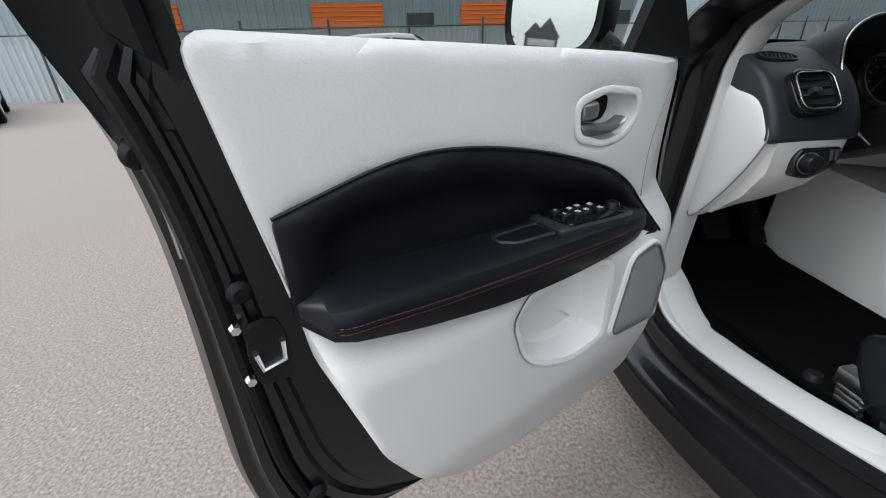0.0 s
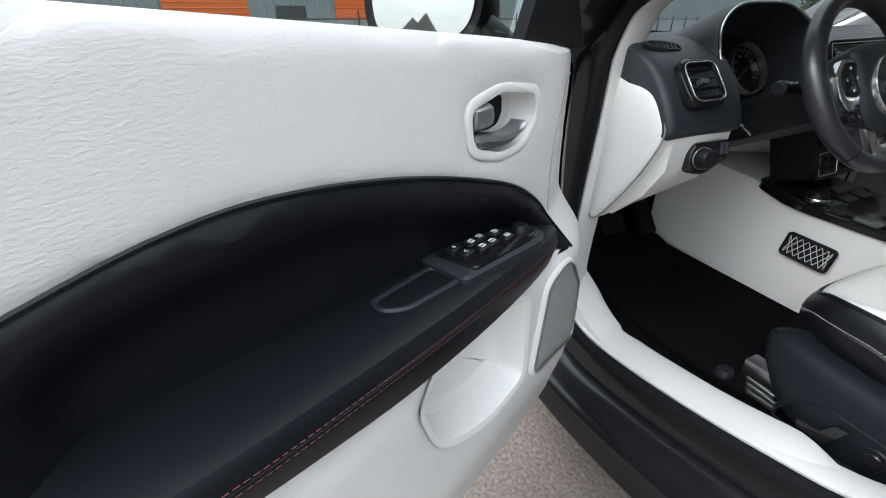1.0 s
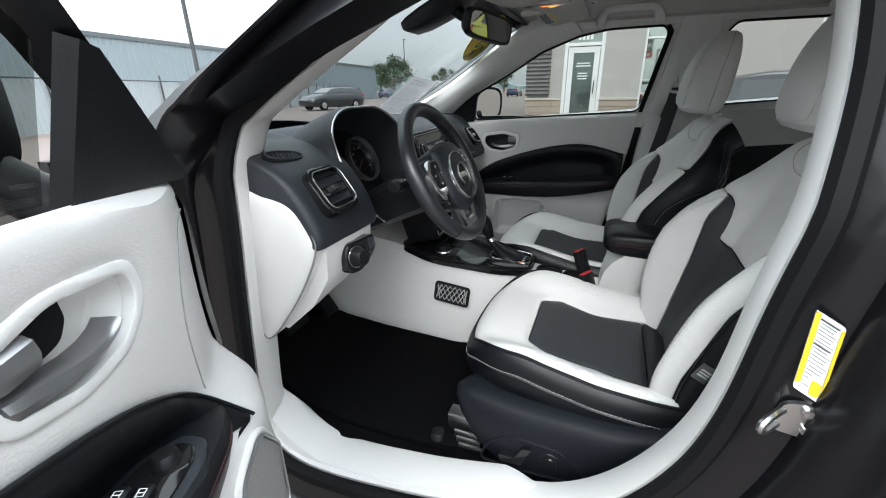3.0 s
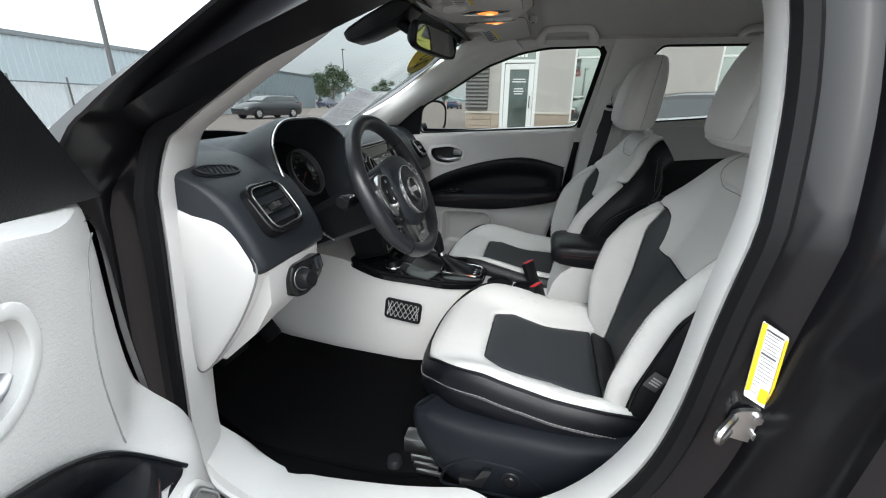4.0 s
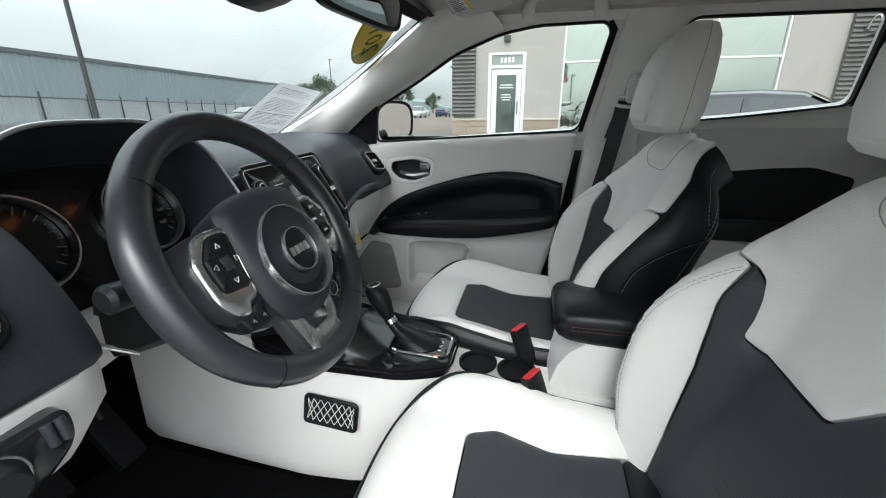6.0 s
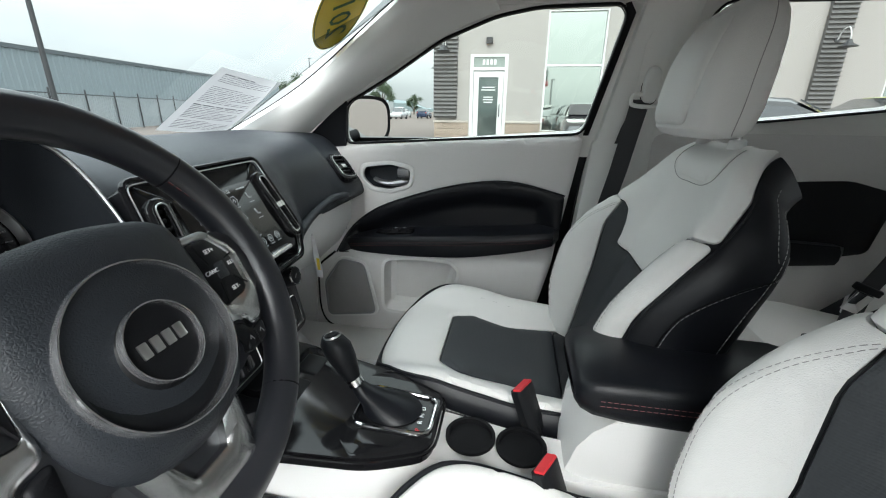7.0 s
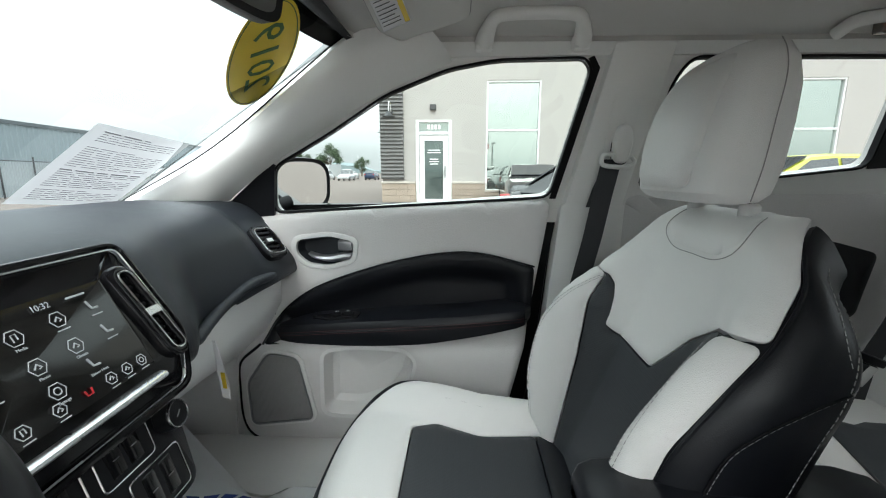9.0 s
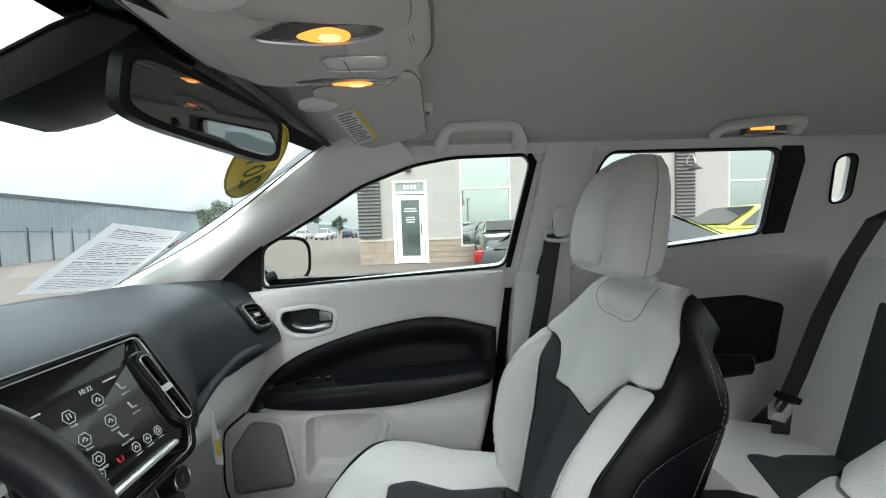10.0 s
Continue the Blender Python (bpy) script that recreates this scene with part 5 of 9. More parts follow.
        for i in range(36):
            a = i / 36 * math.tau
            ca, sa = math.cos(a), math.sin(a)
            ring.append(Vector((lx + (f + b) / 2 - (b - f) / 2 * math.copysign(abs(ca) ** 0.5, ca), hy + w * math.copysign(abs(sa) ** 0.6, sa), hz + z)))
        rings.append(ring)
    head = part("headrest", loft(bmesh.new(), rings), WHITE_LEATHER, seat, "pale grey leather headrest")

    def face(u, v):
        w = table(v, (0.0, 0.115), (0.012, 0.126), (0.05, 0.132), (0.11, 0.132), (0.16, 0.127), (0.195, 0.115), (0.228, 0.06))
        f = table(v, (0.0, 0.0), (0.012, -0.012), (0.05, -0.018), (0.11, -0.014), (0.16, -0.002), (0.195, 0.014), (0.218, 0.03), (0.228, 0.042))
        a = min(1.0, abs(u) / w)
        return (hx + v * 0.10 + f - 0.003 + 0.05 * (1 - max(0.0, 1 - a ** 3.3) ** 0.5), hy + u, hz + v)
    bm = patch(bmesh.new(), rounded([(-0.08, 0.018), (0.08, 0.018), (0.094, 0.09), (0.09, 0.17), (0.07, 0.212), (-0.07, 0.212), (-0.09, 0.17), (-0.094, 0.09)], 0.022), face, 0.014, 0.006, 0.004, 0.009, flip=True)
    part("front_pad", bm, WHITE_LEATHER, head)
    for sg in (-1, 1):
        pts = [Vector((hx + z * 0.1 + x, hy + sg * y, hz + z)) for x, y, z in ((0.05, 0.128, 0.002), (0.052, 0.1335, 0.05), (0.053, 0.134, 0.11), (0.058, 0.128, 0.165), (0.062, 0.112, 0.2), (0.066, 0.09, 0.223))]
        part("side_seam", tube(bmesh.new(), spline(pts, 6), 0.0008, 5), STITCH, head)
        part("post", cyl(bmesh.new(), (hx + 0.09, hy + sg * 0.07, hz + 0.03), (hx + 0.09, hy + sg * 0.07, hz - 0.07), 0.006, None, 10), CHROME, seat)
        part("post_sleeve", cyl(bmesh.new(), (hx + 0.09, hy + sg * 0.07, hz - 0.05), (hx + 0.09, hy + sg * 0.07, hz - 0.005), 0.017, 0.014, 16, 0.003), WHITE_PLASTIC, seat)

    # plastic valance with controls on the door side, turning round the nose
    o = -side
    rows = []
    prof = ((xf + 0.14, 0.50, 0.545, 0.42), (xf + 0.085, 0.70, 0.548, 0.42), (xf + 0.058, 0.86, 0.55, 0.415), (xf + 0.062, 0.96, 0.552, 0.405), (xf + 0.095, 1.02, 0.552, 0.39), (xf + 0.15, 1.045, 0.55, 0.378), (xf + 0.22, 1.055, 0.545, 0.372), (xf + 0.30, 1.055, 0.545, 0.374), (xf + 0.40, 1.055, 0.545, 0.395), (xf + 0.48, 1.055, 0.56, 0.45), (xf + 0.55, 1.05, 0.585, 0.50), (xf + 0.61, 1.04, 0.60, 0.53), (xf + 0.66, 1.03, 0.59, 0.55))
    line = spline([(p[0], p[1] * W) for p in prof], 5)
    zs = spline([(p[2], p[3]) for p in prof], 5)
    for i, (p, q) in enumerate(zip(line, zs)):
        d = line[min(i + 1, len(line) - 1)] - line[max(i - 1, 0)]
        nrm = Vector((-d.y, d.x)).normalized()
        zt, zb = q.x, q.y
        rake = 0.42 * ease(p.x, xf + 0.26, xf + 0.06)
        rows.append([Vector((p.x + nrm.x * k + rake * max(0.0, zt - z), yc + o * (p.y + nrm.y * k), z)) for k, z in ((-0.07, zt + 0.012), (-0.035, zt + 0.014), (-0.004, zt + 0.006), (0.004, zt - 0.004), (0.012, zt - 0.02), (0.018, (zt + zb) / 2 + 0.015), (0.012, zb + 0.03), (0.003, zb + 0.006), (-0.006, zb), (-0.03, zb))])
    part("valance", loft(bmesh.new(), rows), VALANCE, seat, "black plastic seat valance")
    if powered:
        y = yc + o * (1.055 * W + 0.016)
        bm = bmesh.new()
        loop = rounded([(xf + 0.125, 0.405), (xf + 0.24, 0.404), (xf + 0.35, 0.41), (xf + 0.345, 0.45), (xf + 0.30, 0.487), (xf + 0.19, 0.492), (xf + 0.145, 0.46)], 0.02)
        tube(bm, [Vector((p[0], y - o * 0.001, p[1])) for p in loop], 0.003, 6, True)
        part("control_bezel", bm, VALANCE, seat)
        bm = bmesh.new()
        pts = rounded([(xf + 0.172, 0.446), (xf + 0.176, 0.428), (xf + 0.222, 0.430), (xf + 0.242, 0.482), (xf + 0.222, 0.478), (xf + 0.207, 0.448)], 0.004)
        loft(bm, [[Vector((p[0], y + o * d, p[1])) for p in pts] for d in (-0.012, 0.010, 0.013)])
        part("seat_switch", bm, PIANO, seat, "black seat adjuster switch")
        bm = cyl(bmesh.new(), (xf + 0.280, y - o * 0.01, 0.455), (xf + 0.280, y + o * 0.004, 0.455), 0.022, 0.021, 24, 0.002)
        part("lumbar_surround", bm, HARD_BLACK, seat)
        bm = cyl(bmesh.new(), (xf + 0.280, y - o * 0.01, 0.455), (xf + 0.280, y + o * 0.009, 0.455), 0.014, 0.013, 20, 0.002)
        part("lumbar_switch", bm, PIANO, seat)
    # frame and rails
    bm = bmesh.new()
    box(bm, (xf + 0.1, yc - 0.2, 0.43), (xf + 0.52, yc + 0.2, 0.52), 0.01)
    part("seat_frame", bm, HARD_BLACK, seat)
    for sg in (-1, 1):
        bm = bmesh.new()
        box(bm, (xf + 0.02, yc + sg * 0.2 - 0.02, 0.375), (xf + 0.62, yc + sg * 0.2 + 0.02, 0.435), 0.004)
        part("seat_rail", bm, STEEL if sg == -side else HARD_BLACK, seat)
    if powered:
        for k, (rx, ry) in enumerate(((0.045, 0.238), (0.056, 0.252), (0.066, 0.266))):
            bm = bmesh.new()
            box(bm, (xf + rx, yc + o * ry - 0.004, 0.392), (xf + rx + 0.06, yc + o * ry + 0.002, 0.410 - k * 0.004), 0.001)
            part("rail_end", bm, STEEL, seat, "bare steel seat rail end")
        # woven tag sewn into the side seam
        p = Vector((0.408, yc + o * 0.247, 0.715))
        bm = bmesh.new()
        box(bm, (-0.014, -0.0012, -0.018), (0.014, 0.0012, 0.018), 0.0008, Matrix.Translation(p) @ Matrix.Rotation(0.5, 4, "Y"))
        tag = part("fabric_tag", bm, mat("grey cloth tag", (0.08, 0.08, 0.08), 0.8), seat, "small grey woven tag")
        for k in (-0.006, 0.0, 0.006):
            bm = bmesh.new()
            box(bm, (-0.009, -0.0022, k - 0.0016), (0.009, 0.0, k + 0.0016), 0, Matrix.Translation(p) @ Matrix.Rotation(0.5, 4, "Y"))
            part("print_bar", bm, mat("pale print", (0.5, 0.5, 0.5), 0.8), tag)
    return seat


build_seat("driver_seat", "pale grey and charcoal leather driver's seat with power switches", 0.508, -0.325, 1, powered=True, head_y=0.01)
build_seat("passenger_seat", "pale grey and charcoal leather front passenger seat", 0.405, 0.325, -1, head_y=0.022)

# rear bench
bench = thing("rear_bench", "pale grey and charcoal leather rear bench seat", "bench seat")
bm = loft(bmesh.new(), [[Vector((x, y, z)) for x, z in ((0.92, 0.52), (0.90, 0.60), (0.96, 0.655), (1.15, 0.64), (1.38, 0.60), (1.40, 0.45), (0.95, 0.42))] for y in (-0.66, -0.62, -0.3, 0.0, 0.3, 0.62, 0.66)])
part("cushion", bm, WHITE_LEATHER, bench)
bm = patch(bmesh.new(), rounded([(1.0, 0.2), (1.36, 0.16), (1.36, 0.5), (1.08, 0.46)], 0.02), lambda x, y: (x, y, 0.664 - 0.0 * x - max(0, x - 0.96) * 0.135), 0.05, 0.008, 0.004, 0.01)
part("cushion_insert", bm, CHARCOAL, bench)
for yc in (-0.36, 0.36):
    bm = loft(bmesh.new(), [[Vector((x, yc + sx * w, z)) for x, sx in ((xf, -0.8), (xf - 0.02, -0.95), (xf + 0.1, -1), (xf + 0.12, 1), (xf - 0.02, 0.95), (xf, 0.8))] for z, xf, w in ((0.58, 1.33, 0.32), (0.7, 1.37, 0.32), (0.9, 1.45, 0.315), (1.05, 1.51, 0.30), (1.10, 1.55, 0.27))])
    part("backrest", bm, WHITE_LEATHER, bench)
    bm = patch(bmesh.new(), rounded([(-0.13, 0.6), (0.13, 0.6), (0.17, 1.0), (0.0, 0.9), (-0.17, 1.0)], 0.02), (lambda yc: lambda u, z: (1.318 + (z - 0.58) * 0.385, yc - u, z))(yc), 0.04, 0.01, 0.004, 0.01)
    part("back_insert", bm, CHARCOAL, bench)
    bm = loft(bmesh.new(), [[Vector((1.53 + (z - 1.1) * 0.2 + 0.05 * math.copysign(abs(math.cos(a)) ** 0.6, math.cos(a)), yc + w * math.copysign(abs(math.sin(a)) ** 0.6, math.sin(a)), z)) for a in np.linspace(0, math.tau, 25)[:24]] for z, w in ((1.11, 0.1), (1.13, 0.125), (1.2, 0.13), (1.27, 0.12), (1.29, 0.08))])
    part("headrest", bm, WHITE_LEATHER, bench)
bench.location.x -= 0.25

# ---- dashboard ----
dash = thing("dashboard", "two-tone dashboard, black top over pale grey lower panels", "dashboard")


# black upper: sections across the car, from the driver's end wing to the passenger's vent
WING = ((-0.60, 1.088), (-0.47, 1.092), (-0.405, 1.076), (-0.352, 1.046), (-0.312, 0.995), (-0.288, 0.945), (-0.284, 0.916), (-0.30, 0.906))
WELL = ((-0.66, 1.098), (-0.60, 1.10), (-0.55, 1.075), (-0.53, 1.03), (-0.50, 0.99), (-0.46, 0.94), (-0.44, 0.91), (-0.46, 0.905))
MIDDLE = ((-0.66, 1.10), (-0.53, 1.096), (-0.46, 1.078), (-0.415, 1.035), (-0.40, 0.98), (-0.39, 0.93), (-0.392, 0.888), (-0.42, 0.88))
STACK = ((-0.66, 1.10), (-0.53, 1.096), (-0.44, 1.082), (-0.385, 1.05), (-0.345, 0.985), (-0.315, 0.93), (-0.315, 0.89), (-0.34, 0.88))
VENT_END = ((-0.62, 1.09), (-0.53, 1.082), (-0.48, 1.058), (-0.434, 1.006), (-0.394, 0.955), (-0.375, 0.918), (-0.378, 0.894), (-0.42, 0.885))
STATIONS = ((-0.72, WING), (-0.50, WING), (-0.455, WELL), (-0.18, WELL), (-0.14, STACK), (0.17, STACK), (0.33, MIDDLE), (0.50, MIDDLE), (0.60, VENT_END), (0.72, VENT_END))


def dash_section(y):
    """The profile (x, z) of the dashboard's top at y."""
    k = next((i for i in range(len(STATIONS) - 1) if y <= STATIONS[i + 1][0]), len(STATIONS) - 2)
    (y0, a), (y1, b) = STATIONS[k], STATIONS[k + 1]
    f = ease(y, y0, y1)
    rows = [Vector((p[0] + (q[0] - p[0]) * f, p[1] + (q[1] - p[1]) * f)) for p, q in zip(a, b)]
    fx = -0.97 + 0.14 * (y / 0.67) ** 2
    return [Vector((fx, 1.06))] + spline([(fx + 0.10, 1.08)] + [tuple(r) for r in rows], 3) + [Vector((fx, 0.88))]


rings = []
for y in sorted({-0.716, -0.713, -0.706, -0.698, 0.716} | set(np.linspace(-0.69, 0.70, 93))):
    sec = dash_section(y)
    c = Vector((-0.62, 0.99))
    shut = 0.016 * (1 - math.sqrt(max(0.0, 1 - ((-0.698 - y) / 0.018) ** 2))) if y < -0.698 else 0.0
    rings.append([Vector((q.x, y, q.y)) for q in (p + (c - p).normalized() * shut for p in sec)])
part("dash_top", loft(bmesh.new(), rings), SOFT_BLACK, dash, "black soft-touch dashboard top")
# moulded crease running down from the passenger's vent
line = spline([(-0.392, 0.66, 0.905), (-0.372, 0.58, 0.915), (-0.375, 0.48, 0.918), (-0.372, 0.36, 0.90), (-0.345, 0.24, 0.885)], 6)
part("dash_crease", tube(bmesh.new(), [p + Vector((-0.012, 0, 0)) for p in line], [0.003] + [0.011] * (len(line) - 2) + [0.003], 10), SOFT_BLACK, dash)
# pale lower panel
rings = []
for y in np.linspace(-0.69, 0.69, 61):
    top = mix(y, (-0.69, 0.914), (-0.48, 0.906), (0.69, 0.888))
    bx = mix(y, (-0.69, -0.290), (-0.6, -0.286), (-0.53, -0.288), (-0.485, -0.312), (-0.45, -0.40), (-0.2, -0.44), (0.12, -0.42), (0.2, -0.36), (0.5, -0.40), (0.69, -0.41))
    bot = mix(y, (-0.69, 0.70), (-0.62, 0.72), (-0.45, 0.745), (-0.15, 0.76), (0.15, 0.72), (0.69, 0.66))
    rings.append([Vector(p) for p in ((bx - 0.06, y, top + 0.01), (bx, y, top), (bx - 0.005, y, (top * 2 + bot) / 3), (bx - 0.05, y, (top + bot * 2) / 3), (bx - 0.13, y, bot), (bx - 0.3, y, bot + 0.02), (bx - 0.3, y, top))])
part("lower_panel", loft(bmesh.new(), rings), WHITE_PLASTIC, dash, "pale grey lower dashboard panel")
# end cap facing the open door
cap = spline([(-0.470, 1.015), (-0.40, 1.014), (-0.342, 0.998), (-0.308, 0.955), (-0.297, 0.912), (-0.335, 0.832), (-0.39, 0.752), (-0.45, 0.684), (-0.475, 0.70), (-0.478, 0.85)], 5, True)
bm = patch(bmesh.new(), cap, lambda x, z: (x, -0.712, z), 0.02, 0.03, 0.008, 0.018)
part("end_cap", bm, WHITE_PLASTIC, dash, "pale grey dashboard end cover")
part("cap_gap", tube(bmesh.new(), [(p.x, -0.7135, p.y) for p in cap], 0.0022, 5, True), SEAM, dash)


def frame_at(o, u, v):
    o, u, v = Vector(o), Vector(u).normalized(), Vector(v)
    v = (v - u * v.dot(u)).normalized()
    n = u.cross(v)
    return lambda a, b, d=0.0: o + u * a + v * b + n * d


def vent(parent, fr, w, h, slats=5, skew=0.0, bright=True):
    """A framed air vent on a local frame."""
    out = rounded([(-w, -h), (w, -h), (w + skew, h), (-w + skew, h)], h * 0.5)
    bm = patch(bmesh.new(), grow(out, 0.012), lambda a, b: fr(a, b), 0.05, 0.02, 0.004, 0.006, [out])
    box_ob = part("air_vent", bm, GLOSS_BLACK, parent, "gloss black air vent")
    bm = tube(bmesh.new(), [fr(p[0], p[1], 0.005) for p in grow(out, 0.002)], 0.0012, 6, True)
    part("vent_trim", bm, SATIN_SILVER if bright else GLOSS_BLACK, box_ob)
    bm = patch(bmesh.new(), out, lambda a, b: fr(a, b, -0.03), 0.05, 0.002)
    part("vent_well", bm, RUBBER, box_ob)
    for k in range(slats):
        b = -h + (k + 0.5) * 2 * h / slats
        o = skew * (b + h) / (2 * h)
        bm = loft(bmesh.new(), [[fr(a, b + db, d) for db, d in ((-0.0035, -0.003), (0.0, -0.001), (0.0025, -0.003), (0.005, -0.022), (0.0, -0.024))] for a in (-w + 0.003 + o, w - 0.003 + o)])
        part("slat", bm, HARD_BLACK, box_ob)
    bm = bmesh.new()
    loft(bm, [[fr(a, b, d) for a, b in ((-0.012, -0.005), (0.012, -0.005), (0.012, 0.005), (-0.012, 0.005))] for d in (-0.006, 0.004, 0.006)])
    part("vent_tab", bm, SATIN_SILVER, box_ob)
    return box_ob


vent(dash, frame_at((-0.313, -0.617, 1.012), (-0.10, 1.0, -0.02), (-0.60, 0.02, 0.78)), 0.050, 0.040, 4, 0.006, True)
vent(dash, frame_at((-0.405, 0.625, 0.992), (0.12, 1.0, -0.08), (-0.66, 0.0, 0.75)), 0.036, 0.036, 5, 0.004, True)
# demister grille, flush in the dash top
df = frame_at((-0.402, -0.645, 1.0745), (0.10, 0.97, -0.10), (-0.86, 0.2, 0.50))
dlo = [(0.044 * math.copysign(abs(math.cos(a)) ** 0.8, math.cos(a)), 0.014 * math.copysign(abs(math.sin(a)) ** 0.8, math.sin(a))) for a in np.linspace(0, math.tau, 33)[:32]]
dm = part("demister_vent", patch(bmesh.new(), grow(dlo, 0.006), lambda a, b: df(a, b, 0.002), 0.03, 0.012, 0.002, 0.004), HARD_BLACK, dash, "black demister grille")
part("vent_trim", tube(bmesh.new(), [df(a, b, 0.005) for a, b in dlo], 0.002, 6, True), SOFT_BLACK, dm)
for k in range(7):
    a = -0.03 + k * 0.010
    part("slat", tube(bmesh.new(), [df(a - 0.003, -0.010, 0.005), df(a + 0.003, 0.010, 0.005)], 0.002, 5), SOFT_BLACK, dm)

# instrument binnacle
cl = thing("instrument_cluster", "black instrument cluster with chrome hood trim", "instrument cluster")
cf = frame_at((-0.455, -0.345, 1.01), (0, 1, 0), (-0.42, 0, 0.9))
hood = spline([(-0.17, -0.09), (-0.175, -0.02), (-0.155, 0.06), (-0.09, 0.105), (0.0, 0.112), (0.09, 0.105), (0.155, 0.06), (0.175, -0.02), (0.17, -0.09)], 6)
bm = bmesh.new()
loft(bm, [[cf(p.x * k, p.y * k, d) for k, d in ((0.9, -0.03), (0.97, 0.05), (1.0, 0.10), (1.03, 0.103), (1.1, 0.09), (1.13, 0.03), (1.13, -0.05), (1.1, -0.15), (0.98, -0.22))] for p in hood], closed=False)
part("cluster_hood", bm, SOFT_BLACK, cl, "black hood")
part("hood_trim", tube(bmesh.new(), [cf(p.x * 1.005, p.y * 1.005, 0.105) for p in spline([(-0.115, -0.175), (-0.145, -0.145)], 4) + hood + spline([(0.145, -0.145), (0.115, -0.175)], 4)], 0.003, 8), SATIN_SILVER, cl, "bright hood trim")
part("cluster_face", patch(bmesh.new(), hood + [Vector((0.1, -0.1)), Vector((-0.1, -0.1))], lambda a, b: cf(a, b, -0.02), 0.1, 0.003), GLOSS_BLACK, cl)
for gx in (-0.09, 0.09):
    part("gauge_ring", ring_band(bmesh.new(), cf(gx, 0.005, -0.018), cf(0, 0, 1) - cf(0, 0, 0), 0.062, 0.067, 0.016, 40), SATIN_SILVER, cl)
    bm = bmesh.new()
    for k in range(21):
        a = radians(225 - k * 13.5)
        tube(bm, [cf(gx + math.cos(a) * r, 0.005 + math.sin(a) * r, -0.016) for r in (0.056, 0.049 if k % 2 else 0.045)], 0.0008, 4)
    part("gauge_marks", bm, DIAL_PRINT, cl)
    a = radians(215)
    part("needle", tube(bmesh.new(), [cf(gx, 0.005, -0.012), cf(gx + math.cos(a) * 0.05, 0.005 + math.sin(a) * 0.05, -0.012)], [0.002, 0.0008], 6), RED_STITCH, cl, "dull red needle")


def words(text, size, fr, material, parent, name="lettering", align="CENTER"):
    """Lettering on a local frame, as a mesh."""
    cu = bpy.data.curves.new(name, "FONT")
    cu.body, cu.size, cu.align_x, cu.align_y, cu.extrude = text, size, align, "CENTER", 0.0003
    cu.resolution_u = 2
    tmp = bpy.data.objects.new(name, cu)
    scene.collection.objects.link(tmp)
    me = bpy.data.meshes.new_from_object(tmp.evaluated_get(bpy.context.evaluated_depsgraph_get()))
    bpy.data.objects.remove(tmp)
    for v in me.vertices:
        v.co = fr(v.co.x, v.co.y, v.co.z)
    me.materials.clear()
    me.materials.append(material)
    ob = new(name, me)
    ob.parent = parent
    return ob


for k, txt in enumerate(("20", "40", "60", "80", "100", "120", "140", "160")):
    a = radians(220 - k * 37)
    words(txt, 0.010, (lambda a: lambda x, y, d: cf(0.09 + math.cos(a) * 0.036 + x, 0.005 + math.sin(a) * 0.036 + y, -0.0155 + d))(a), DIAL_PRINT, cl)

# centre stack: screen with side vents
cs = thing("centre_stack", "gloss black centre stack with touch screen", "touch screen")
sf = frame_at((-0.325, -0.005, 0.99), (-0.05, 1, 0), (-0.44, 0, 0.9))
outer = rounded([(-0.128, -0.108), (0.122, -0.108), (0.160, -0.05), (0.140, 0.085), (-0.146, 0.085), (-0.166, -0.05)], 0.014)
part("stack_bezel", patch(bmesh.new(), outer, lambda a, b: sf(a, b, -0.004), 0.05, 0.05, 0.006, 0.01), GLOSS_BLACK, cs, "gloss black surround")
part("bezel_trim", tube(bmesh.new(), [sf(p[0], p[1], 0.002) for p in grow(outer, 0.003)], 0.004, 8, True), GLOSS_BLACK, cs, "gloss black edging")
part("edge_line", tube(bmesh.new(), [sf(p[0], p[1], 0.0035) for p in grow(outer, -0.003)], 0.001, 6, True), SATIN_SILVER, cs, "fine bright edge line")
scr = rounded([(-0.094, -0.066), (0.092, -0.066), (0.092, 0.05), (-0.094, 0.05)], 0.004)
screen = part("screen", patch(bmesh.new(), scr, lambda a, b: sf(a, b, 0.004), 0.1, 0.004, 0.001, 0.004), SCREEN, cs, "dark touch screen showing app icons")
part("screen_shelf", tube(bmesh.new(), [sf(-0.09, -0.082, 0.006), sf(0.09, -0.082, 0.006)], 0.0075, 10, squash=0.6), SATIN_SILVER, cs)
words("10:32", 0.009, lambda x, y, d: sf(0.012 + x, 0.041 + y, 0.0055 + d), ICON, screen)
for a0, a1, y0 in ((-0.078, -0.05, 0.040), (0.04, 0.062, 0.041)):
    part("print_bar", tube(bmesh.new(), [sf(a0, y0, 0.0056), sf(a1, y0, 0.0056)], 0.0012, 4), ICON, screen)


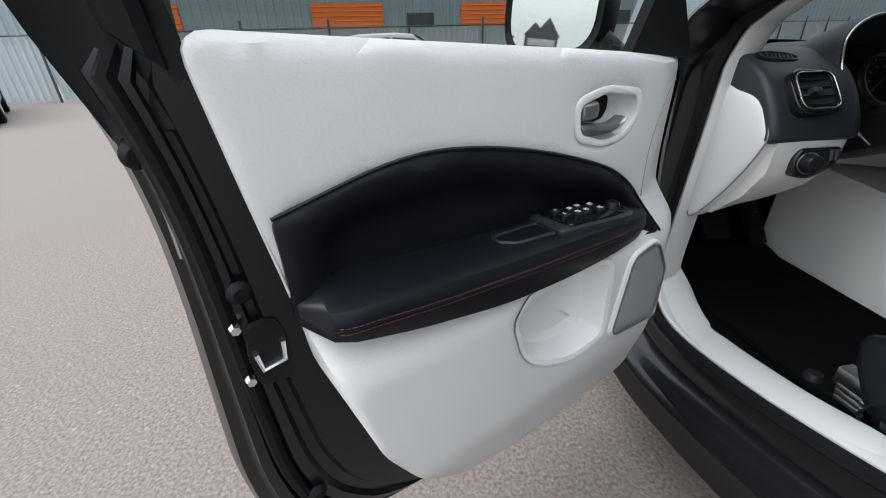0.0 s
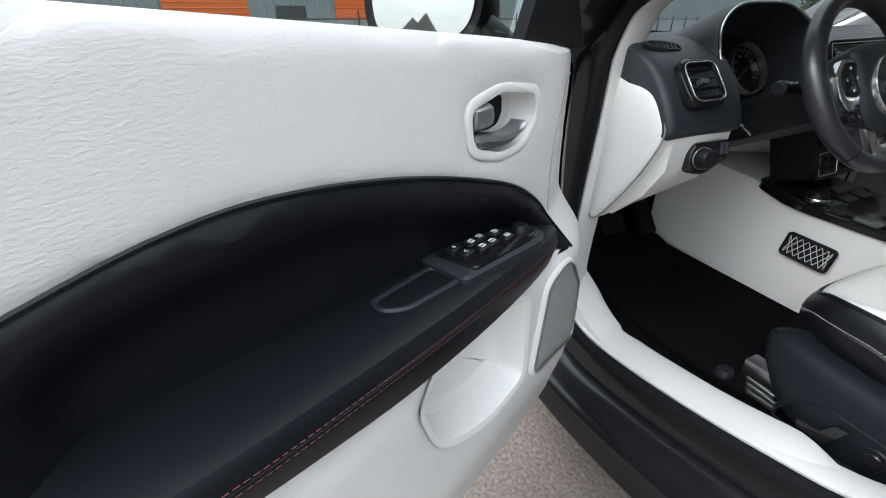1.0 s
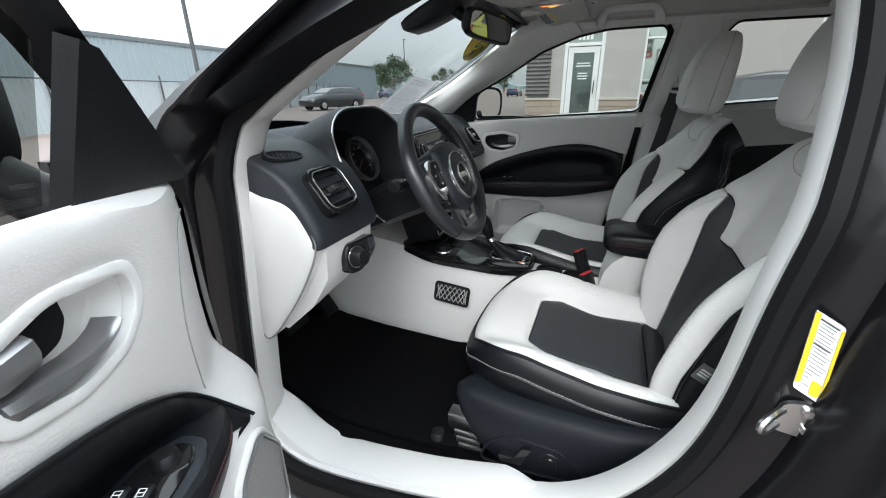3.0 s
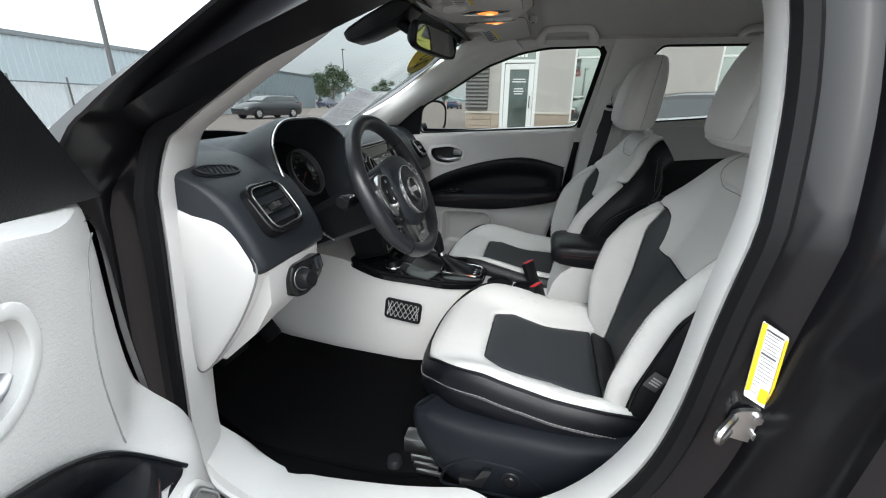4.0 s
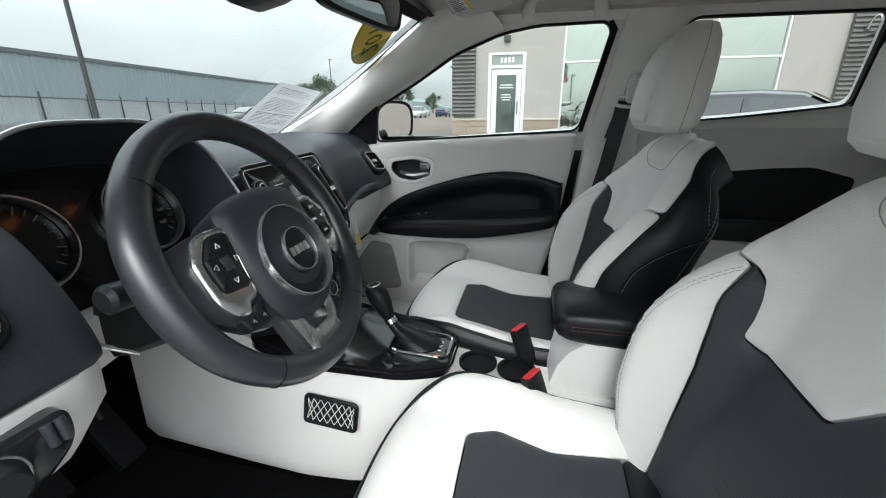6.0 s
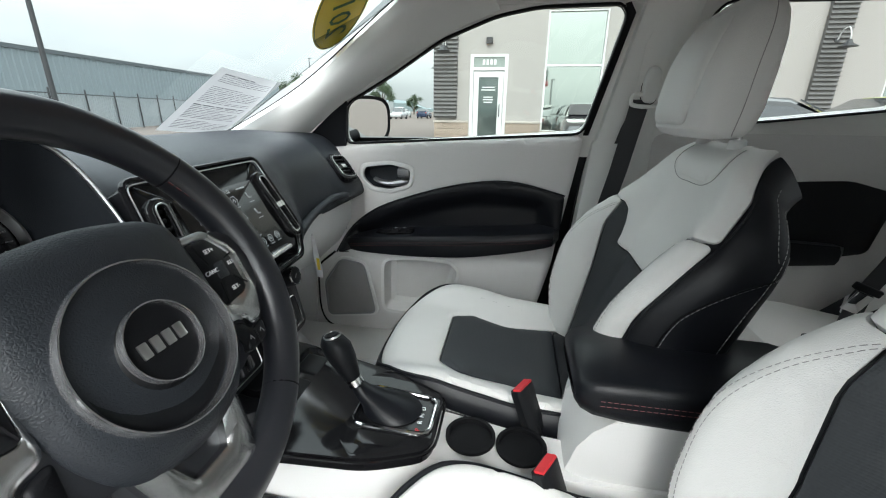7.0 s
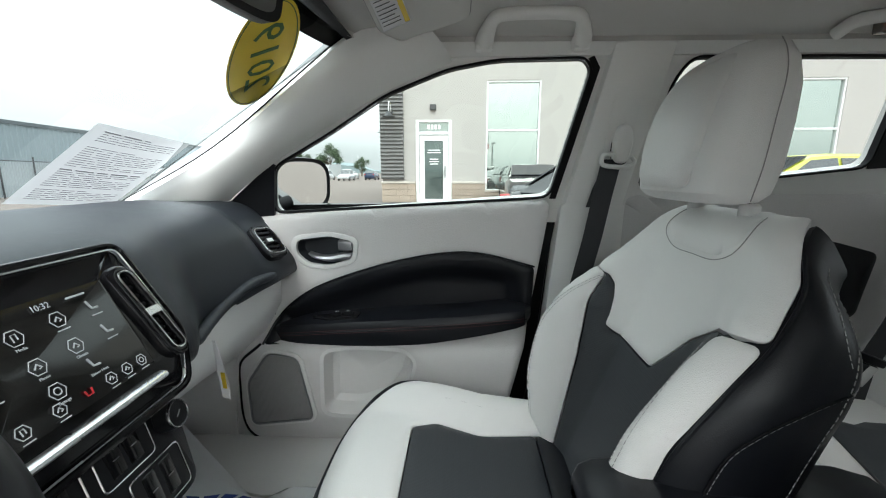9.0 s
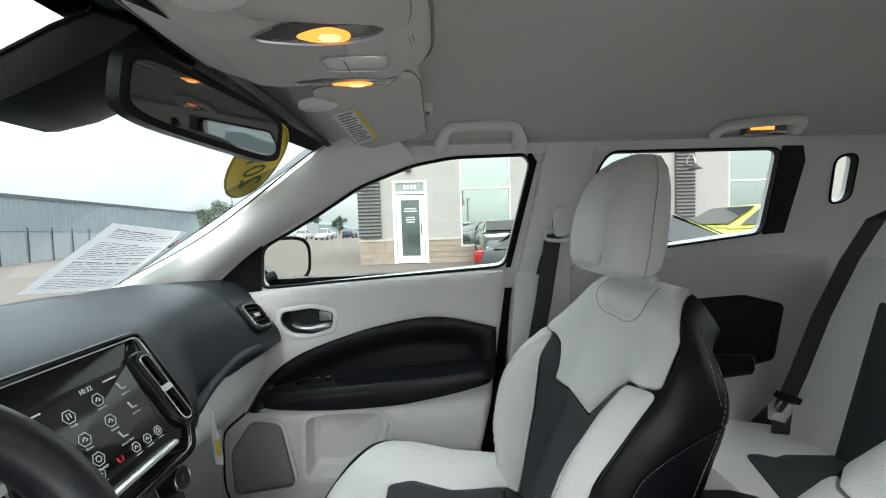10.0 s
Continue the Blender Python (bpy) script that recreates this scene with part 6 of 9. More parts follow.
def app_icon(cx, cy, r, kind, text=""):
    """An app symbol: a hexagon round a small mark, with its caption."""
    bm = bmesh.new()
    if kind != "plain":
        tube(bm, [sf(cx + r * math.cos(a), cy + r * math.sin(a), 0.0056) for a in np.linspace(0, math.tau, 7)[:6]], 0.0006, 4, True)
    k = r * 0.42
    if kind == "ring":
        tube(bm, [sf(cx + k * math.cos(a), cy + k * math.sin(a), 0.0056) for a in np.linspace(0, math.tau, 11)[:10]], 0.0007, 4, True)
    elif kind == "note":
        tube(bm, [sf(cx - k * 0.5, cy - k, 0.0056), sf(cx - k * 0.5, cy + k, 0.0056), sf(cx + k * 0.7, cy + k, 0.0056), sf(cx + k * 0.7, cy - k * 0.6, 0.0056)], 0.0007, 4)
    elif kind == "plain":
        tube(bm, [sf(cx - k * 1.4, cy + k * 1.6, 0.0056), sf(cx - k * 0.6, cy - k, 0.0056), sf(cx + k * 1.4, cy - k * 1.2, 0.0056)], 0.0013, 5)
    else:
        tube(bm, [sf(cx - k, cy - k * 0.4, 0.0056), sf(cx, cy + k * 0.8, 0.0056), sf(cx + k, cy - k * 0.4, 0.0056), sf(cx + k * 0.2, cy - k * 0.6, 0.0056)], 0.0008, 4)
    part("icon", bm, ICON, screen)
    if text:
        words(text, 0.0042, lambda x, y, d: sf(cx + x, cy - r - 0.0032 + y, 0.0055 + d), ICON, screen)
    else:
        part("print_bar", tube(bmesh.new(), [sf(cx - r * 0.8, cy - r - 0.003, 0.0056), sf(cx + r * 0.8, cy - r - 0.003, 0.0056)], 0.0007, 4), ICON, screen)


for cx, cy, kind, text in ((-0.066, 0.020, "mark", "Controls"), (-0.024, 0.022, "note", "Media"), (0.020, 0.024, "mark", ""), (0.062, 0.026, "plain", ""), (-0.066, -0.012, "mark", ""), (-0.022, -0.010, "mark", "Phone"), (0.020, -0.007, "mark", "Climate"), (0.062, -0.004, "plain", ""), (-0.020, -0.038, "ring", "Settings"), (0.026, -0.030, "plain", "Driver Heat")):
    app_icon(cx, cy, 0.0085, kind, text)
for cx, kind in ((-0.062, "note"), (-0.028, "mark"), (0.032, "mark"), (0.054, "mark"), (0.076, "ring")):
    app_icon(cx, -0.054, 0.0068, kind)
bm = tube(bmesh.new(), [sf(0.0, -0.051, 0.0056), sf(0.001, -0.057, 0.0056), sf(0.007, -0.057, 0.0056), sf(0.008, -0.051, 0.0056)], 0.0010, 4)
part("icon", bm, RED, screen)
for sg, cx in ((-1, -0.131), (1, 0.126)):
    fr = (lambda cx, sg: lambda a, b, d=0.0: sf(cx + a - b * 0.16 * sg, b - 0.008, d + 0.007))(cx, sg)
    vent(cs, fr, 0.0085, 0.056, 9, 0.0, True)
# climate controls below
cfm = frame_at((-0.312, 0.004, 0.80), (-0.03, 1, 0), (-0.25, 0, 0.95))
part("control_panel", patch(bmesh.new(), rounded([(-0.135, -0.07), (0.135, -0.07), (0.15, 0.085), (-0.15, 0.085)], 0.02), lambda a, b: cfm(a, b), 0.04, 0.10, 0.005, 0.01), HARD_BLACK, cs, "black climate control panel")
for cx, cy in ((-0.115, 0.04), (0.0, -0.032), (0.115, 0.04)):
    k = part("knob", cyl(bmesh.new(), cfm(cx, cy, 0.003), cfm(cx, cy, 0.026), 0.021, 0.019, 28, 0.003), HARD_BLACK, cs, "black rotary knob")
    part("knob_ring", ring_band(bmesh.new(), cfm(cx, cy, 0.024), cfm(0, 0, 1) - cfm(0, 0, 0), 0.0165, 0.0185, 0.003, 32), SATIN_SILVER, k)
    part("knob_mark", tube(bmesh.new(), [cfm(cx - 0.004, cy - 0.003, 0.0262), cfm(cx + 0.004, cy + 0.003, 0.0262)], 0.001, 4), DIAL_PRINT, k)
for sg in (-1, 1):
    for a0, a1, b0, b1 in ((0.008, 0.085, 0.012, 0.066), (0.034, 0.118, -0.058, 0.002)):
        loop = rounded([(sg * a0, b0), (sg * a1, b0), (sg * a1, b1), (sg * a0, b1)], 0.008)
        part("button_outline", tube(bmesh.new(), [cfm(p[0], p[1], 0.0055) for p in loop], 0.0011, 5, True), SATIN_SILVER, cs, "fine silver button outline")
        for f in (0.33, 0.67):
            x = sg * (a0 + (a1 - a0) * f)
            part("button", patch(bmesh.new(), rounded([(x - 0.011, b0 + 0.006), (x + 0.011, b0 + 0.006), (x + 0.011, b1 - 0.006), (x - 0.011, b1 - 0.006)], 0.003), lambda a, b: cfm(a, b, 0.0045), 0.03, 0.004, 0.0015, 0.003), GLOSS_BLACK, cs)
            part("button_mark", tube(bmesh.new(), [cfm(x - 0.004, (b0 + b1) / 2, 0.0068), cfm(x + 0.004, (b0 + b1) / 2, 0.0068)], 0.0008, 4), DIAL_PRINT, cs)

# light switch on the lower panel
ls = thing("light_switch", "black rotary headlamp switch on the lower panel", "switch")
lf0 = frame_at((-0.272, -0.612, 0.868), (0.22, 1, 0.05), (-0.15, 0, 0.98))
lf = lambda a, b, d=0.0: lf0(a * 0.72, b * 0.80, d)
part("switch_plate", patch(bmesh.new(), rounded([(-0.05, -0.038), (0.0, -0.045), (0.035, -0.03), (0.075, -0.005), (0.08, 0.04), (0.03, 0.038), (-0.03, 0.04), (-0.052, 0.01)], 0.018), lambda a, b: lf(a, b), 0.04, 0.02, 0.003, 0.008), GLOSS_BLACK, ls)
k = part("knob", cyl(bmesh.new(), lf(-0.008, -0.002, 0.002), lf(-0.008, -0.002, 0.026), 0.021, 0.018, 28, 0.003), HARD_BLACK, ls)
part("knob_ring", ring_band(bmesh.new(), lf(-0.008, -0.002, 0.0), lf(0, 0, 1) - lf(0, 0, 0), 0.021, 0.024, 0.004, 32), SATIN_SILVER, ls)
for kx in (0.052, 0.066):
    part("thumb_wheel", cyl(bmesh.new(), lf(kx, 0.002, 0.002), lf(kx, 0.032, 0.002), 0.005, None, 10, 0.001), SOFT_BLACK, ls)

# ---- steering wheel ----
wheel = thing("steering_wheel", "black leather steering wheel with satin silver spoke trim", "steering wheel")
HUB = Vector((-0.153, -0.358, 1.012))
wf0 = frame_at(HUB, (0, 1, 0), (-math.sin(radians(27)), 0, math.cos(radians(27))))
wf = lambda a, b, d=0.0: wf0(a, b, d)
R = 0.163
ringpts = [wf(R * math.cos(a), R * math.sin(a) * (1.0 if math.sin(a) > 0 else 0.985), -0.012) for a in np.linspace(0, math.tau, 97)[:96]]
rad = [0.0172 + 0.0015 * max(0, math.cos(2 * a)) for a in np.linspace(0, math.tau, 97)[:96]]
part("rim", tube(bmesh.new(), ringpts, rad, 20, True), RIM_LEATHER, wheel, "black leather rim")
for a0, a1 in ((-35, 40), (140, 215)):
    for off in (-1, 1):
        pts = [wf((R - 0.0158) * math.cos(a), (R - 0.0158) * math.sin(a) * 0.99, -0.010 + off * 0.004) for a in [radians(x) for x in np.linspace(a0, a1, 60)]]
        part("rim_stitching", stitches(bmesh.new(), pts, 0.0009, 0.005, 0.003), RED_STITCH, wheel, "dull red stitching")
for a in (40, 140, -52, 232):
    bm = tube(bmesh.new(), [wf((R + 0.0173 * math.cos(b)) * math.cos(radians(a)), (R + 0.0173 * math.cos(b)) * math.sin(radians(a)) * 0.99, -0.012 + 0.0173 * math.sin(b)) for b in np.linspace(0, math.tau, 17)[:16]], 0.0008, 4, True)
    part("rim_joint", bm, RUBBER, wheel)
pad = spline([(-0.076, 0.036), (-0.066, 0.060), (-0.02, 0.069), (0.02, 0.069), (0.066, 0.060), (0.076, 0.036), (0.075, -0.03), (0.066, -0.068), (0.045, -0.094), (0.0, -0.105), (-0.045, -0.094), (-0.066, -0.068), (-0.075, -0.03)], 6, True)
part("airbag_cover", patch(bmesh.new(), pad, lambda a, b: wf(a, b, 0.012 - 1.2 * (a * a + b * b)), 0.012, 0.05, 0.012, 0.02), SOFT_BLACK, wheel, "grained black airbag cover")
nrm = wf(0, 0, 1) - wf(0, 0, 0)
part("hub_ring", ring_band(bmesh.new(), wf(0, -0.022, 0.016), nrm, 0.0584, 0.0606, 0.010, 64), RING_SILVER, wheel, "chrome ring")
part("hub_step", ring_band(bmesh.new(), wf(0, -0.022, 0.010), nrm, 0.040, 0.0575, 0.009, 64), HARD_BLACK, wheel)
part("hub_disc", cyl(bmesh.new(), wf(0, -0.022, 0.010), wf(0, -0.022, 0.024), 0.035, 0.032, 40, 0.003), HARD_BLACK, wheel)
part("badge_ring", ring_band(bmesh.new(), wf(0, -0.022, 0.020), nrm, 0.0272, 0.0291, 0.009, 48), RING_SILVER, wheel)
bm = bmesh.new()
for k in range(4):
    box(bm, (-0.018 + k * 0.0098, -0.011, 0.0), (-0.011 + k * 0.0098, 0.0, 0.002), 0.0008)
for v in bm.verts:
    v.co = wf(v.co.x, v.co.y - 0.016, 0.024 + v.co.z)
part("badge", bm, SATIN_SILVER, wheel, "plain silver badge")
for sg in (-1, 1):
    arm_bm = loft(bmesh.new(), [[wf(sg * a, b0 + (b1 - b0) * f, d + h) for f, h in ((0.0, -0.016), (0.0, -0.002), (0.12, 0.006), (0.5, 0.009), (0.88, 0.006), (1.0, -0.002), (1.0, -0.016))] for a, b0, b1, d in ((0.045, -0.088, 0.045, -0.004), (0.075, -0.084, 0.046, -0.006), (0.10, -0.074, 0.043, -0.008), (0.125, -0.050, 0.038, -0.010), (0.145, -0.032, 0.036, -0.012), (0.160, -0.028, 0.038, -0.014))])
    part("spoke", arm_bm, RIM_LEATHER, wheel, "black leather spoke")
    dz = lambda a, k: k + (abs(a) - 0.07) * -0.06
    o2 = rounded([(sg * 0.074, 0.033), (sg * 0.100, 0.033), (sg * 0.117, 0.012), (sg * 0.115, -0.024), (sg * 0.080, -0.029)][::sg], 0.006)
    trim2 = rounded([(sg * 0.070, 0.040), (sg * 0.105, 0.041), (sg * 0.129, 0.016), (sg * 0.128, -0.030), (sg * 0.114, -0.054), (sg * 0.097, -0.057), (sg * 0.093, -0.046), (sg * 0.076, -0.043)][::sg], 0.008)
    part("spoke_trim", patch(bmesh.new(), trim2, lambda a, b: wf(a, b, dz(a, 0.006)), 0.012, 0.010, 0.003, 0.006, [o2]), SATIN_SILVER, wheel, "satin silver switch surround")
    pad_ = part("switch_pad", patch(bmesh.new(), o2, lambda a, b: wf(a, b, dz(a, 0.008)), 0.02, 0.008, 0.003, 0.006), HARD_BLACK, wheel, "black thumb switch pad")
    for p0, p1 in (((0.084, 0.010), (0.078, 0.030)), ((0.106, 0.010), (0.116, 0.012)), ((0.104, -0.008), (0.115, -0.020)), ((0.086, -0.008), (0.082, -0.026))):
        part("switch_gap", tube(bmesh.new(), [wf(sg * p0[0], p0[1], dz(p0[0], 0.0112)), wf(sg * p1[0], p1[1], dz(p1[0], 0.0112))], 0.0008, 4), RUBBER, pad_)
    if sg > 0:
        for txt, dx, dy in (("SET+", 0.093, 0.021), ("RES", 0.110, 0.004), ("SET-", 0.099, -0.018), ("CANC", 0.083, 0.003)):
            words(txt, 0.0055, (lambda dx, dy: lambda x, y, d: wf(dx + x, dy + y, dz(dx, 0.0114) + d))(dx, dy), PAPER, pad_)
    else:
        for dx, dy, u, v in ((0.096, 0.022, 0, 1), (0.097, -0.018, 0, -1), (0.082, 0.003, 1, 0), (0.111, 0.002, -1, 0)):
            c0 = (-dx, dy)
            tri3 = [(c0[0] + u * 0.003, c0[1] + v * 0.003), (c0[0] - u * 0.002 + v * 0.003, c0[1] - v * 0.002 - u * 0.003), (c0[0] - u * 0.002 - v * 0.003, c0[1] - v * 0.002 + u * 0.003)]
            part("switch_arrow", tube(bmesh.new(), [wf(a, b, dz(a, 0.0114)) for a, b in tri3], 0.0005, 4, True), PAPER, pad_)
    hub_key = rounded([(sg * 0.089, 0.010), (sg * 0.103, 0.010), (sg * 0.102, -0.007), (sg * 0.088, -0.006)][::sg], 0.003)
    part("centre_key", patch(bmesh.new(), hub_key, lambda a, b: wf(a, b, dz(a, 0.010)), 0.01, 0.005, 0.0015, 0.002), SOFT_BLACK, pad_)
    o3 = rounded([(sg * 0.074, -0.046), (sg * 0.090, -0.049), (sg * 0.095, -0.060), (sg * 0.114, -0.057), (sg * 0.109, -0.074), (sg * 0.080, -0.077)][::sg], 0.005)
    low = part("lower_switch", patch(bmesh.new(), o3, lambda a, b: wf(a, b, dz(a, 0.003)), 0.012, 0.010, 0.003, 0.005), HARD_BLACK, wheel, "black lower thumb switch")
    part("switch_gap", tube(bmesh.new(), [wf(sg * 0.095, -0.061, dz(0.095, 0.0063)), wf(sg * 0.094, -0.076, dz(0.095, 0.0063))], 0.0008, 4), RUBBER, low)
    for k in (0.086, 0.102):
        part("switch_mark", tube(bmesh.new(), [wf(sg * k - 0.002, -0.066, dz(k, 0.0066)), wf(sg * k, -0.063, dz(k, 0.0066)), wf(sg * k + 0.002, -0.068, dz(k, 0.0066))], 0.0005, 4), DIAL_PRINT, low)
leg_hole = rounded([(-0.030, -0.090), (0.030, -0.090), (0.017, -0.122), (-0.017, -0.122)], 0.004)
part("lower_spoke", patch(bmesh.new(), rounded([(-0.052, -0.078), (0.052, -0.078), (0.036, -0.150), (-0.036, -0.150)], 0.010), lambda a, b: wf(a, b, -0.006 + 0.05 * (b + 0.15)), 0.015, 0.012, 0.004, 0.006, [leg_hole]), SATIN_SILVER, wheel, "satin silver lower spoke")
part("lower_spoke_core", patch(bmesh.new(), rounded([(-0.06, -0.07), (0.06, -0.07), (0.046, -0.158), (-0.046, -0.158)], 0.01), lambda a, b: wf(a, b, -0.014 + 0.05 * (b + 0.15)), 0.02, 0.012), RIM_LEATHER, wheel)
col = thing("steering_column", "black steering column shroud with stalks", "steering column")
bm = loft(bmesh.new(), [[HUB + (wf(a, b, d) - wf(0, 0, 0)) for a, b in ((-w, -h), (-w, h * 0.6), (-w * 0.6, h), (w * 0.6, h), (w, h * 0.6), (w, -h), (w * 0.5, -h * 1.3), (-w * 0.5, -h * 1.3))] for d, w, h in ((-0.04, 0.055, 0.05), (-0.1, 0.06, 0.05), (-0.2, 0.055, 0.045), (-0.3, 0.05, 0.04))])
part("shroud", bm, HARD_BLACK, col)
for sg in (-1, 1):
    bm = tube(bmesh.new(), [wf(sg * 0.05, 0.005, -0.075), wf(sg * 0.1, 0.015, -0.072), wf(sg * 0.125, 0.018, -0.07), wf(sg * 0.165, 0.022, -0.068), wf(sg * 0.17, 0.022, -0.068)], [0.007, 0.009, 0.014, 0.015, 0.011], 14)
    part("stalk", bm, HARD_BLACK, col, "black column stalk")
    bm = bmesh.new()
    for k in (0.135, 0.15):
        tube(bm, [wf(sg * k - 0.003, 0.024, -0.0535), wf(sg * k + 0.004, 0.026, -0.0535)], 0.001, 4)
    part("stalk_mark", bm, PAPER, col)

# ---- centre console ----
con = thing("centre_console", "pale grey centre console with gloss black shifter plate", "centre console")
rings = []
for x, zt, w in ((-0.75, 0.74, 0.13), (-0.45, 0.70, 0.135), (-0.33, 0.665, 0.135), (-0.2, 0.645, 0.128), (-0.08, 0.632, 0.105), (0.0, 0.62, 0.078), (0.15, 0.605, 0.066), (0.25, 0.60, 0.062), (0.62, 0.60, 0.062)):
    rings.append([Vector((x, y, z)) for y, z in ((-w - 0.015, 0.36), (-w, zt - 0.03), (-w + 0.02, zt), (w - 0.02, zt), (w, zt - 0.03), (w + 0.015, 0.36))])
part("console_body", loft(bmesh.new(), rings), WHITE_PLASTIC, con, "pale grey console body")
zc = lambda x: mix(x, (-0.45, 0.70), (-0.33, 0.667), (-0.2, 0.647), (0.0, 0.632), (0.15, 0.617), (0.3, 0.60)) + 0.004
plate = rounded([(-0.42, -0.128), (-0.30, -0.142), (-0.08, -0.108), (0.01, -0.066), (0.01, 0.066), (-0.08, 0.108), (-0.3, 0.142), (-0.42, 0.128)], 0.03)
part("shifter_plate", patch(bmesh.new(), plate, lambda x, y: (x, y, zc(x) + 0.012), 0.04, 0.025, 0.004, 0.01), GLOSS_BLACK, con, "gloss black plate")
part("plate_trim", tube(bmesh.new(), [(p[0], p[1], zc(p[0]) + 0.006) for p in grow(plate, 0.003)], 0.0025, 6, True), GLOSS_BLACK, con)
sh = rounded([(-0.13, -0.05), (0.0, -0.045), (0.0, 0.045), (-0.13, 0.05)], 0.02)
part("shifter_frame", tube(bmesh.new(), [(p[0], p[1], zc(p[0]) + 0.018) for p in sh], 0.004, 8, True), CHROME, con, "chrome shifter frame")
shift = thing("gear_selector", "black gear selector with leather boot", "gear selector")
part("boot", loft(bmesh.new(), [[Vector((cx + r * math.cos(a) * sx, cy + r * math.sin(a), zc(-0.09) + z)) for a in np.linspace(0, math.tau, 21)[:20]] for z, r, cx, cy, sx in ((0.014, 0.045, -0.075, 0.005, 1.2), (0.022, 0.042, -0.08, 0.005, 1.1), (0.035, 0.028, -0.10, 0.003, 1.2), (0.05, 0.017, -0.125, 0.0, 1.1), (0.062, 0.013, -0.135, 0.0, 1.0))]), BLACK_LEATHER, shift, "folded leather boot")
part("collar", cyl(bmesh.new(), (-0.137, 0.0, zc(-0.1) + 0.06), (-0.143, 0.0, zc(-0.1) + 0.072), 0.014, 0.013, 18), CHROME, shift)
part("gear_knob", loft(bmesh.new(), [[Vector((cx + rx * math.cos(a), ry * math.sin(a), zc(-0.1) + z)) for a in np.linspace(0, math.tau, 21)[:20]] for z, cx, rx, ry in ((0.07, -0.143, 0.013, 0.013), (0.09, -0.152, 0.02, 0.018), (0.115, -0.163, 0.026, 0.023), (0.135, -0.17, 0.026, 0.023), (0.147, -0.174, 0.019, 0.017), (0.151, -0.175, 0.008, 0.008))]), HARD_BLACK, shift, "gloss black gear knob")
part("knob_cap", cyl(bmesh.new(), (-0.1735, 0.0, zc(-0.1) + 0.145), (-0.1755, 0.0, zc(-0.1) + 0.1535), 0.015, 0.011, 18, 0.002), HARD_BLACK, shift)
part("cap_ring", ring_band(bmesh.new(), (-0.1745, 0.0, zc(-0.1) + 0.1495), (-0.23, 0, 0.97), 0.0135, 0.0152, 0.003, 28, up=(0, 1, 0)), SATIN_SILVER, shift, "thin silver inlay")
pf = lambda x, y, d=0.0: Vector((-0.035 - y * 0.4, -0.02, zc(-0.03) + 0.018)) + Vector((0, x, d))
for k, ch in enumerate("PRND"):
    words(ch, 0.012, (lambda k: lambda x, y, d: Vector((-0.02 - y, -0.036 + k * 0.017 + x, zc(-0.02) + 0.0175 + d)))(k), PAPER if k else RED, con)
for cx in (-0.33, -0.26):
    for cy in (-0.075, 0.0, 0.075):
        bm = patch(bmesh.new(), rounded([(cx - 0.022, cy - 0.03), (cx + 0.022, cy - 0.03), (cx + 0.022, cy + 0.03), (cx - 0.022, cy + 0.03)], 0.006), lambda x, y: (x, y, zc(x) + 0.016), 0.05, 0.006, 0.003, 0.005)
        part("console_button", bm, HARD_BLACK, con)
part("terrain_dial", cyl(bmesh.new(), (-0.285, -0.085, zc(-0.28) + 0.014), (-0.285, -0.085, zc(-0.28) + 0.04), 0.026, 0.023, 28, 0.003), HARD_BLACK, con, "round terrain dial")
part("dial_ring", ring_band(bmesh.new(), (-0.285, -0.085, zc(-0.28) + 0.016), (0, 0, 1), 0.026, 0.030, 0.006, 36, up=(1, 0, 0)), CHROME, con)
for cx, cy in ((0.065, 0.0), (0.152, 0.0)):
    bm = bmesh.new()
    vs = [[bm.verts.new(Vector((cx + r * math.cos(a), cy + r * math.sin(a), zc(cx) - 0.008 + z))) for a in np.linspace(0, math.tau, 33)[:32]] for r, z in ((0.043, 0.0), (0.043, 0.006), (0.037, 0.006), (0.036, -0.001), (0.034, -0.0005))]
    for r, q in zip(vs, vs[1:]):
        for i in range(32):
            bm.faces.new((r[i], r[(i + 1) % 32], q[(i + 1) % 32], q[i]))
    bm.faces.new(vs[-1])
    part("cup_holder", bm, RUBBER, con, "black cup holder")
arm = thing("console_armrest", "black leather console armrest with red stitching", "armrest")
def pad_section(x, zt, zb, w):
    return [Vector((x, 0.052 + y * w, z)) for y, z in ((-1, (zt + zb) / 2), (-0.985, zt - 0.016), (-0.94, zt - 0.006), (-0.84, zt), (0, zt + 0.004), (0.84, zt), (0.94, zt - 0.006), (0.985, zt - 0.016), (1, (zt + zb) / 2), (0.97, zb + 0.014), (0.85, zb), (0, zb - 0.004), (-0.85, zb), (-0.97, zb + 0.014))]


bm = loft(bmesh.new(), [pad_section(*r) for r in ((0.220, 0.762, 0.748, 0.066), (0.223, 0.772, 0.738, 0.080), (0.232, 0.780, 0.729, 0.090), (0.25, 0.785, 0.722, 0.095), (0.30, 0.787, 0.716, 0.098), (0.42, 0.787, 0.712, 0.099), (0.56, 0.783, 0.712, 0.098), (0.60, 0.774, 0.718, 0.092))])
part("armrest_pad", bm, BLACK_LEATHER, arm)
for dz in (0.026, 0.034):
    part("stitching", stitches(bmesh.new(), [Vector((x, -0.0475, 0.787 - dz)) for x in np.linspace(0.255, 0.58, 60)], 0.0007), RED_STITCH, arm)
    part("stitching", stitches(bmesh.new(), [Vector((0.2225 + 0.012 * abs((y - 0.052) / 0.09) ** 4, y, 0.784 - dz)) for y in np.linspace(-0.03, 0.135, 36)], 0.0007), RED_STITCH, arm)
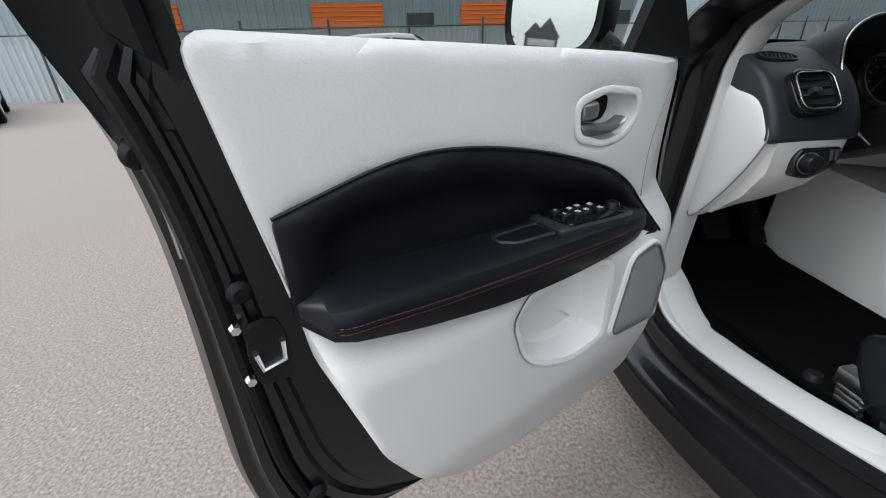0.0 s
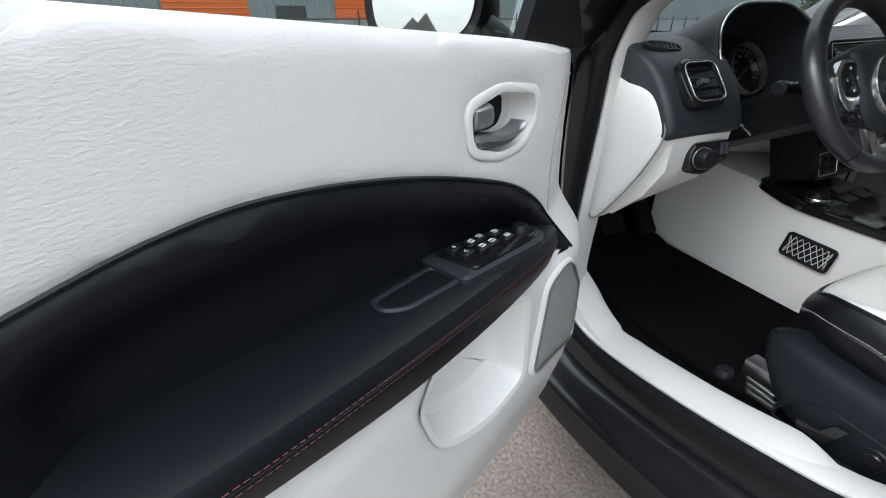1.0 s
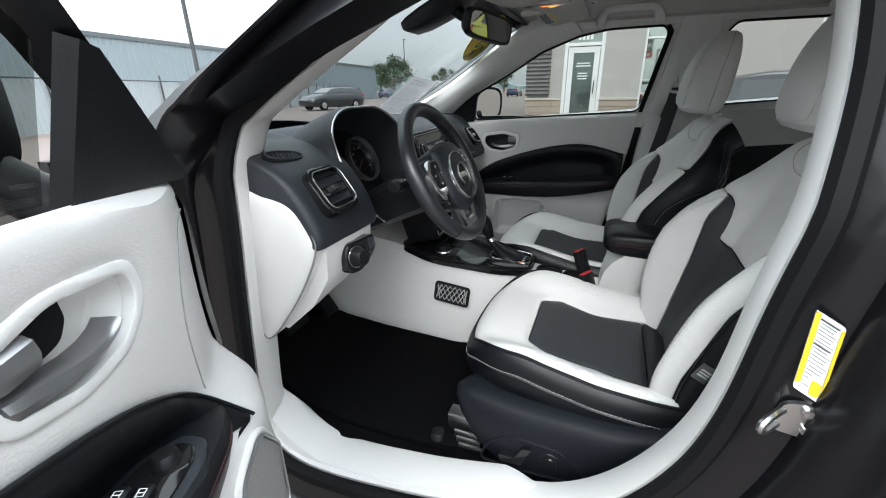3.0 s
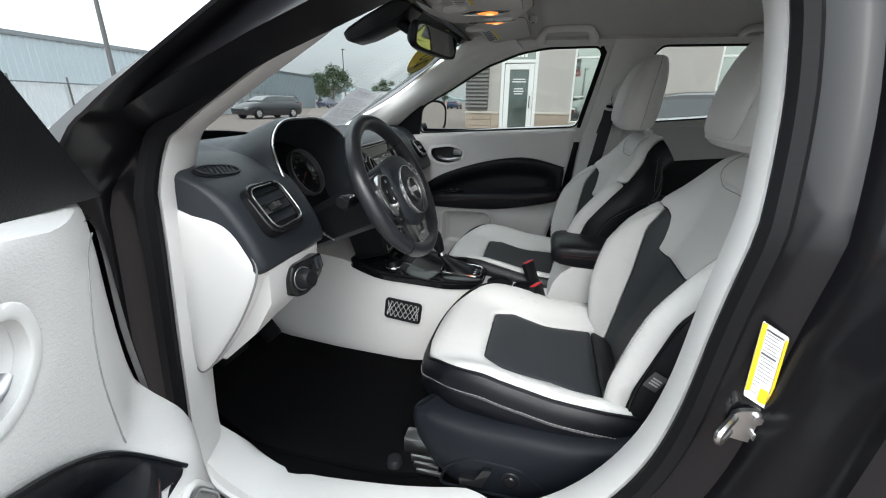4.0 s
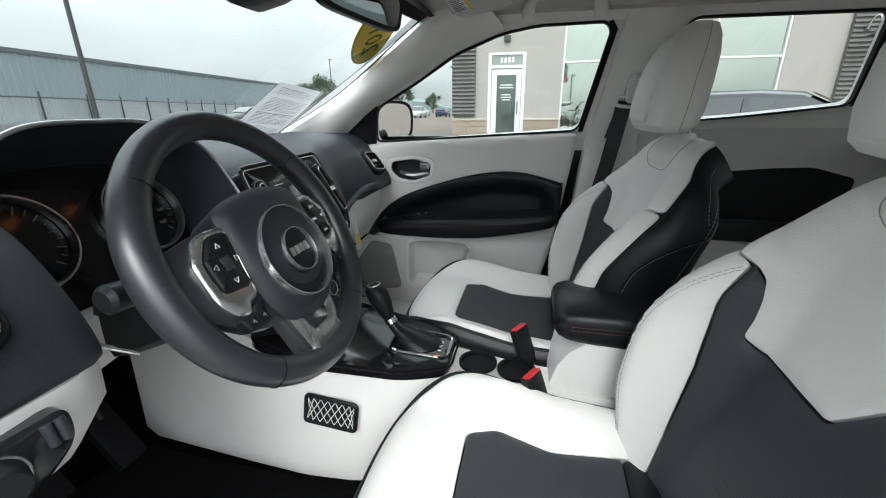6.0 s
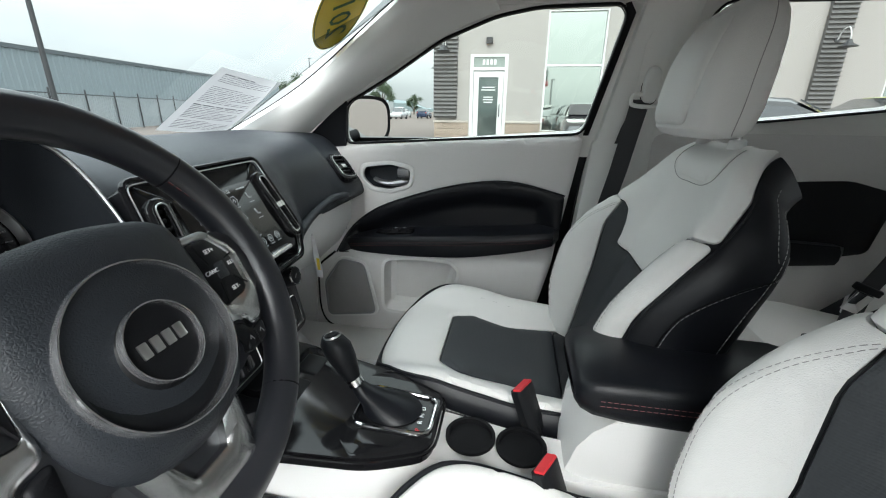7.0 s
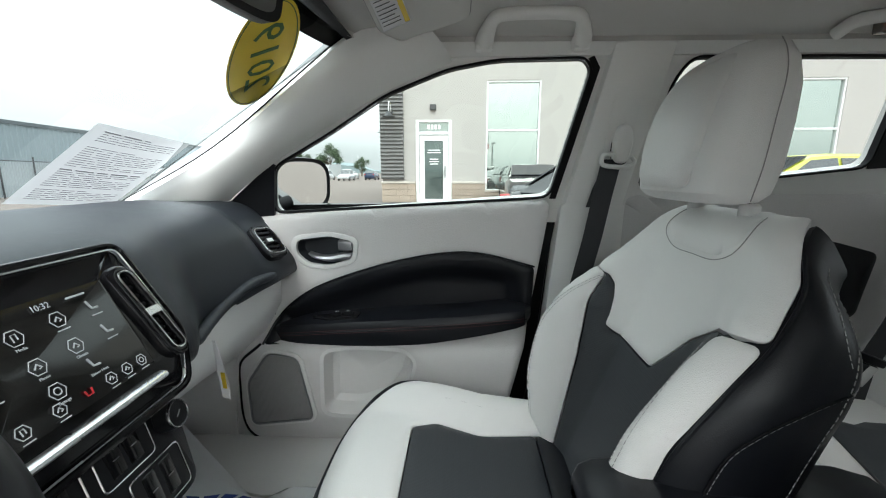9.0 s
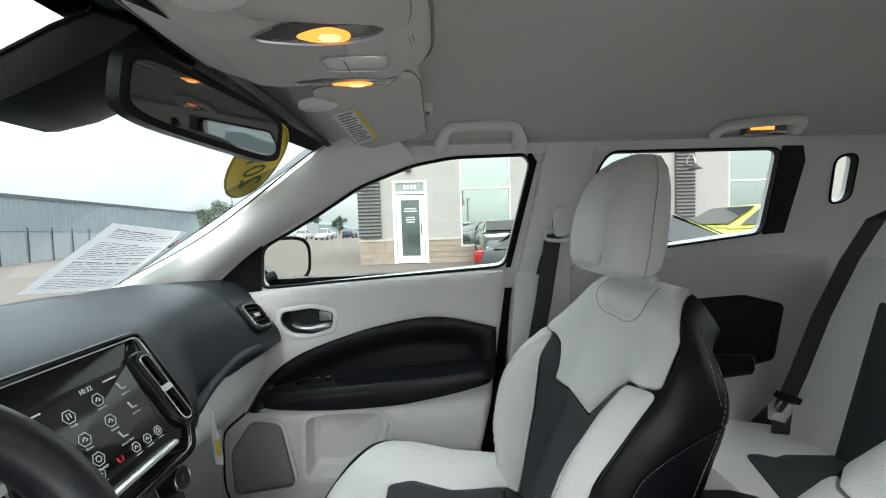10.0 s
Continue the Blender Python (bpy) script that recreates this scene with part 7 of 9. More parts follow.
bm = loft(bmesh.new(), [[Vector((x, 0.045 + y * w, z)) for y, z in ((-1, 0.55), (-0.96, zt), (0.96, zt), (1, 0.55))] for x, zt, w in ((0.222, 0.60, 0.068), (0.235, 0.655, 0.074), (0.255, 0.690, 0.078), (0.285, 0.716, 0.080), (0.6, 0.722, 0.082))])
part("armrest_base", bm, WHITE_PLASTIC, arm)
# net pocket on the console's side
net = thing("net_pocket", "black framed elastic net pocket on the console side", "net pocket")
nf = frame_at((-0.235, -0.1435, 0.553), (1, 0.0, -0.1), (0.05, 0.12, 1))
o = rounded([(-0.055, -0.032), (0.06, -0.032), (0.06, 0.03), (-0.055, 0.03)], 0.008)
part("net_frame", tube(bmesh.new(), [nf(p[0], p[1], 0.002) for p in o], 0.005, 8, True), HARD_BLACK, net)
bm = bmesh.new()
for k in range(-3, 9):
    for sg in (1, -1):
        x0 = -0.055 + k * 0.0165
        a, b = (x0, -0.03), (x0 + 0.035, 0.028)
        p, q = (max(-0.053, min(0.058, a[0])), a[1]), (max(-0.053, min(0.058, b[0])), b[1])
        if sg < 0:
            p, q = (p[0], 0.028), (q[0], -0.03)
        tube(bm, [nf(*p, 0.003), nf(*q, 0.003)], 0.001, 4)
part("net_mesh", bm, WHITE_PLASTIC, net)
part("net_back", patch(bmesh.new(), o, lambda a, b: nf(a, b, -0.003), 0.05, 0.002), HARD_BLACK, net)

# ---- seat belts and buckles ----
for (bx, by, bz), lab in (((0.150, 0.088, 0.672), "pale"), ((0.182, -0.080, 0.664), "")):
    bk = thing("belt_buckle", "black seat belt buckle with red release button", "buckle", "front belt buckles")
    fb2 = frame_at((bx, by, bz), (0.5, 0.86, 0.0), (-0.45, 0.0, 0.9))
    part("buckle_case", loft(bmesh.new(), [[fb2(a * w, b, d) for a, d in ((-1, -0.008), (-1, 0.006), (-0.8, 0.010), (0.8, 0.010), (1, 0.006), (1, -0.008), (0.8, -0.012), (-0.8, -0.012))] for b, w in ((-0.09, 0.018), (-0.07, 0.025), (-0.005, 0.027), (0.0, 0.025))]), HARD_BLACK, bk)
    part("release_button", loft(bmesh.new(), [[fb2(a, b, d) for a, d in ((-0.021, -0.006), (-0.021, 0.0095), (0.021, 0.0095), (0.021, -0.006))] for b in (-0.012, 0.002, 0.004)]), RED, bk, "red release button")
    part("stalk", tube(bmesh.new(), [fb2(0, -0.08), fb2(0, -0.2)], 0.012, 8), HARD_BLACK, bk)

belt = thing("seat_belt", "dark woven seat belt hanging from the door pillar", "seat belt")
bm = bmesh.new()
loft(bm, [[Vector((x + a, y + d, z)) for a, d in ((-0.024, 0.0), (0.024, 0.004), (0.024, 0.006), (-0.024, 0.002))] for x, y, z in ((0.425, 0.635, 1.19), (0.415, 0.655, 1.1), (0.40, 0.66, 1.0), (0.37, 0.665, 0.85), (0.35, 0.67, 0.6), (0.34, 0.68, 0.45))])
part("webbing", bm, BELT, belt)
part("belt_return", loft(bmesh.new(), [[Vector((x - w, y, z)), Vector((x + w, y + 0.003, z)), Vector((x + w, y + 0.005, z)), Vector((x - w, y + 0.002, z))] for x, y, z, w in ((0.43, 0.652, 1.172, 0.02), (0.412, 0.662, 1.12, 0.02), (0.402, 0.672, 1.075, 0.02))]), BELT, belt)
cover = [(-0.010, 1.184), (0.012, 1.182), (0.021, 1.20), (0.024, 1.235), (0.016, 1.262), (0.0, 1.270), (-0.014, 1.258), (-0.018, 1.23), (-0.017, 1.20)]
out_c = spline(cover, 4, True)
anchor = loft(bmesh.new(), [[Vector((0.443 + 0.001 + (p.x - 0.002) * g, 0.640 - d - 0.12 * (p.y - 1.225), 1.225 + (p.y - 1.225) * g)) for p in out_c] for g, d in ((1.0, -0.012), (1.0, 0.008), (0.95, 0.015), (0.80, 0.020), (0.4, 0.0225))])
cover_part = part("belt_anchor", anchor, PILLAR_TRIM, belt, "pale plastic belt anchor cover")
part("anchor_gap", tube(bmesh.new(), [Vector((0.443 + p.x * 1.06, 0.643 - 0.12 * (p.y - 1.225), 1.225 + (p.y - 1.225) * 1.04)) for p in out_c], 0.0014, 6, True), RUBBER, cover_part)
part("anchor_slot", tube(bmesh.new(), [Vector((0.450, 0.6165, 1.254)), Vector((0.449, 0.6168, 1.232))], 0.0014, 5), SEAM, cover_part)
part("belt_loop", tube(bmesh.new(), spline([(0.425, 0.630, 1.202), (0.404, 0.630, 1.200), (0.398, 0.628, 1.186), (0.405, 0.628, 1.176), (0.44, 0.624, 1.172), (0.466, 0.626, 1.175), (0.473, 0.628, 1.185), (0.466, 0.630, 1.196)], 5), 0.0055, 8), PILLAR_TRIM, belt)
part("adjuster_track", loft(bmesh.new(), [[Vector((0.44 + u, side_y(z) - 0.036, z)) for u in (-w, w)] + [Vector((0.44 + u, side_y(z) - 0.03, z)) for u in (w, -w)] for z, w in ((1.18, 0.03), (1.32, 0.03), (1.345, 0.02))]), PILLAR_TRIM, belt)
belt2 = thing("seat_belt", "dark rear seat belt with bright tongue", "seat belt")
part("webbing", loft(bmesh.new(), [[Vector((x - 0.02, y, z)), Vector((x + 0.02, y - 0.012, z)), Vector((x + 0.02, y - 0.009, z)), Vector((x - 0.02, y + 0.003, z))] for x, y, z in ((1.30, 0.56, 1.23), (1.285, 0.60, 1.205), (1.214, 0.60, 1.096), (1.139, 0.60, 0.944), (1.078, 0.60, 0.788), (1.04, 0.60, 0.70), (1.03, 0.60, 0.62))]), BELT, belt2)
bm = bmesh.new()
box(bm, (-0.022, -0.004, -0.03), (0.022, 0.004, 0.03), 0.003, pose(1.032, 0.590, 0.685, 10, 20, 0))
part("belt_tongue", bm, CHROME, belt2)
bm = bmesh.new()
box(bm, (-0.035, -0.008, -0.008), (0.035, 0.008, 0.012), 0.004, pose(1.045, 0.590, 0.722, 10, 20, 0))
part("tongue_grip", bm, HARD_BLACK, belt2)

# ---- overhead ----
mirror = thing("rearview_mirror", "black framed interior rear-view mirror", "mirror")
ml, mr = Vector((-0.200, -0.092, 1.374)), Vector((-0.134, 0.148, 1.357))
mu = (mr - ml).normalized()
rmn = Vector((0.85, -0.45, -0.12))
rmn = (rmn - mu * rmn.dot(mu)).normalized()
mcn = (ml + mr) / 2
bm = loft(bmesh.new(), [oval(0.113, 0.031, mcn, rmn, 0.002, mu, 5), oval(0.122, 0.038, mcn, rmn, 0.003, mu, 5), oval(0.124, 0.040, mcn, rmn, -0.012, mu, 5), oval(0.11, 0.032, mcn, rmn, -0.03, mu, 4), oval(0.06, 0.02, mcn, rmn, -0.04, mu, 3)])
part("mirror_case", bm, HARD_BLACK, mirror)
part("mirror_glass", loft(bmesh.new(), [oval(0.112, 0.030, mcn, rmn, 0.001, mu, 5), oval(0.112, 0.030, mcn, rmn, 0.003, mu, 5)]), mat("dimmed mirror", (0.35, 0.35, 0.35), 0.03, metal=1.0, blotch=0.0, rough_var=0.01), mirror)
part("mirror_stem", tube(bmesh.new(), [mcn - rmn * 0.03, mcn - rmn * 0.05 + Vector((-0.03, 0, 0.02)), Vector((-0.285, 0.04, 1.425))], [0.012, 0.014, 0.022], 12), HARD_BLACK, mirror)
cam_box = thing("sensor_cover", "black sensor cover behind the mirror on the windscreen", "sensor cover")
bm = loft(bmesh.new(), [[screen_point(0.07 + s * w, t) + Vector((0.010, 0, -d * h)) for s, d in ((-1, 0.0), (-0.97, 0.4), (-0.82, 0.85), (-0.5, 1.0), (0.5, 1.0), (0.82, 0.85), (0.97, 0.4), (1, 0.0))] for t, w, h in ((0.725, 0.06, 0.006), (0.735, 0.085, 0.02), (0.76, 0.11, 0.036), (0.82, 0.125, 0.048), (0.90, 0.13, 0.052), (0.96, 0.125, 0.046), (0.995, 0.12, 0.035))])
part("cover", bm, HARD_BLACK, cam_box)
part("cover_edge", tube(bmesh.new(), [screen_point(0.07 + s * w, t) + Vector((0.012, 0, 0)) for s in (-1, 1) for t, w in ((0.725, 0.062), (0.735, 0.087), (0.76, 0.112), (0.82, 0.127), (0.90, 0.132), (0.96, 0.127), (0.995, 0.122))[::-s]], 0.0025, 6), RUBBER, cam_box)
ohc = thing("overhead_console", "grey overhead console with warm map lamps", "overhead console")
of = lambda x, y, d=0.0: Vector((x, y, 1.425 - d + 0.035 * abs(y / 0.15) ** 3 + 0.03 * ease(x, 0.04, 0.11) + 0.02 * ease(x, -0.12, -0.2)))
oo = rounded([(-0.20, -0.11), (-0.13, -0.145), (0.08, -0.14), (0.105, -0.06), (0.105, 0.06), (0.08, 0.14), (-0.13, 0.145), (-0.20, 0.11)], 0.03)
mirrored = lambda pts: [(p[0], -p[1]) for p in pts]
part("console_case", patch(bmesh.new(), mirrored(oo), lambda x, y: of(x, -y), 0.02, 0.05, 0.008, 0.02), HEADLINER, ohc, "grey moulded console")
inner_o = rounded([(-0.15, -0.115), (0.07, -0.11), (0.085, 0.0), (0.07, 0.11), (-0.15, 0.115)], 0.03)
part("console_panel", patch(bmesh.new(), mirrored(inner_o), lambda x, y: of(x, -y, 0.006), 0.02, 0.006, 0.004, 0.008), HEADLINER, ohc)
for sg in (-1, 1):
    lens = spline([(-0.078, sg * 0.066), (-0.04, sg * 0.053), (0.01, sg * 0.052), (0.064, sg * 0.070), (0.03, sg * 0.086), (-0.03, sg * 0.088)], 5, True)
    lamp = part("map_lamp", patch(bmesh.new(), mirrored(lens), lambda x, y: of(x, -y, 0.010), 0.012, 0.004, 0.003, 0.006), LAMP_LENS, ohc, "smoky lens of the lit map lamp")
    lit = spline([(-0.032, sg * 0.070), (-0.012, sg * 0.058), (0.016, sg * 0.060), (0.022, sg * 0.074), (0.0, sg * 0.082)], 5, True)
    part("bulb_glow", patch(bmesh.new(), mirrored(lit), lambda x, y: of(x, -y, 0.0135), 0.012, 0.002, 0.002, 0.008), LAMP_GLOW, lamp, "warm lit bulb window")
    part("bulb", loft(bmesh.new(), [[of(0.004 + dx, sg * (0.069 + 0.006 * math.cos(a) * r), 0.0145 + 0.003 * math.sin(a) * r) for a in np.linspace(0, math.tau, 11)[:10]] for dx, r in ((-0.014, 0.3), (-0.009, 1.0), (0.004, 1.0), (0.009, 0.3))]), BULB_HOT, lamp, "bright warm bulb")
    part("lens_rim", tube(bmesh.new(), [of(p.x, p.y, 0.0115) for p in lens], 0.0016, 6, True), SATIN_SILVER, lamp)
btn = rounded([(-0.022, -0.02), (0.052, -0.02), (0.052, 0.016), (-0.022, 0.016)], 0.014)
part("console_button", patch(bmesh.new(), mirrored(btn), lambda x, y: of(x, -y, 0.011), 0.015, 0.006, 0.003, 0.005), PILLAR_TRIM, ohc, "rocker button with bright rim")
part("button_rim", tube(bmesh.new(), [of(p[0], p[1], 0.012) for p in grow(btn, 0.002)], 0.0014, 6, True), SATIN_SILVER, ohc)
part("button_gap", tube(bmesh.new(), [of(0.004, -0.019, 0.0145), of(0.004, 0.015, 0.0145)], 0.0008, 4), SEAM, ohc)
for k in range(6):
    part("microphone_slot", tube(bmesh.new(), [of(0.062 + k * 0.0042, -0.022, 0.0085), of(0.063 + k * 0.0042, -0.004, 0.0085)], 0.0011, 4), SEAM, ohc)

part("case_gap", tube(bmesh.new(), [of(p[0], p[1], 0.001) for p in grow(oo, 0.0015)], 0.0022, 6, True), SEAM, ohc)
part("panel_edge", tube(bmesh.new(), [of(p[0], p[1], 0.0065) for p in grow(inner_o, 0.001)], 0.0014, 6, True), SEAM, ohc)

for s in (1, -1):
    vis = thing("sun_visor", "grey folded sun visor with warning label", "sun visor", "sun visors")
    vf = lambda x, y, d=0.0: Vector((x, y, 1.417 + 0.03 * (x + 0.08) + 0.004 * math.sin((x + 0.1) * 14) - d))
    vo = rounded([(-0.072, s * 0.10), (0.076, s * 0.055), (0.086, s * 0.09), (0.085, s * 0.41), (0.05, s * 0.445), (-0.05, s * 0.525), (-0.082, s * 0.46)], 0.022)
    part("visor_panel", patch(bmesh.new(), [(p[0], -p[1]) for p in vo][::s], lambda x, y: vf(x, -y), 0.02, 0.018, 0.006, 0.014), HEADLINER, vis)
    part("visor_seam", tube(bmesh.new(), [vf(p[0], p[1], -0.002) for p in grow(vo, 0.0005)], 0.0014, 5, True), SEAM, vis)
    quad = [Vector((-0.064, s * 0.20)), Vector((-0.020, s * 0.18)), Vector((-0.015, s * 0.395)), Vector((-0.070, s * 0.44))]
    on_quad = lambda a, b: quad[0].lerp(quad[1], a).lerp(quad[3].lerp(quad[2], a), b)
    lay = lambda k: (lambda a, b: vf(on_quad(a, b).x, on_quad(a, b).y, 0.006 + k))
    part("warning_label", patch(bmesh.new(), [(0.0, 0.0), (1.0, 0.0), (1.0, 1.0), (0.0, 1.0)], lay(0.001), 0.1, 0.0008, flip=s < 0), PAPER, vis, "printed warning label")
    part("label_band", patch(bmesh.new(), [(0.82, 0.02), (0.98, 0.02), (0.98, 0.98), (0.82, 0.98)], lay(0.002), 0.1, 0.0006, flip=s < 0), YELLOW, vis)
    for k in range(13):
        part("print_bar", tube(bmesh.new(), [lay(0.0022)(0.08, 0.06 + k * 0.07), lay(0.0022)(0.72 - 0.12 * (k % 3 == 1), 0.06 + k * 0.07)], 0.0008, 4), INK, vis)
    part("hinge_cover", loft(bmesh.new(), [[vf(-0.075 + 0.03 * math.cos(a) * r, s * (0.15 + 0.02 * math.sin(a) * r), h) for a in np.linspace(0, math.tau, 17)[:16]] for r, h in ((1.0, 0.0), (1.0, 0.008), (0.8, 0.011))]), PILLAR_TRIM, vis)
clip = thing("visor_clip", "small pale clip on the grey headliner", "clip")
bm = bmesh.new()
box(bm, (0.077, 0.40, 1.470), (0.103, 0.44, 1.492), 0.004)
part("clip_body", bm, WHITE_PLASTIC, clip)
bm = bmesh.new()
box(bm, (0.085, 0.411, 1.4675), (0.095, 0.429, 1.471), 0.001)
part("clip_slot", bm, SEAM, clip)

for x0, x1 in ((0.118, 0.318),):
    gh = thing("grab_handle", "grey moulded roof grab handle", "grab handle")
    bar = spline([(x0, 0.560, 1.424), (x0 + 0.004, 0.535, 1.436), (x0 + 0.02, 0.503, 1.455), (x0 + 0.06, 0.496, 1.459), ((x0 + x1) / 2, 0.495, 1.459), (x1 - 0.06, 0.496, 1.459), (x1 - 0.02, 0.503, 1.455), (x1 - 0.004, 0.535, 1.436), (x1, 0.560, 1.424)], 4)
    part("grip", tube(bmesh.new(), bar, [table(abs(k / (len(bar) - 1) - 0.5), (0, 0.0125), (0.28, 0.013), (0.4, 0.018), (0.5, 0.02)) for k in range(len(bar))], 12), PILLAR_TRIM, gh)
    for xe in (x0, x1):
        bm = bmesh.new()
        box(bm, (xe - 0.018, 0.545, 1.408), (xe + 0.018, 0.575, 1.438), 0.006)
        part("end_cap", bm, PILLAR_TRIM, gh)
hook = thing("rear_reading_lamp", "lit warm reading lamp in a grey roof handle", "reading lamp")
part("grip", tube(bmesh.new(), spline([(0.815, 0.555, 1.43), (0.83, 0.52, 1.446), (0.92, 0.505, 1.452), (1.0, 0.51, 1.452), (1.02, 0.545, 1.435)], 5), 0.0125, 10), PILLAR_TRIM, hook)
bm = bmesh.new()
box(bm, (0.88, 0.528, 1.425), (0.985, 0.552, 1.452), 0.005)
part("lamp_lens", bm, LAMP_LENS, hook)
bm = bmesh.new()
box(bm, (0.89, 0.5255, 1.436), (0.95, 0.532, 1.447), 0.002)
part("bulb_glow", bm, LAMP_GLOW, hook)

# ---- stuff on the glass and the floor ----
sticker = thing("window_sticker", "yellow oval year sticker on the windscreen", "sticker")
stc = Vector((-0.330, 0.496, 1.384))
sv = Vector((0.192, -0.268, 0.127)).normalized()
su = Vector((0.134, 0.021, 0.048)).normalized()
sn = su.cross(sv).normalized()
sn = sn if sn.z < 0 else -sn
st = lambda a, b, d=0.0: stc + su * a + sv * b + sn * (0.004 + d)
bm = patch(bmesh.new(), [(0.072 * math.cos(a), 0.172 * math.sin(a)) for a in np.linspace(0, math.tau, 49)[:48]], lambda a, b: st(a, b), 0.05, 0.0006)
part("vinyl", bm, YELLOW, sticker)
part("sticker_edge", tube(bmesh.new(), [st(0.067 * math.cos(a), 0.165 * math.sin(a), 0.001) for a in np.linspace(0, math.tau, 49)[:48]], 0.001, 4, True), GREEN_INK, sticker)
words("2019", 0.088, lambda x, y, d: st(y * 0.95, x * 1.25, 0.001 + d), GREEN_INK, sticker)

# sheet against the windscreen stands in for the reflection of a paper on the dash
sheet = thing("paper_reflection", "printed sheet standing in for the windscreen reflection of a dashboard paper", "paper")
pa, pb, pd = Vector((-0.82, 0.40, 1.10)), Vector((-0.795, 0.62, 1.078)), Vector((-0.60, 0.40, 1.25))
pu, pv2 = pb - pa, pd - pa
pn2 = pu.cross(pv2).normalized()
pn2 = pn2 if pn2.x > 0 else -pn2
pf2 = lambda a, b, d=0.0: pa + pu * a + pv2 * b + pn2 * (d + 0.006 * math.sin(a * 3) * b)
part("page", patch(bmesh.new(), [(0, 0), (1, 0), (1, 1), (0, 1)], lambda a, b: pf2(a, b), 0.1, 0.0), REFLECTED_PAPER, sheet)
random.seed(5)
for k in range(34):
    b = 0.94 - k * 0.026
    if k in (5, 6, 17, 27):
        continue
    a = 0.10
    end = 0.9 if k % 7 else 0.55
    while a < end:
        w = random.uniform(0.05, 0.2)
        bm = tube(bmesh.new(), [pf2(a, b, 0.0015), pf2(min(a + w, end), b, 0.0015)], 0.0006 if k not in (0, 18) else 0.0012, 4)
        part("print_bar", bm, GREY_INK, sheet)
        a += w + random.uniform(0.015, 0.04)

fm = thing("floor_mat", "black carpet floor mat with heel pad and fixing", "floor mat")
part("mat_carpet", patch(bmesh.new(), rounded([(-0.70, -0.55), (-0.66, -0.20), (-0.1, -0.18), (-0.02, -0.25), (-0.01, -0.58), (-0.1, -0.607), (-0.45, -0.607)], 0.05), lambda x, y: (x, y, 0.39 + max(0.0, -0.5 - x) ** 2 * 2.5), 0.05, 0.015, 0.004, 0.02), CARPET, fm)
part("mat_fixing", cyl(bmesh.new(), (-0.108, -0.582, 0.39), (-0.108, -0.582, 0.4085), 0.02, 0.016, 20, 0.002), HARD_BLACK, fm)
pmat = thing("paper_mat", "white paper floor mat with blue tyre tread print", "paper mat")
part("sheet", patch(bmesh.new(), [(-0.82, 0.15), (-0.80, 0.655), (-0.745, 0.66), (-0.43, 0.478), (-0.385, 0.474), (-0.335, 0.508), (-0.2, 0.50), (-0.22, 0.15)], lambda x, y: (x, y, 0.40 + 0.006 * math.sin(x * 20) * math.sin(y * 17) + max(0.0, -0.55 - x) ** 2 * 2.5), 0.04, 0.001), PAPER, pmat)
mat_z = lambda x, y: 0.404 + 0.006 * math.sin(x * 20) * math.sin(y * 17) + max(0.0, -0.55 - x) ** 2 * 2.5


def sole_print(cx, cy, turn):
    """A shoe sole in blue: blocks round the edge, chevrons inside."""
    ca, sa = math.cos(turn), math.sin(turn)
    at = lambda u, v: (cx + u * ca - v * sa, cy + u * sa + v * ca)
    for k in range(22):
        a0, a1 = (k + 0.12) / 22 * math.tau, (k + 0.88) / 22 * math.tau
        pts = []
        for r, a in ((1.0, a0), (1.0, a1), (0.72, a1), (0.72, a0)):
            waist = 1.0 - 0.22 * math.exp(-((math.cos(a) * r + 0.15) / 0.3) ** 2)
            pts.append(at(0.155 * r * math.cos(a), 0.068 * r * waist * math.sin(a)))
        part("tread_mark", patch(bmesh.new(), pts, lambda x, y: (x, y, mat_z(x, y)), 0.03, 0.0), BLUE_INK, pmat)
    for k in range(7):
        u = -0.092 + k * 0.028
        half_w = 0.043 * math.sqrt(max(0.05, 1 - (u / 0.13) ** 2))
        for sg in (-1, 1):
            pts = [at(u, sg * 0.003), at(u + 0.015, sg * 0.003), at(u + 0.027, sg * half_w), at(u + 0.012, sg * half_w)][::sg]
            part("tread_mark", patch(bmesh.new(), pts, lambda x, y: (x, y, mat_z(x, y)), 0.03, 0.0), BLUE_INK, pmat)


sole_print(-0.505, 0.405, 0.10)
sole_print(-0.215, 0.375, -0.25)
for y, w, h in ((-0.42, 0.05, 0.05), (-0.27, 0.03, 0.08)):
    pedal = thing("pedal", "black rubber foot pedal", "pedal", "pedals")
    bm = bmesh.new()
    box(bm, (-0.015, -w, -h), (0.01, w, h), 0.006, pose(-0.68, y, 0.53, 0, -35, 0))
    part("pedal_pad", bm, RUBBER, pedal)
    part("pedal_arm", tube(bmesh.new(), [(-0.69, y, 0.56), (-0.78, y, 0.72), (-0.8, y, 0.85)], 0.01, 8), HARD_BLACK, pedal)
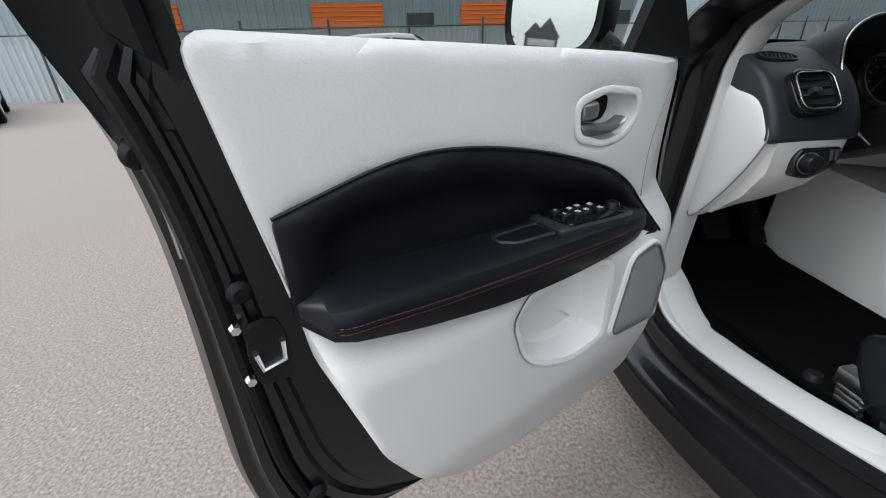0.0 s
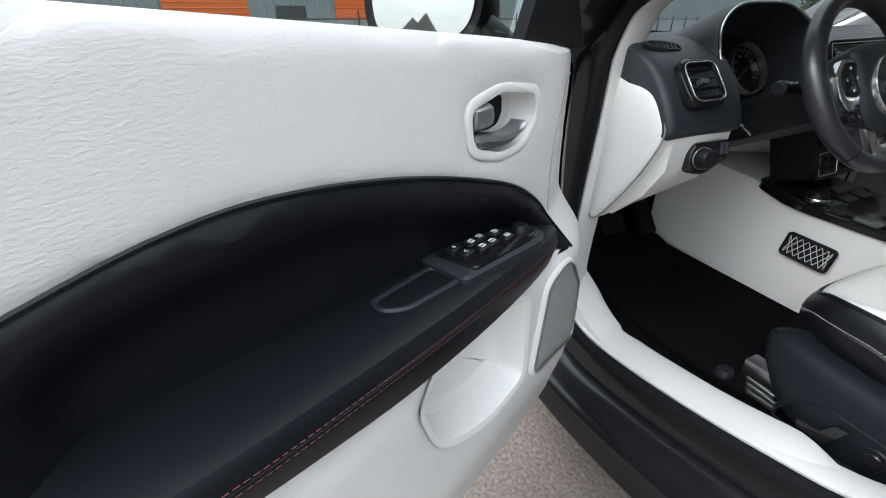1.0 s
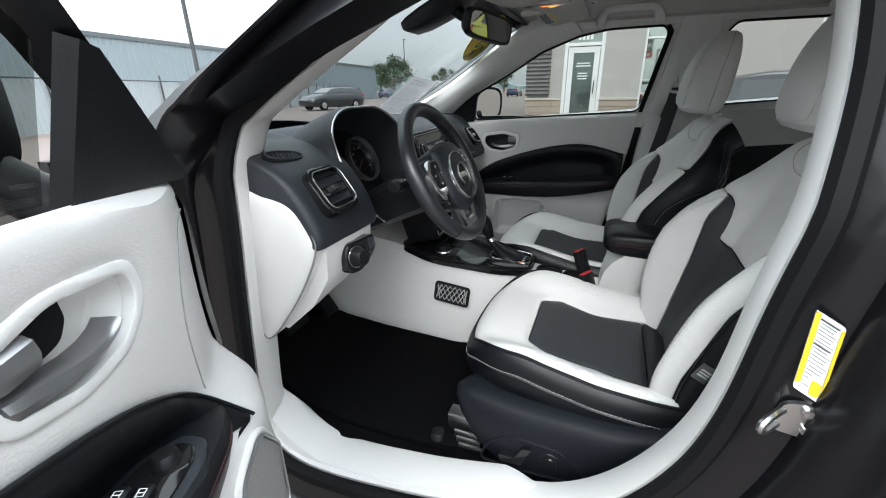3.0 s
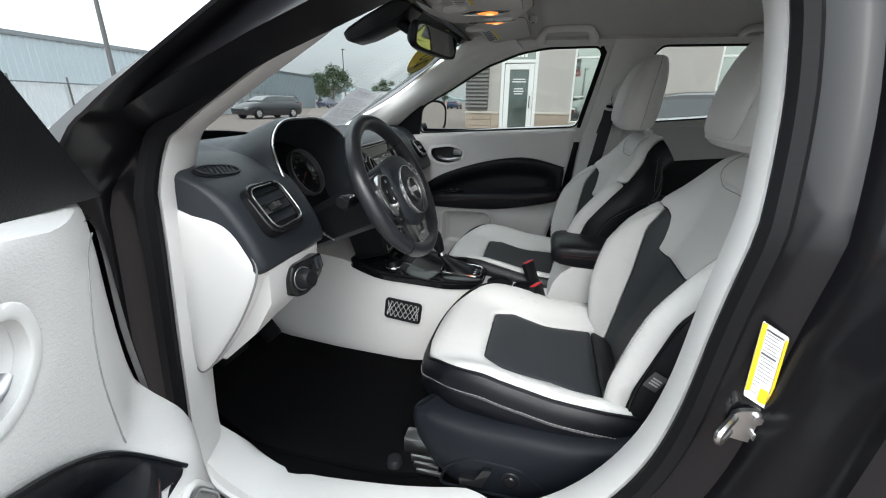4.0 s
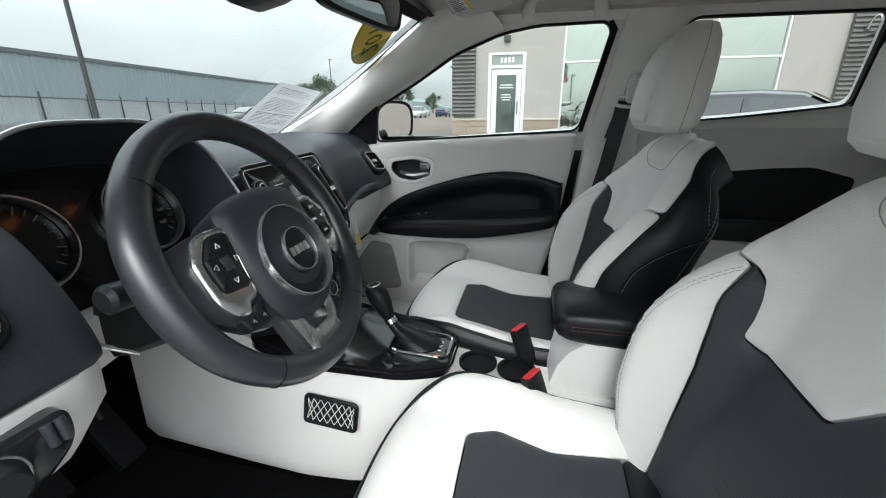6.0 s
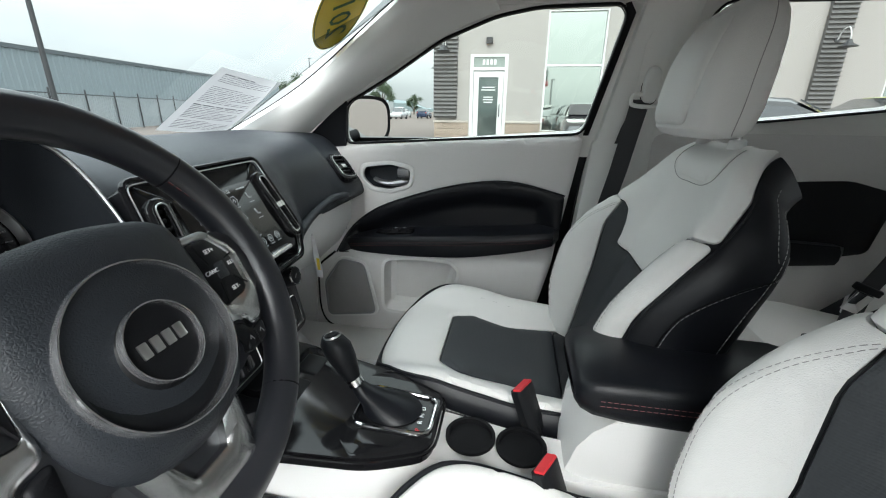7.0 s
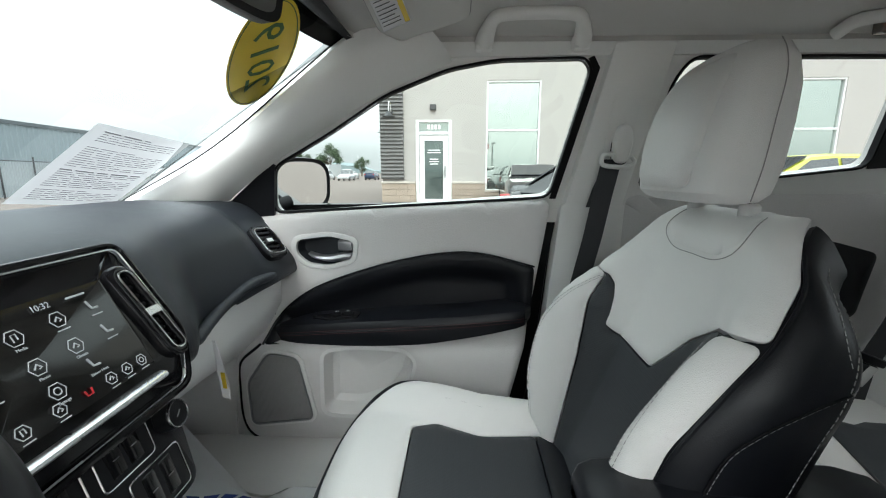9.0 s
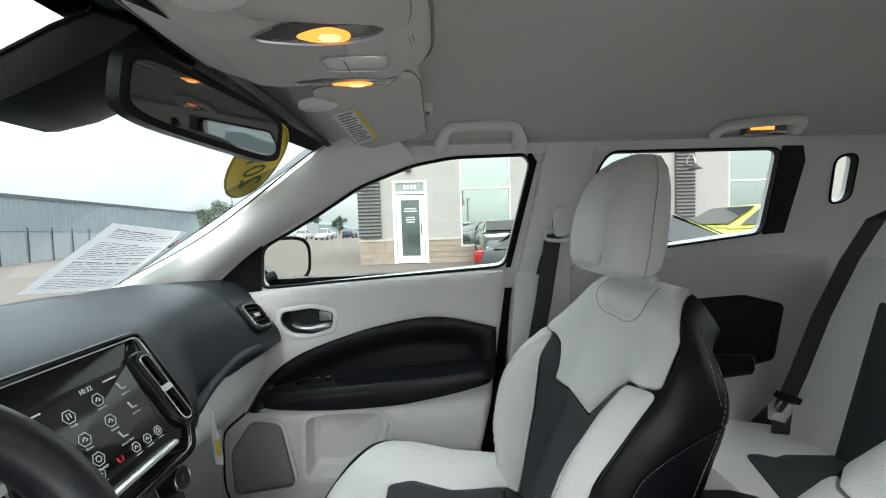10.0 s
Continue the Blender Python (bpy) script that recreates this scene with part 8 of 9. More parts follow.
# tyre label and striker on the door pillar
lb = thing("tyre_label", "white and yellow printed label on the door pillar", "label")
lf2 = lambda a, b, d=0.0: Vector((0.437 + 0.031 * a + 0.003 * b, -0.776 - d, 0.962 - 0.018 * a - 0.105 * b + 0.004 * math.sin(b * 3)))
part("label_sheet", patch(bmesh.new(), rounded([(0, 0), (1, 0), (1, 1), (0, 1)], 0.06), lf2, 0.1, 0.0015), PAPER, lb)
part("label_band", patch(bmesh.new(), [(0.0, 0.03), (0.18, 0.0), (0.18, 0.9), (0.0, 0.93)], lambda a, b: lf2(a, b, 0.0012), 0.2, 0.0005), YELLOW, lb)
part("label_band", patch(bmesh.new(), [(0.90, 0.06), (1.0, 0.05), (1.0, 0.97), (0.90, 0.98)], lambda a, b: lf2(a, b, 0.0012), 0.2, 0.0005), YELLOW, lb)
part("label_band", patch(bmesh.new(), rounded([(0.52, 0.80), (0.86, 0.79), (0.86, 0.96), (0.52, 0.97)], 0.06), lambda a, b: lf2(a, b, 0.0012), 0.2, 0.0005), YELLOW, lb)
for k in range(19):
    b, a1 = 0.07 + k * 0.046, 0.84 if k < 15 else 0.46
    part("print_bar", tube(bmesh.new(), [lf2(0.22 + 0.05 * (k % 4 == 1), b, 0.0012), lf2(a1 - 0.07 * (k % 3), b, 0.0012)], 0.0011 if k in (0, 7) else 0.0004, 4), INK, lb)
stk = thing("door_striker", "bright steel door striker on the pillar", "striker")
part("striker_plate", loft(bmesh.new(), [[Vector((0.452 + p[0], -0.772 - d, 0.812 + p[1])) for p in rounded([(-0.022, -0.02), (0.018, -0.026), (0.028, 0.004), (0.012, 0.026), (-0.016, 0.02)], 0.01)] for d in (0, 0.005, 0.007)]), STEEL, stk)
for kx, kz in ((0.462, 0.826), (0.466, 0.800)):
    part("bolt", cyl(bmesh.new(), (kx, -0.776, kz), (kx, -0.784, kz), 0.007, 0.006, 8), STEEL, stk)
part("striker_loop", tube(bmesh.new(), spline([(0.438, -0.778, 0.822), (0.422, -0.80, 0.828), (0.408, -0.815, 0.822), (0.412, -0.81, 0.808), (0.436, -0.778, 0.80)], 5), 0.005, 8), STEEL, stk)

tag_ = thing("hanging_tag", "white and yellow paper tag hanging under the dashboard", "tag")
part("strip", loft(bmesh.new(), [[Vector((-0.329 + dx + w, 0.25 + dy, z)), Vector((-0.329 + dx - w, 0.25 + dy + 0.004, z)), Vector((-0.329 + dx - w, 0.2512 + dy + 0.004, z)), Vector((-0.329 + dx + w, 0.2512 + dy, z))] for dx, dy, z, w in ((0, 0, 0.89, 0.004), (0.002, 0.004, 0.86, 0.006), (0.001, 0.01, 0.83, 0.008), (0.004, 0.012, 0.80, 0.009), (0.003, 0.014, 0.78, 0.008))]), PAPER, tag_)
part("yellow_band", loft(bmesh.new(), [[Vector((-0.323 + w, 0.2535 + dy, z)), Vector((-0.325 - w, 0.2555 + dy, z)), Vector((-0.325 - w, 0.2565 + dy, z)), Vector((-0.323 + w, 0.2545 + dy, z))] for dy, z, w in ((0.004, 0.83, 0.003), (0.007, 0.80, 0.003))]), YELLOW, tag_)

# ---- outside ----
ASPHALT = mat("worn tan asphalt", (0.15, 0.122, 0.108), 0.9, grain=0.95, grain_scale=95, blotch=0.14, blotch_scale=0.3, bump=0.5)
STUCCO = mat("beige stucco", (0.41, 0.392, 0.372), 0.9, grain=0.04, grain_scale=80, blotch=0.05, blotch_scale=0.6, bump=0.3)
METAL_WALL = mat("blue-grey ribbed steel", (0.245, 0.29, 0.31), 0.55, grain=0.02, blotch=0.06, blotch_scale=0.4)
FENCE = mat("white ribbed fence", (0.36, 0.395, 0.41), 0.6, blotch=0.08, blotch_scale=0.7)
LOUVRE = mat("dark grey louvre", (0.13, 0.128, 0.125), 0.5, blotch=0.08)
STONE = mat("tan split stone", (0.33, 0.27, 0.22), 0.9, grain=0.1, grain_scale=40, blotch=0.12, bump=0.5, random_tint=0.22)
MORTAR = mat("pale mortar", (0.4, 0.36, 0.32), 0.95, blotch=0.08)
WHITE_FRAME = mat("white painted frame", (0.75, 0.76, 0.76), 0.45, blotch=0.03)
STORE_GLASS = mat("reflective window glass", (0.52, 0.58, 0.54), 0.03, metal=0.95, blotch=0.05, rough_var=0.015)
DOOR_GLASS = mat("dark door glass", (0.16, 0.2, 0.19), 0.05, metal=0.6, blotch=0.05, rough_var=0.02)
LEAVES = mat("green leaves", (0.055, 0.085, 0.04), 0.7, blotch=0.3, blotch_scale=2, grain=0.2, grain_scale=8)
BARK = mat("brown bark", (0.09, 0.07, 0.05), 0.9, grain=0.3, grain_scale=12, bump=0.8)
HILL = mat("hazy far hills", (0.20, 0.25, 0.26), 0.95, blotch=0.25, blotch_scale=0.02)
DARK_STEEL = mat("dark painted steel", (0.045, 0.047, 0.05), 0.5, blotch=0.1)
RED_SIGN = mat("red sign face", (0.5, 0.03, 0.04), 0.4, blotch=0.05)

# ground with a slightly uneven skin near the car
bm = bmesh.new()
vs = [bm.verts.new((x, y, 0)) for x, y in ((-3000, -3000), (3000, -3000), (3000, 3000), (-3000, 3000))]
bm.faces.new(vs)
tagged(link("ground", bm, ASPHALT, smooth=False), "worn tan-grey asphalt car park", "ground", kind="structure")

# loose chippings in the asphalt beside the open door
random.seed(11)
chip = []
verts, faces = [], []
for k in range(5200):
    x, y = random.uniform(-2.4, 0.9), random.uniform(-4.6, -0.75)
    r = random.uniform(0.003, 0.008)
    a = random.uniform(0, math.tau)
    n0 = len(verts)
    for i in range(5):
        b = a + i / 5 * math.tau
        rr = r * random.uniform(0.7, 1.2)
        verts.append((x + rr * math.cos(b), y + rr * math.sin(b), 0.0005))
    verts.append((x, y, r * random.uniform(0.25, 0.5)))
    faces += [(n0 + i, n0 + (i + 1) % 5, n0 + 5) for i in range(5)]
me = bpy.data.meshes.new("chippings")
me.from_pydata(verts, [], faces)
CHIPS = mat("mixed chippings", (0.2, 0.172, 0.152), 0.9, blotch=0.1, blotch_scale=30, grain=0.45, grain_scale=60)
me.materials.append(CHIPS)
tagged(new("chippings", me), "loose tan and grey stone chippings on asphalt", "chippings", kind="stuff")


# ---- office building ----
FY = 13.8
office = thing("office_building", "beige stucco office building with dark louvre columns", "building")


def slab(lo, hi, material, parent, name, bevel=0.0, label=""):
    return part(name, box(bmesh.new(), lo, hi, bevel), material, parent, label, smooth=False)


holes = [[(-1.47, 0.0), (-0.26, 0.0), (-0.26, 2.9), (-1.47, 2.9)], [(0.88, 0.54), (2.66, 0.54), (2.66, 4.12), (0.88, 4.12)], [(5.1, 0.54), (7.0, 0.54), (7.0, 4.12), (5.1, 4.12)], [(10.3, 0.54), (12.2, 0.54), (12.2, 4.12), (10.3, 4.12)]]
bm = bmesh.new()
xs = sorted({-2.62, 16.0} | {p[0] for h in holes for p in h})
for a, b in zip(xs, xs[1:]):
    h = [q for q in holes if q[0][0] == a and q[1][0] == b]
    if h:
        z0, z1 = h[0][0][1], h[0][2][1]
        if z0 > 0:
            box(bm, (a, FY, 0), (b, FY + 0.3, z0))
        box(bm, (a, FY, z1), (b, FY + 0.3, 6.2))
    else:
        box(bm, (a, FY, 0), (b, FY + 0.3, 6.2))
part("wall", bm, STUCCO, office, "beige stucco wall", smooth=False)
slab((-2.62, FY + 0.3, 0), (-2.3, FY + 14, 6.2), STUCCO, office, "side_wall")
slab((-2.62, FY + 0.3, 6.0), (16, FY + 14, 6.2), LOUVRE, office, "roof")
slab((-2.72, FY - 0.08, 6.2), (16, FY + 0.35, 6.42), LOUVRE, office, "roof_edge")
slab((-2.3, FY + 2.5, 0), (16, FY + 2.6, 6.0), LOUVRE, office, "back_wall")
for a, b, z0, z1 in ((0.88, 2.66, 0.54, 4.12), (5.1, 7.0, 0.54, 4.12), (10.3, 12.2, 0.54, 4.12)):
    win = part("window", box(bmesh.new(), (a, FY + 0.1, z0), (b, FY + 0.13, z1)), STORE_GLASS, office, "tall window with pale mullions", smooth=False)
    for lo, hi in (((a, FY + 0.02, z0), (a + 0.06, FY + 0.16, z1)), ((b - 0.06, FY + 0.02, z0), (b, FY + 0.16, z1)), ((a + 0.06, FY + 0.02, z1 - 0.06), (b - 0.06, FY + 0.16, z1)), ((a + 0.06, FY + 0.02, z0), (b - 0.06, FY + 0.16, z0 + 0.06)), ((a + 0.06, FY + 0.04, 2.53), (b - 0.06, FY + 0.16, 2.59))):
        slab(lo, hi, WHITE_FRAME, win, "frame_bar", 0.008)
# entrance door
ed = part("entrance_door", box(bmesh.new(), (-1.30, FY + 0.06, 0.12), (-0.43, FY + 0.1, 2.3)), DOOR_GLASS, office, "white framed glazed entrance door", smooth=False)
for lo, hi in (((-1.47, FY - 0.01, 0), (-1.36, FY + 0.14, 2.9)), ((-0.37, FY - 0.01, 0), (-0.26, FY + 0.14, 2.9)), ((-1.36, FY - 0.01, 2.42), (-0.37, FY + 0.14, 2.52)), ((-1.36, FY - 0.01, 2.82), (-0.37, FY + 0.14, 2.9)), ((-1.35, FY + 0.02, 0.02), (-1.18, FY + 0.12, 2.4)), ((-0.55, FY + 0.02, 0.02), (-0.38, FY + 0.12, 2.4)), ((-1.18, FY + 0.02, 2.22), (-0.55, FY + 0.12, 2.4)), ((-1.18, FY + 0.02, 0.02), (-0.55, FY + 0.12, 0.27))):
    slab(lo, hi, WHITE_FRAME, ed, "frame_bar", 0.006)
slab((-1.36, FY + 0.05, 2.52), (-0.37, FY + 0.09, 2.82), mat("grey-green transom glass", (0.35, 0.4, 0.37), 0.1, metal=0.5), ed, "transom_pane")
for k in range(4):
    slab((-1.08 + k * 0.12, FY + 0.04, 2.6), (-1.0 + k * 0.12, FY + 0.05, 2.75), WHITE_FRAME, ed, "number_bar")
for k, (w, z) in enumerate(((0.4, 1.9), (0.46, 1.82), (0.3, 1.6), (0.34, 1.52), (0.28, 1.44))):
    slab((-0.865 - w / 2, FY + 0.045, z), (-0.865 + w / 2, FY + 0.055, z + 0.035), WHITE_FRAME, ed, "print_bar")
slab((-0.50, FY - 0.05, 1.0), (-0.47, FY + 0.0, 1.4), DARK_STEEL, ed, "pull_handle", 0.008)
# louvre columns
for x0, x1 in ((-2.66, -1.88), (8.4, 9.05)):
    colm = slab((x0, FY - 0.10, 0.95), (x1, FY - 0.002, 6.2), LOUVRE, office, "louvre_column", 0.0, "dark grey louvred column")
    for k in range(42):
        z = 1.0 + k * 0.122
        bm = bmesh.new()
        loft(bm, [[Vector((x, FY - 0.10 - d, z + h)) for d, h in ((0.0, 0.0), (0.05, 0.005), (0.05, 0.02), (0.0, 0.09))] for x in (x0, x1)])
        part("slat", bm, LOUVRE, colm, smooth=False)
# stone plinth of single blocks
pl_ob = slab((-2.62, FY - 0.03, 0.0), (-1.47, FY - 0.002, 0.80), MORTAR, office, "plinth", 0.0, "tan stone plinth")
pl2 = slab((-0.26, FY - 0.03, 0.0), (0.88, FY - 0.002, 0.80), MORTAR, office, "plinth")
pl3 = slab((0.88, FY - 0.03, 0.0), (16, FY - 0.002, 0.52), MORTAR, office, "plinth")
random.seed(3)
for x0, x1, top, par in ((-2.66, -1.49, 0.80, pl_ob), (-0.24, 0.88, 0.80, pl2), (0.88, 3.4, 0.52, pl3), (5.0, 9.0, 0.52, pl3)):
    row, z = 0, 0.0
    while z < top - 0.05:
        h = min(0.2, top - z)
        x = x0 - (0.2 if row % 2 else 0.0)
        while x < x1 - 0.02:
            w = random.choice((0.3, 0.4, 0.4, 0.5))
            a, b = max(x, x0), min(x + w, x1)
            if b - a > 0.06:
                part("stone", box(bmesh.new(), (a + 0.006, FY - 0.055 - random.uniform(0, 0.012), z + 0.006), (b - 0.006, FY - 0.028, z + h - 0.006)), STONE, par, smooth=False)
            x += w
        z += h
        row += 1
    slab((x0 - 0.02, FY - 0.09, top + 0.001), (x1 + 0.0, FY - 0.003, top + 0.07), mat("pale stone cap", (0.5, 0.46, 0.41), 0.85) if "pale stone cap" not in bpy.data.materials else bpy.data.materials["pale stone cap"], par, "cap_stone", 0.01)
slab((-0.98, FY - 0.12, 3.2), (-0.78, FY - 0.002, 3.38), DARK_STEEL, office, "wall_light", 0.015, "small dark wall light")


def gooseneck(x, y, z, dx=0.0, dy=-1.0):
    g = thing("gooseneck_lamp", "dark gooseneck barn lamp on the wall", "wall lamp", "gooseneck lamps")
    part("arm", tube(bmesh.new(), spline([(x, y, z), (x + dx * 0.12, y + dy * 0.12, z + 0.22), (x + dx * 0.35, y + dy * 0.35, z + 0.26), (x + dx * 0.48, y + dy * 0.48, z + 0.05), (x + dx * 0.48, y + dy * 0.48, z - 0.05)], 5), 0.016, 8), WHITE_FRAME, g)
    c = Vector((x + dx * 0.48, y + dy * 0.48, z - 0.05))
    part("shade", loft(bmesh.new(), [[c + Vector((r * math.cos(a), r * math.sin(a), h)) for a in np.linspace(0, math.tau, 21)[:20]] for r, h in ((0.05, 0.0), (0.07, -0.06), (0.1, -0.1), (0.22, -0.17), (0.215, -0.18))]), DARK_STEEL, g)
    part("back_plate", cyl(bmesh.new(), (x, y, z), (x - dx * 0.03, y - dy * 0.03, z), 0.07, None, 14), DARK_STEEL, g)


gooseneck(-2.27, FY - 0.15, 3.15)
gooseneck(8.72, FY - 0.15, 3.15)
gooseneck(-2.66, FY + 3.0, 3.0, -1.0, 0.0)
gooseneck(-2.66, FY + 7.0, 3.0, -1.0, 0.0)

# ---- ribbed steel warehouse ----
wh = thing("warehouse", "long blue-grey ribbed steel warehouse with orange doors", "warehouse")
wa, wb = Vector((-22.5, -30.0, 0)), Vector((-36.5, 62.0, 0))
wu = (wb - wa).normalized()
wn2 = Vector((wu.y, -wu.x, 0))
wn2 = wn2 if wn2.x > 0 else -wn2
bm = bmesh.new()
rings = []
L = (wb - wa).length
prof = []
k = 0.0
while k < L:
    for o, d in ((0.0, 0.0), (0.28, 0.0), (0.33, 0.06), (0.40, 0.06)):
        prof.append((k + o, d))
    k += 0.45
lo = [bm.verts.new(wa + wu * s + wn2 * d) for s, d in prof]
hi = [bm.verts.new(wa + wu * s + wn2 * d + Vector((0, 0, 4.5))) for s, d in prof]
for i in range(len(prof) - 1):
    bm.faces.new((lo[i], lo[i + 1], hi[i + 1], hi[i]))
part("wall", bm, METAL_WALL, wh, "ribbed steel wall", smooth=False)
bm = bmesh.new()
loft(bm, [[wa + wu * s + wn2 * d + Vector((0, 0, z)) for d, z in ((0.1, 4.5), (0.12, 4.75), (-8, 5.6), (-8, 4.4))] for s in (0, L)])
part("roof", bm, mat("dark eave trim", (0.12, 0.14, 0.15), 0.5), wh, smooth=False)
bm = bmesh.new()
loft(bm, [[wb + wn2 * d + wu * o + Vector((0, 0, z)) for d, z in ((0.05, 0), (0.05, 4.5), (-16, 5.2), (-16, 0))] for o in (0, 0.1)])
part("end_wall", bm, METAL_WALL, wh, smooth=False)
for y0, y1 in ((-5.0, -1.1), (3.6, 7.4), (-15.0, -11.5)):
    s0, s1 = (y0 - wa.y) / wu.y, (y1 - wa.y) / wu.y
    dr = part("roller_door", loft(bmesh.new(), [[wa + wu * s + wn2 * d + Vector((0, 0, z)) for d, z in ((0.03, 0), (0.09, 0), (0.09, 3.4), (0.03, 3.4))] for s in (s0, s1)]), ORANGE, wh, "orange roller door", smooth=False)
    for j in range(14):
        part("door_slat", tube(bmesh.new(), [wa + wu * s0 + wn2 * 0.09 + Vector((0, 0, 0.2 + j * 0.235)), wa + wu * s1 + wn2 * 0.09 + Vector((0, 0, 0.2 + j * 0.235))], 0.03, 5), ORANGE, dr)
for y0 in (0.3, 9.5, 14.0):
    s0 = (y0 - wa.y) / wu.y
    part("window", loft(bmesh.new(), [[wa + wu * s + wn2 * d + Vector((0, 0, z)) for d, z in ((0.05, 2.2), (0.1, 2.2), (0.1, 2.9), (0.05, 2.9))] for s in (s0, s0 + 1.6)]), DARK_STEEL, wh, smooth=False)

# ---- ribbed fence with dark posts ----
fence = thing("fence", "white ribbed metal fence with dark posts and rail", "fence")
line = [Vector(p) for p in ((-12.6, -24, 0), (-13.6, -8, 0), (-15.0, 2, 0), (-19.8, 15, 0), (-27, 34, 0), (-36, 56, 0))]
for a, b in zip(line, line[1:]):
    u = (b - a).normalized()
    n = Vector((u.y, -u.x, 0))
    n = n if n.x > 0 else -n
    L = (b - a).length
    m = max(1, round(L / 2.6))
    for j in range(m):
        s0, s1 = L * j / m + 0.05, L * (j + 1) / m - 0.05
        bm = bmesh.new()
        pts = []
        s = s0
        while s < s1:
            pts += [(s, 0.0), (s + 0.09, 0.0), (s + 0.12, 0.03), (s + 0.17, 0.03)]
            s += 0.2
        lo = [bm.verts.new(a + u * q + n * d + Vector((0, 0, 0.05))) for q, d in pts]
        hi = [bm.verts.new(a + u * q + n * d + Vector((0, 0, 1.68))) for q, d in pts]
        for i in range(len(pts) - 1):
            bm.faces.new((lo[i], lo[i + 1], hi[i + 1], hi[i]))
        part("panel", bm, FENCE, fence, smooth=False)
        p = a + u * (L * j / m) + n * 0.1
        part("post", tube(bmesh.new(), [p, p + Vector((0, 0, 1.95))], 0.035, 6), DARK_STEEL, fence)
        q = a + u * (L * (j + 1) / m) + n * 0.1
        part("rail", tube(bmesh.new(), [p + Vector((0, 0, 1.72)), q + Vector((0, 0, 1.72))], 0.025, 6), DARK_STEEL, fence)


def lamp_post(x, y, h, arm):
    lp = thing("street_lamp", "tall dark steel car park lamp post", "lamp post", "lamp posts", at=(x, y, 0))
    part("pole", tube(bmesh.new(), [(0, 0, 0), (0, 0, h)], [0.11, 0.075], 10), DARK_STEEL, lp)
    part("base", box(bmesh.new(), (-0.2, -0.2, 0), (0.2, 0.2, 0.08), 0.01), DARK_STEEL, lp)
    part("lamp_head", box(bmesh.new(), (-0.15 + arm, -0.18, h), (0.45 + arm, 0.18, h + 0.12), 0.03), DARK_STEEL, lp)


lamp_post(-18.8, 14.5, 8.5, 0.0)
lamp_post(-38, 76, 10.0, 0.0)
lamp_post(0.6, -26.5, 5.6, 0.0)
lamp_post(4.6, -34, 5.4, 0.0)


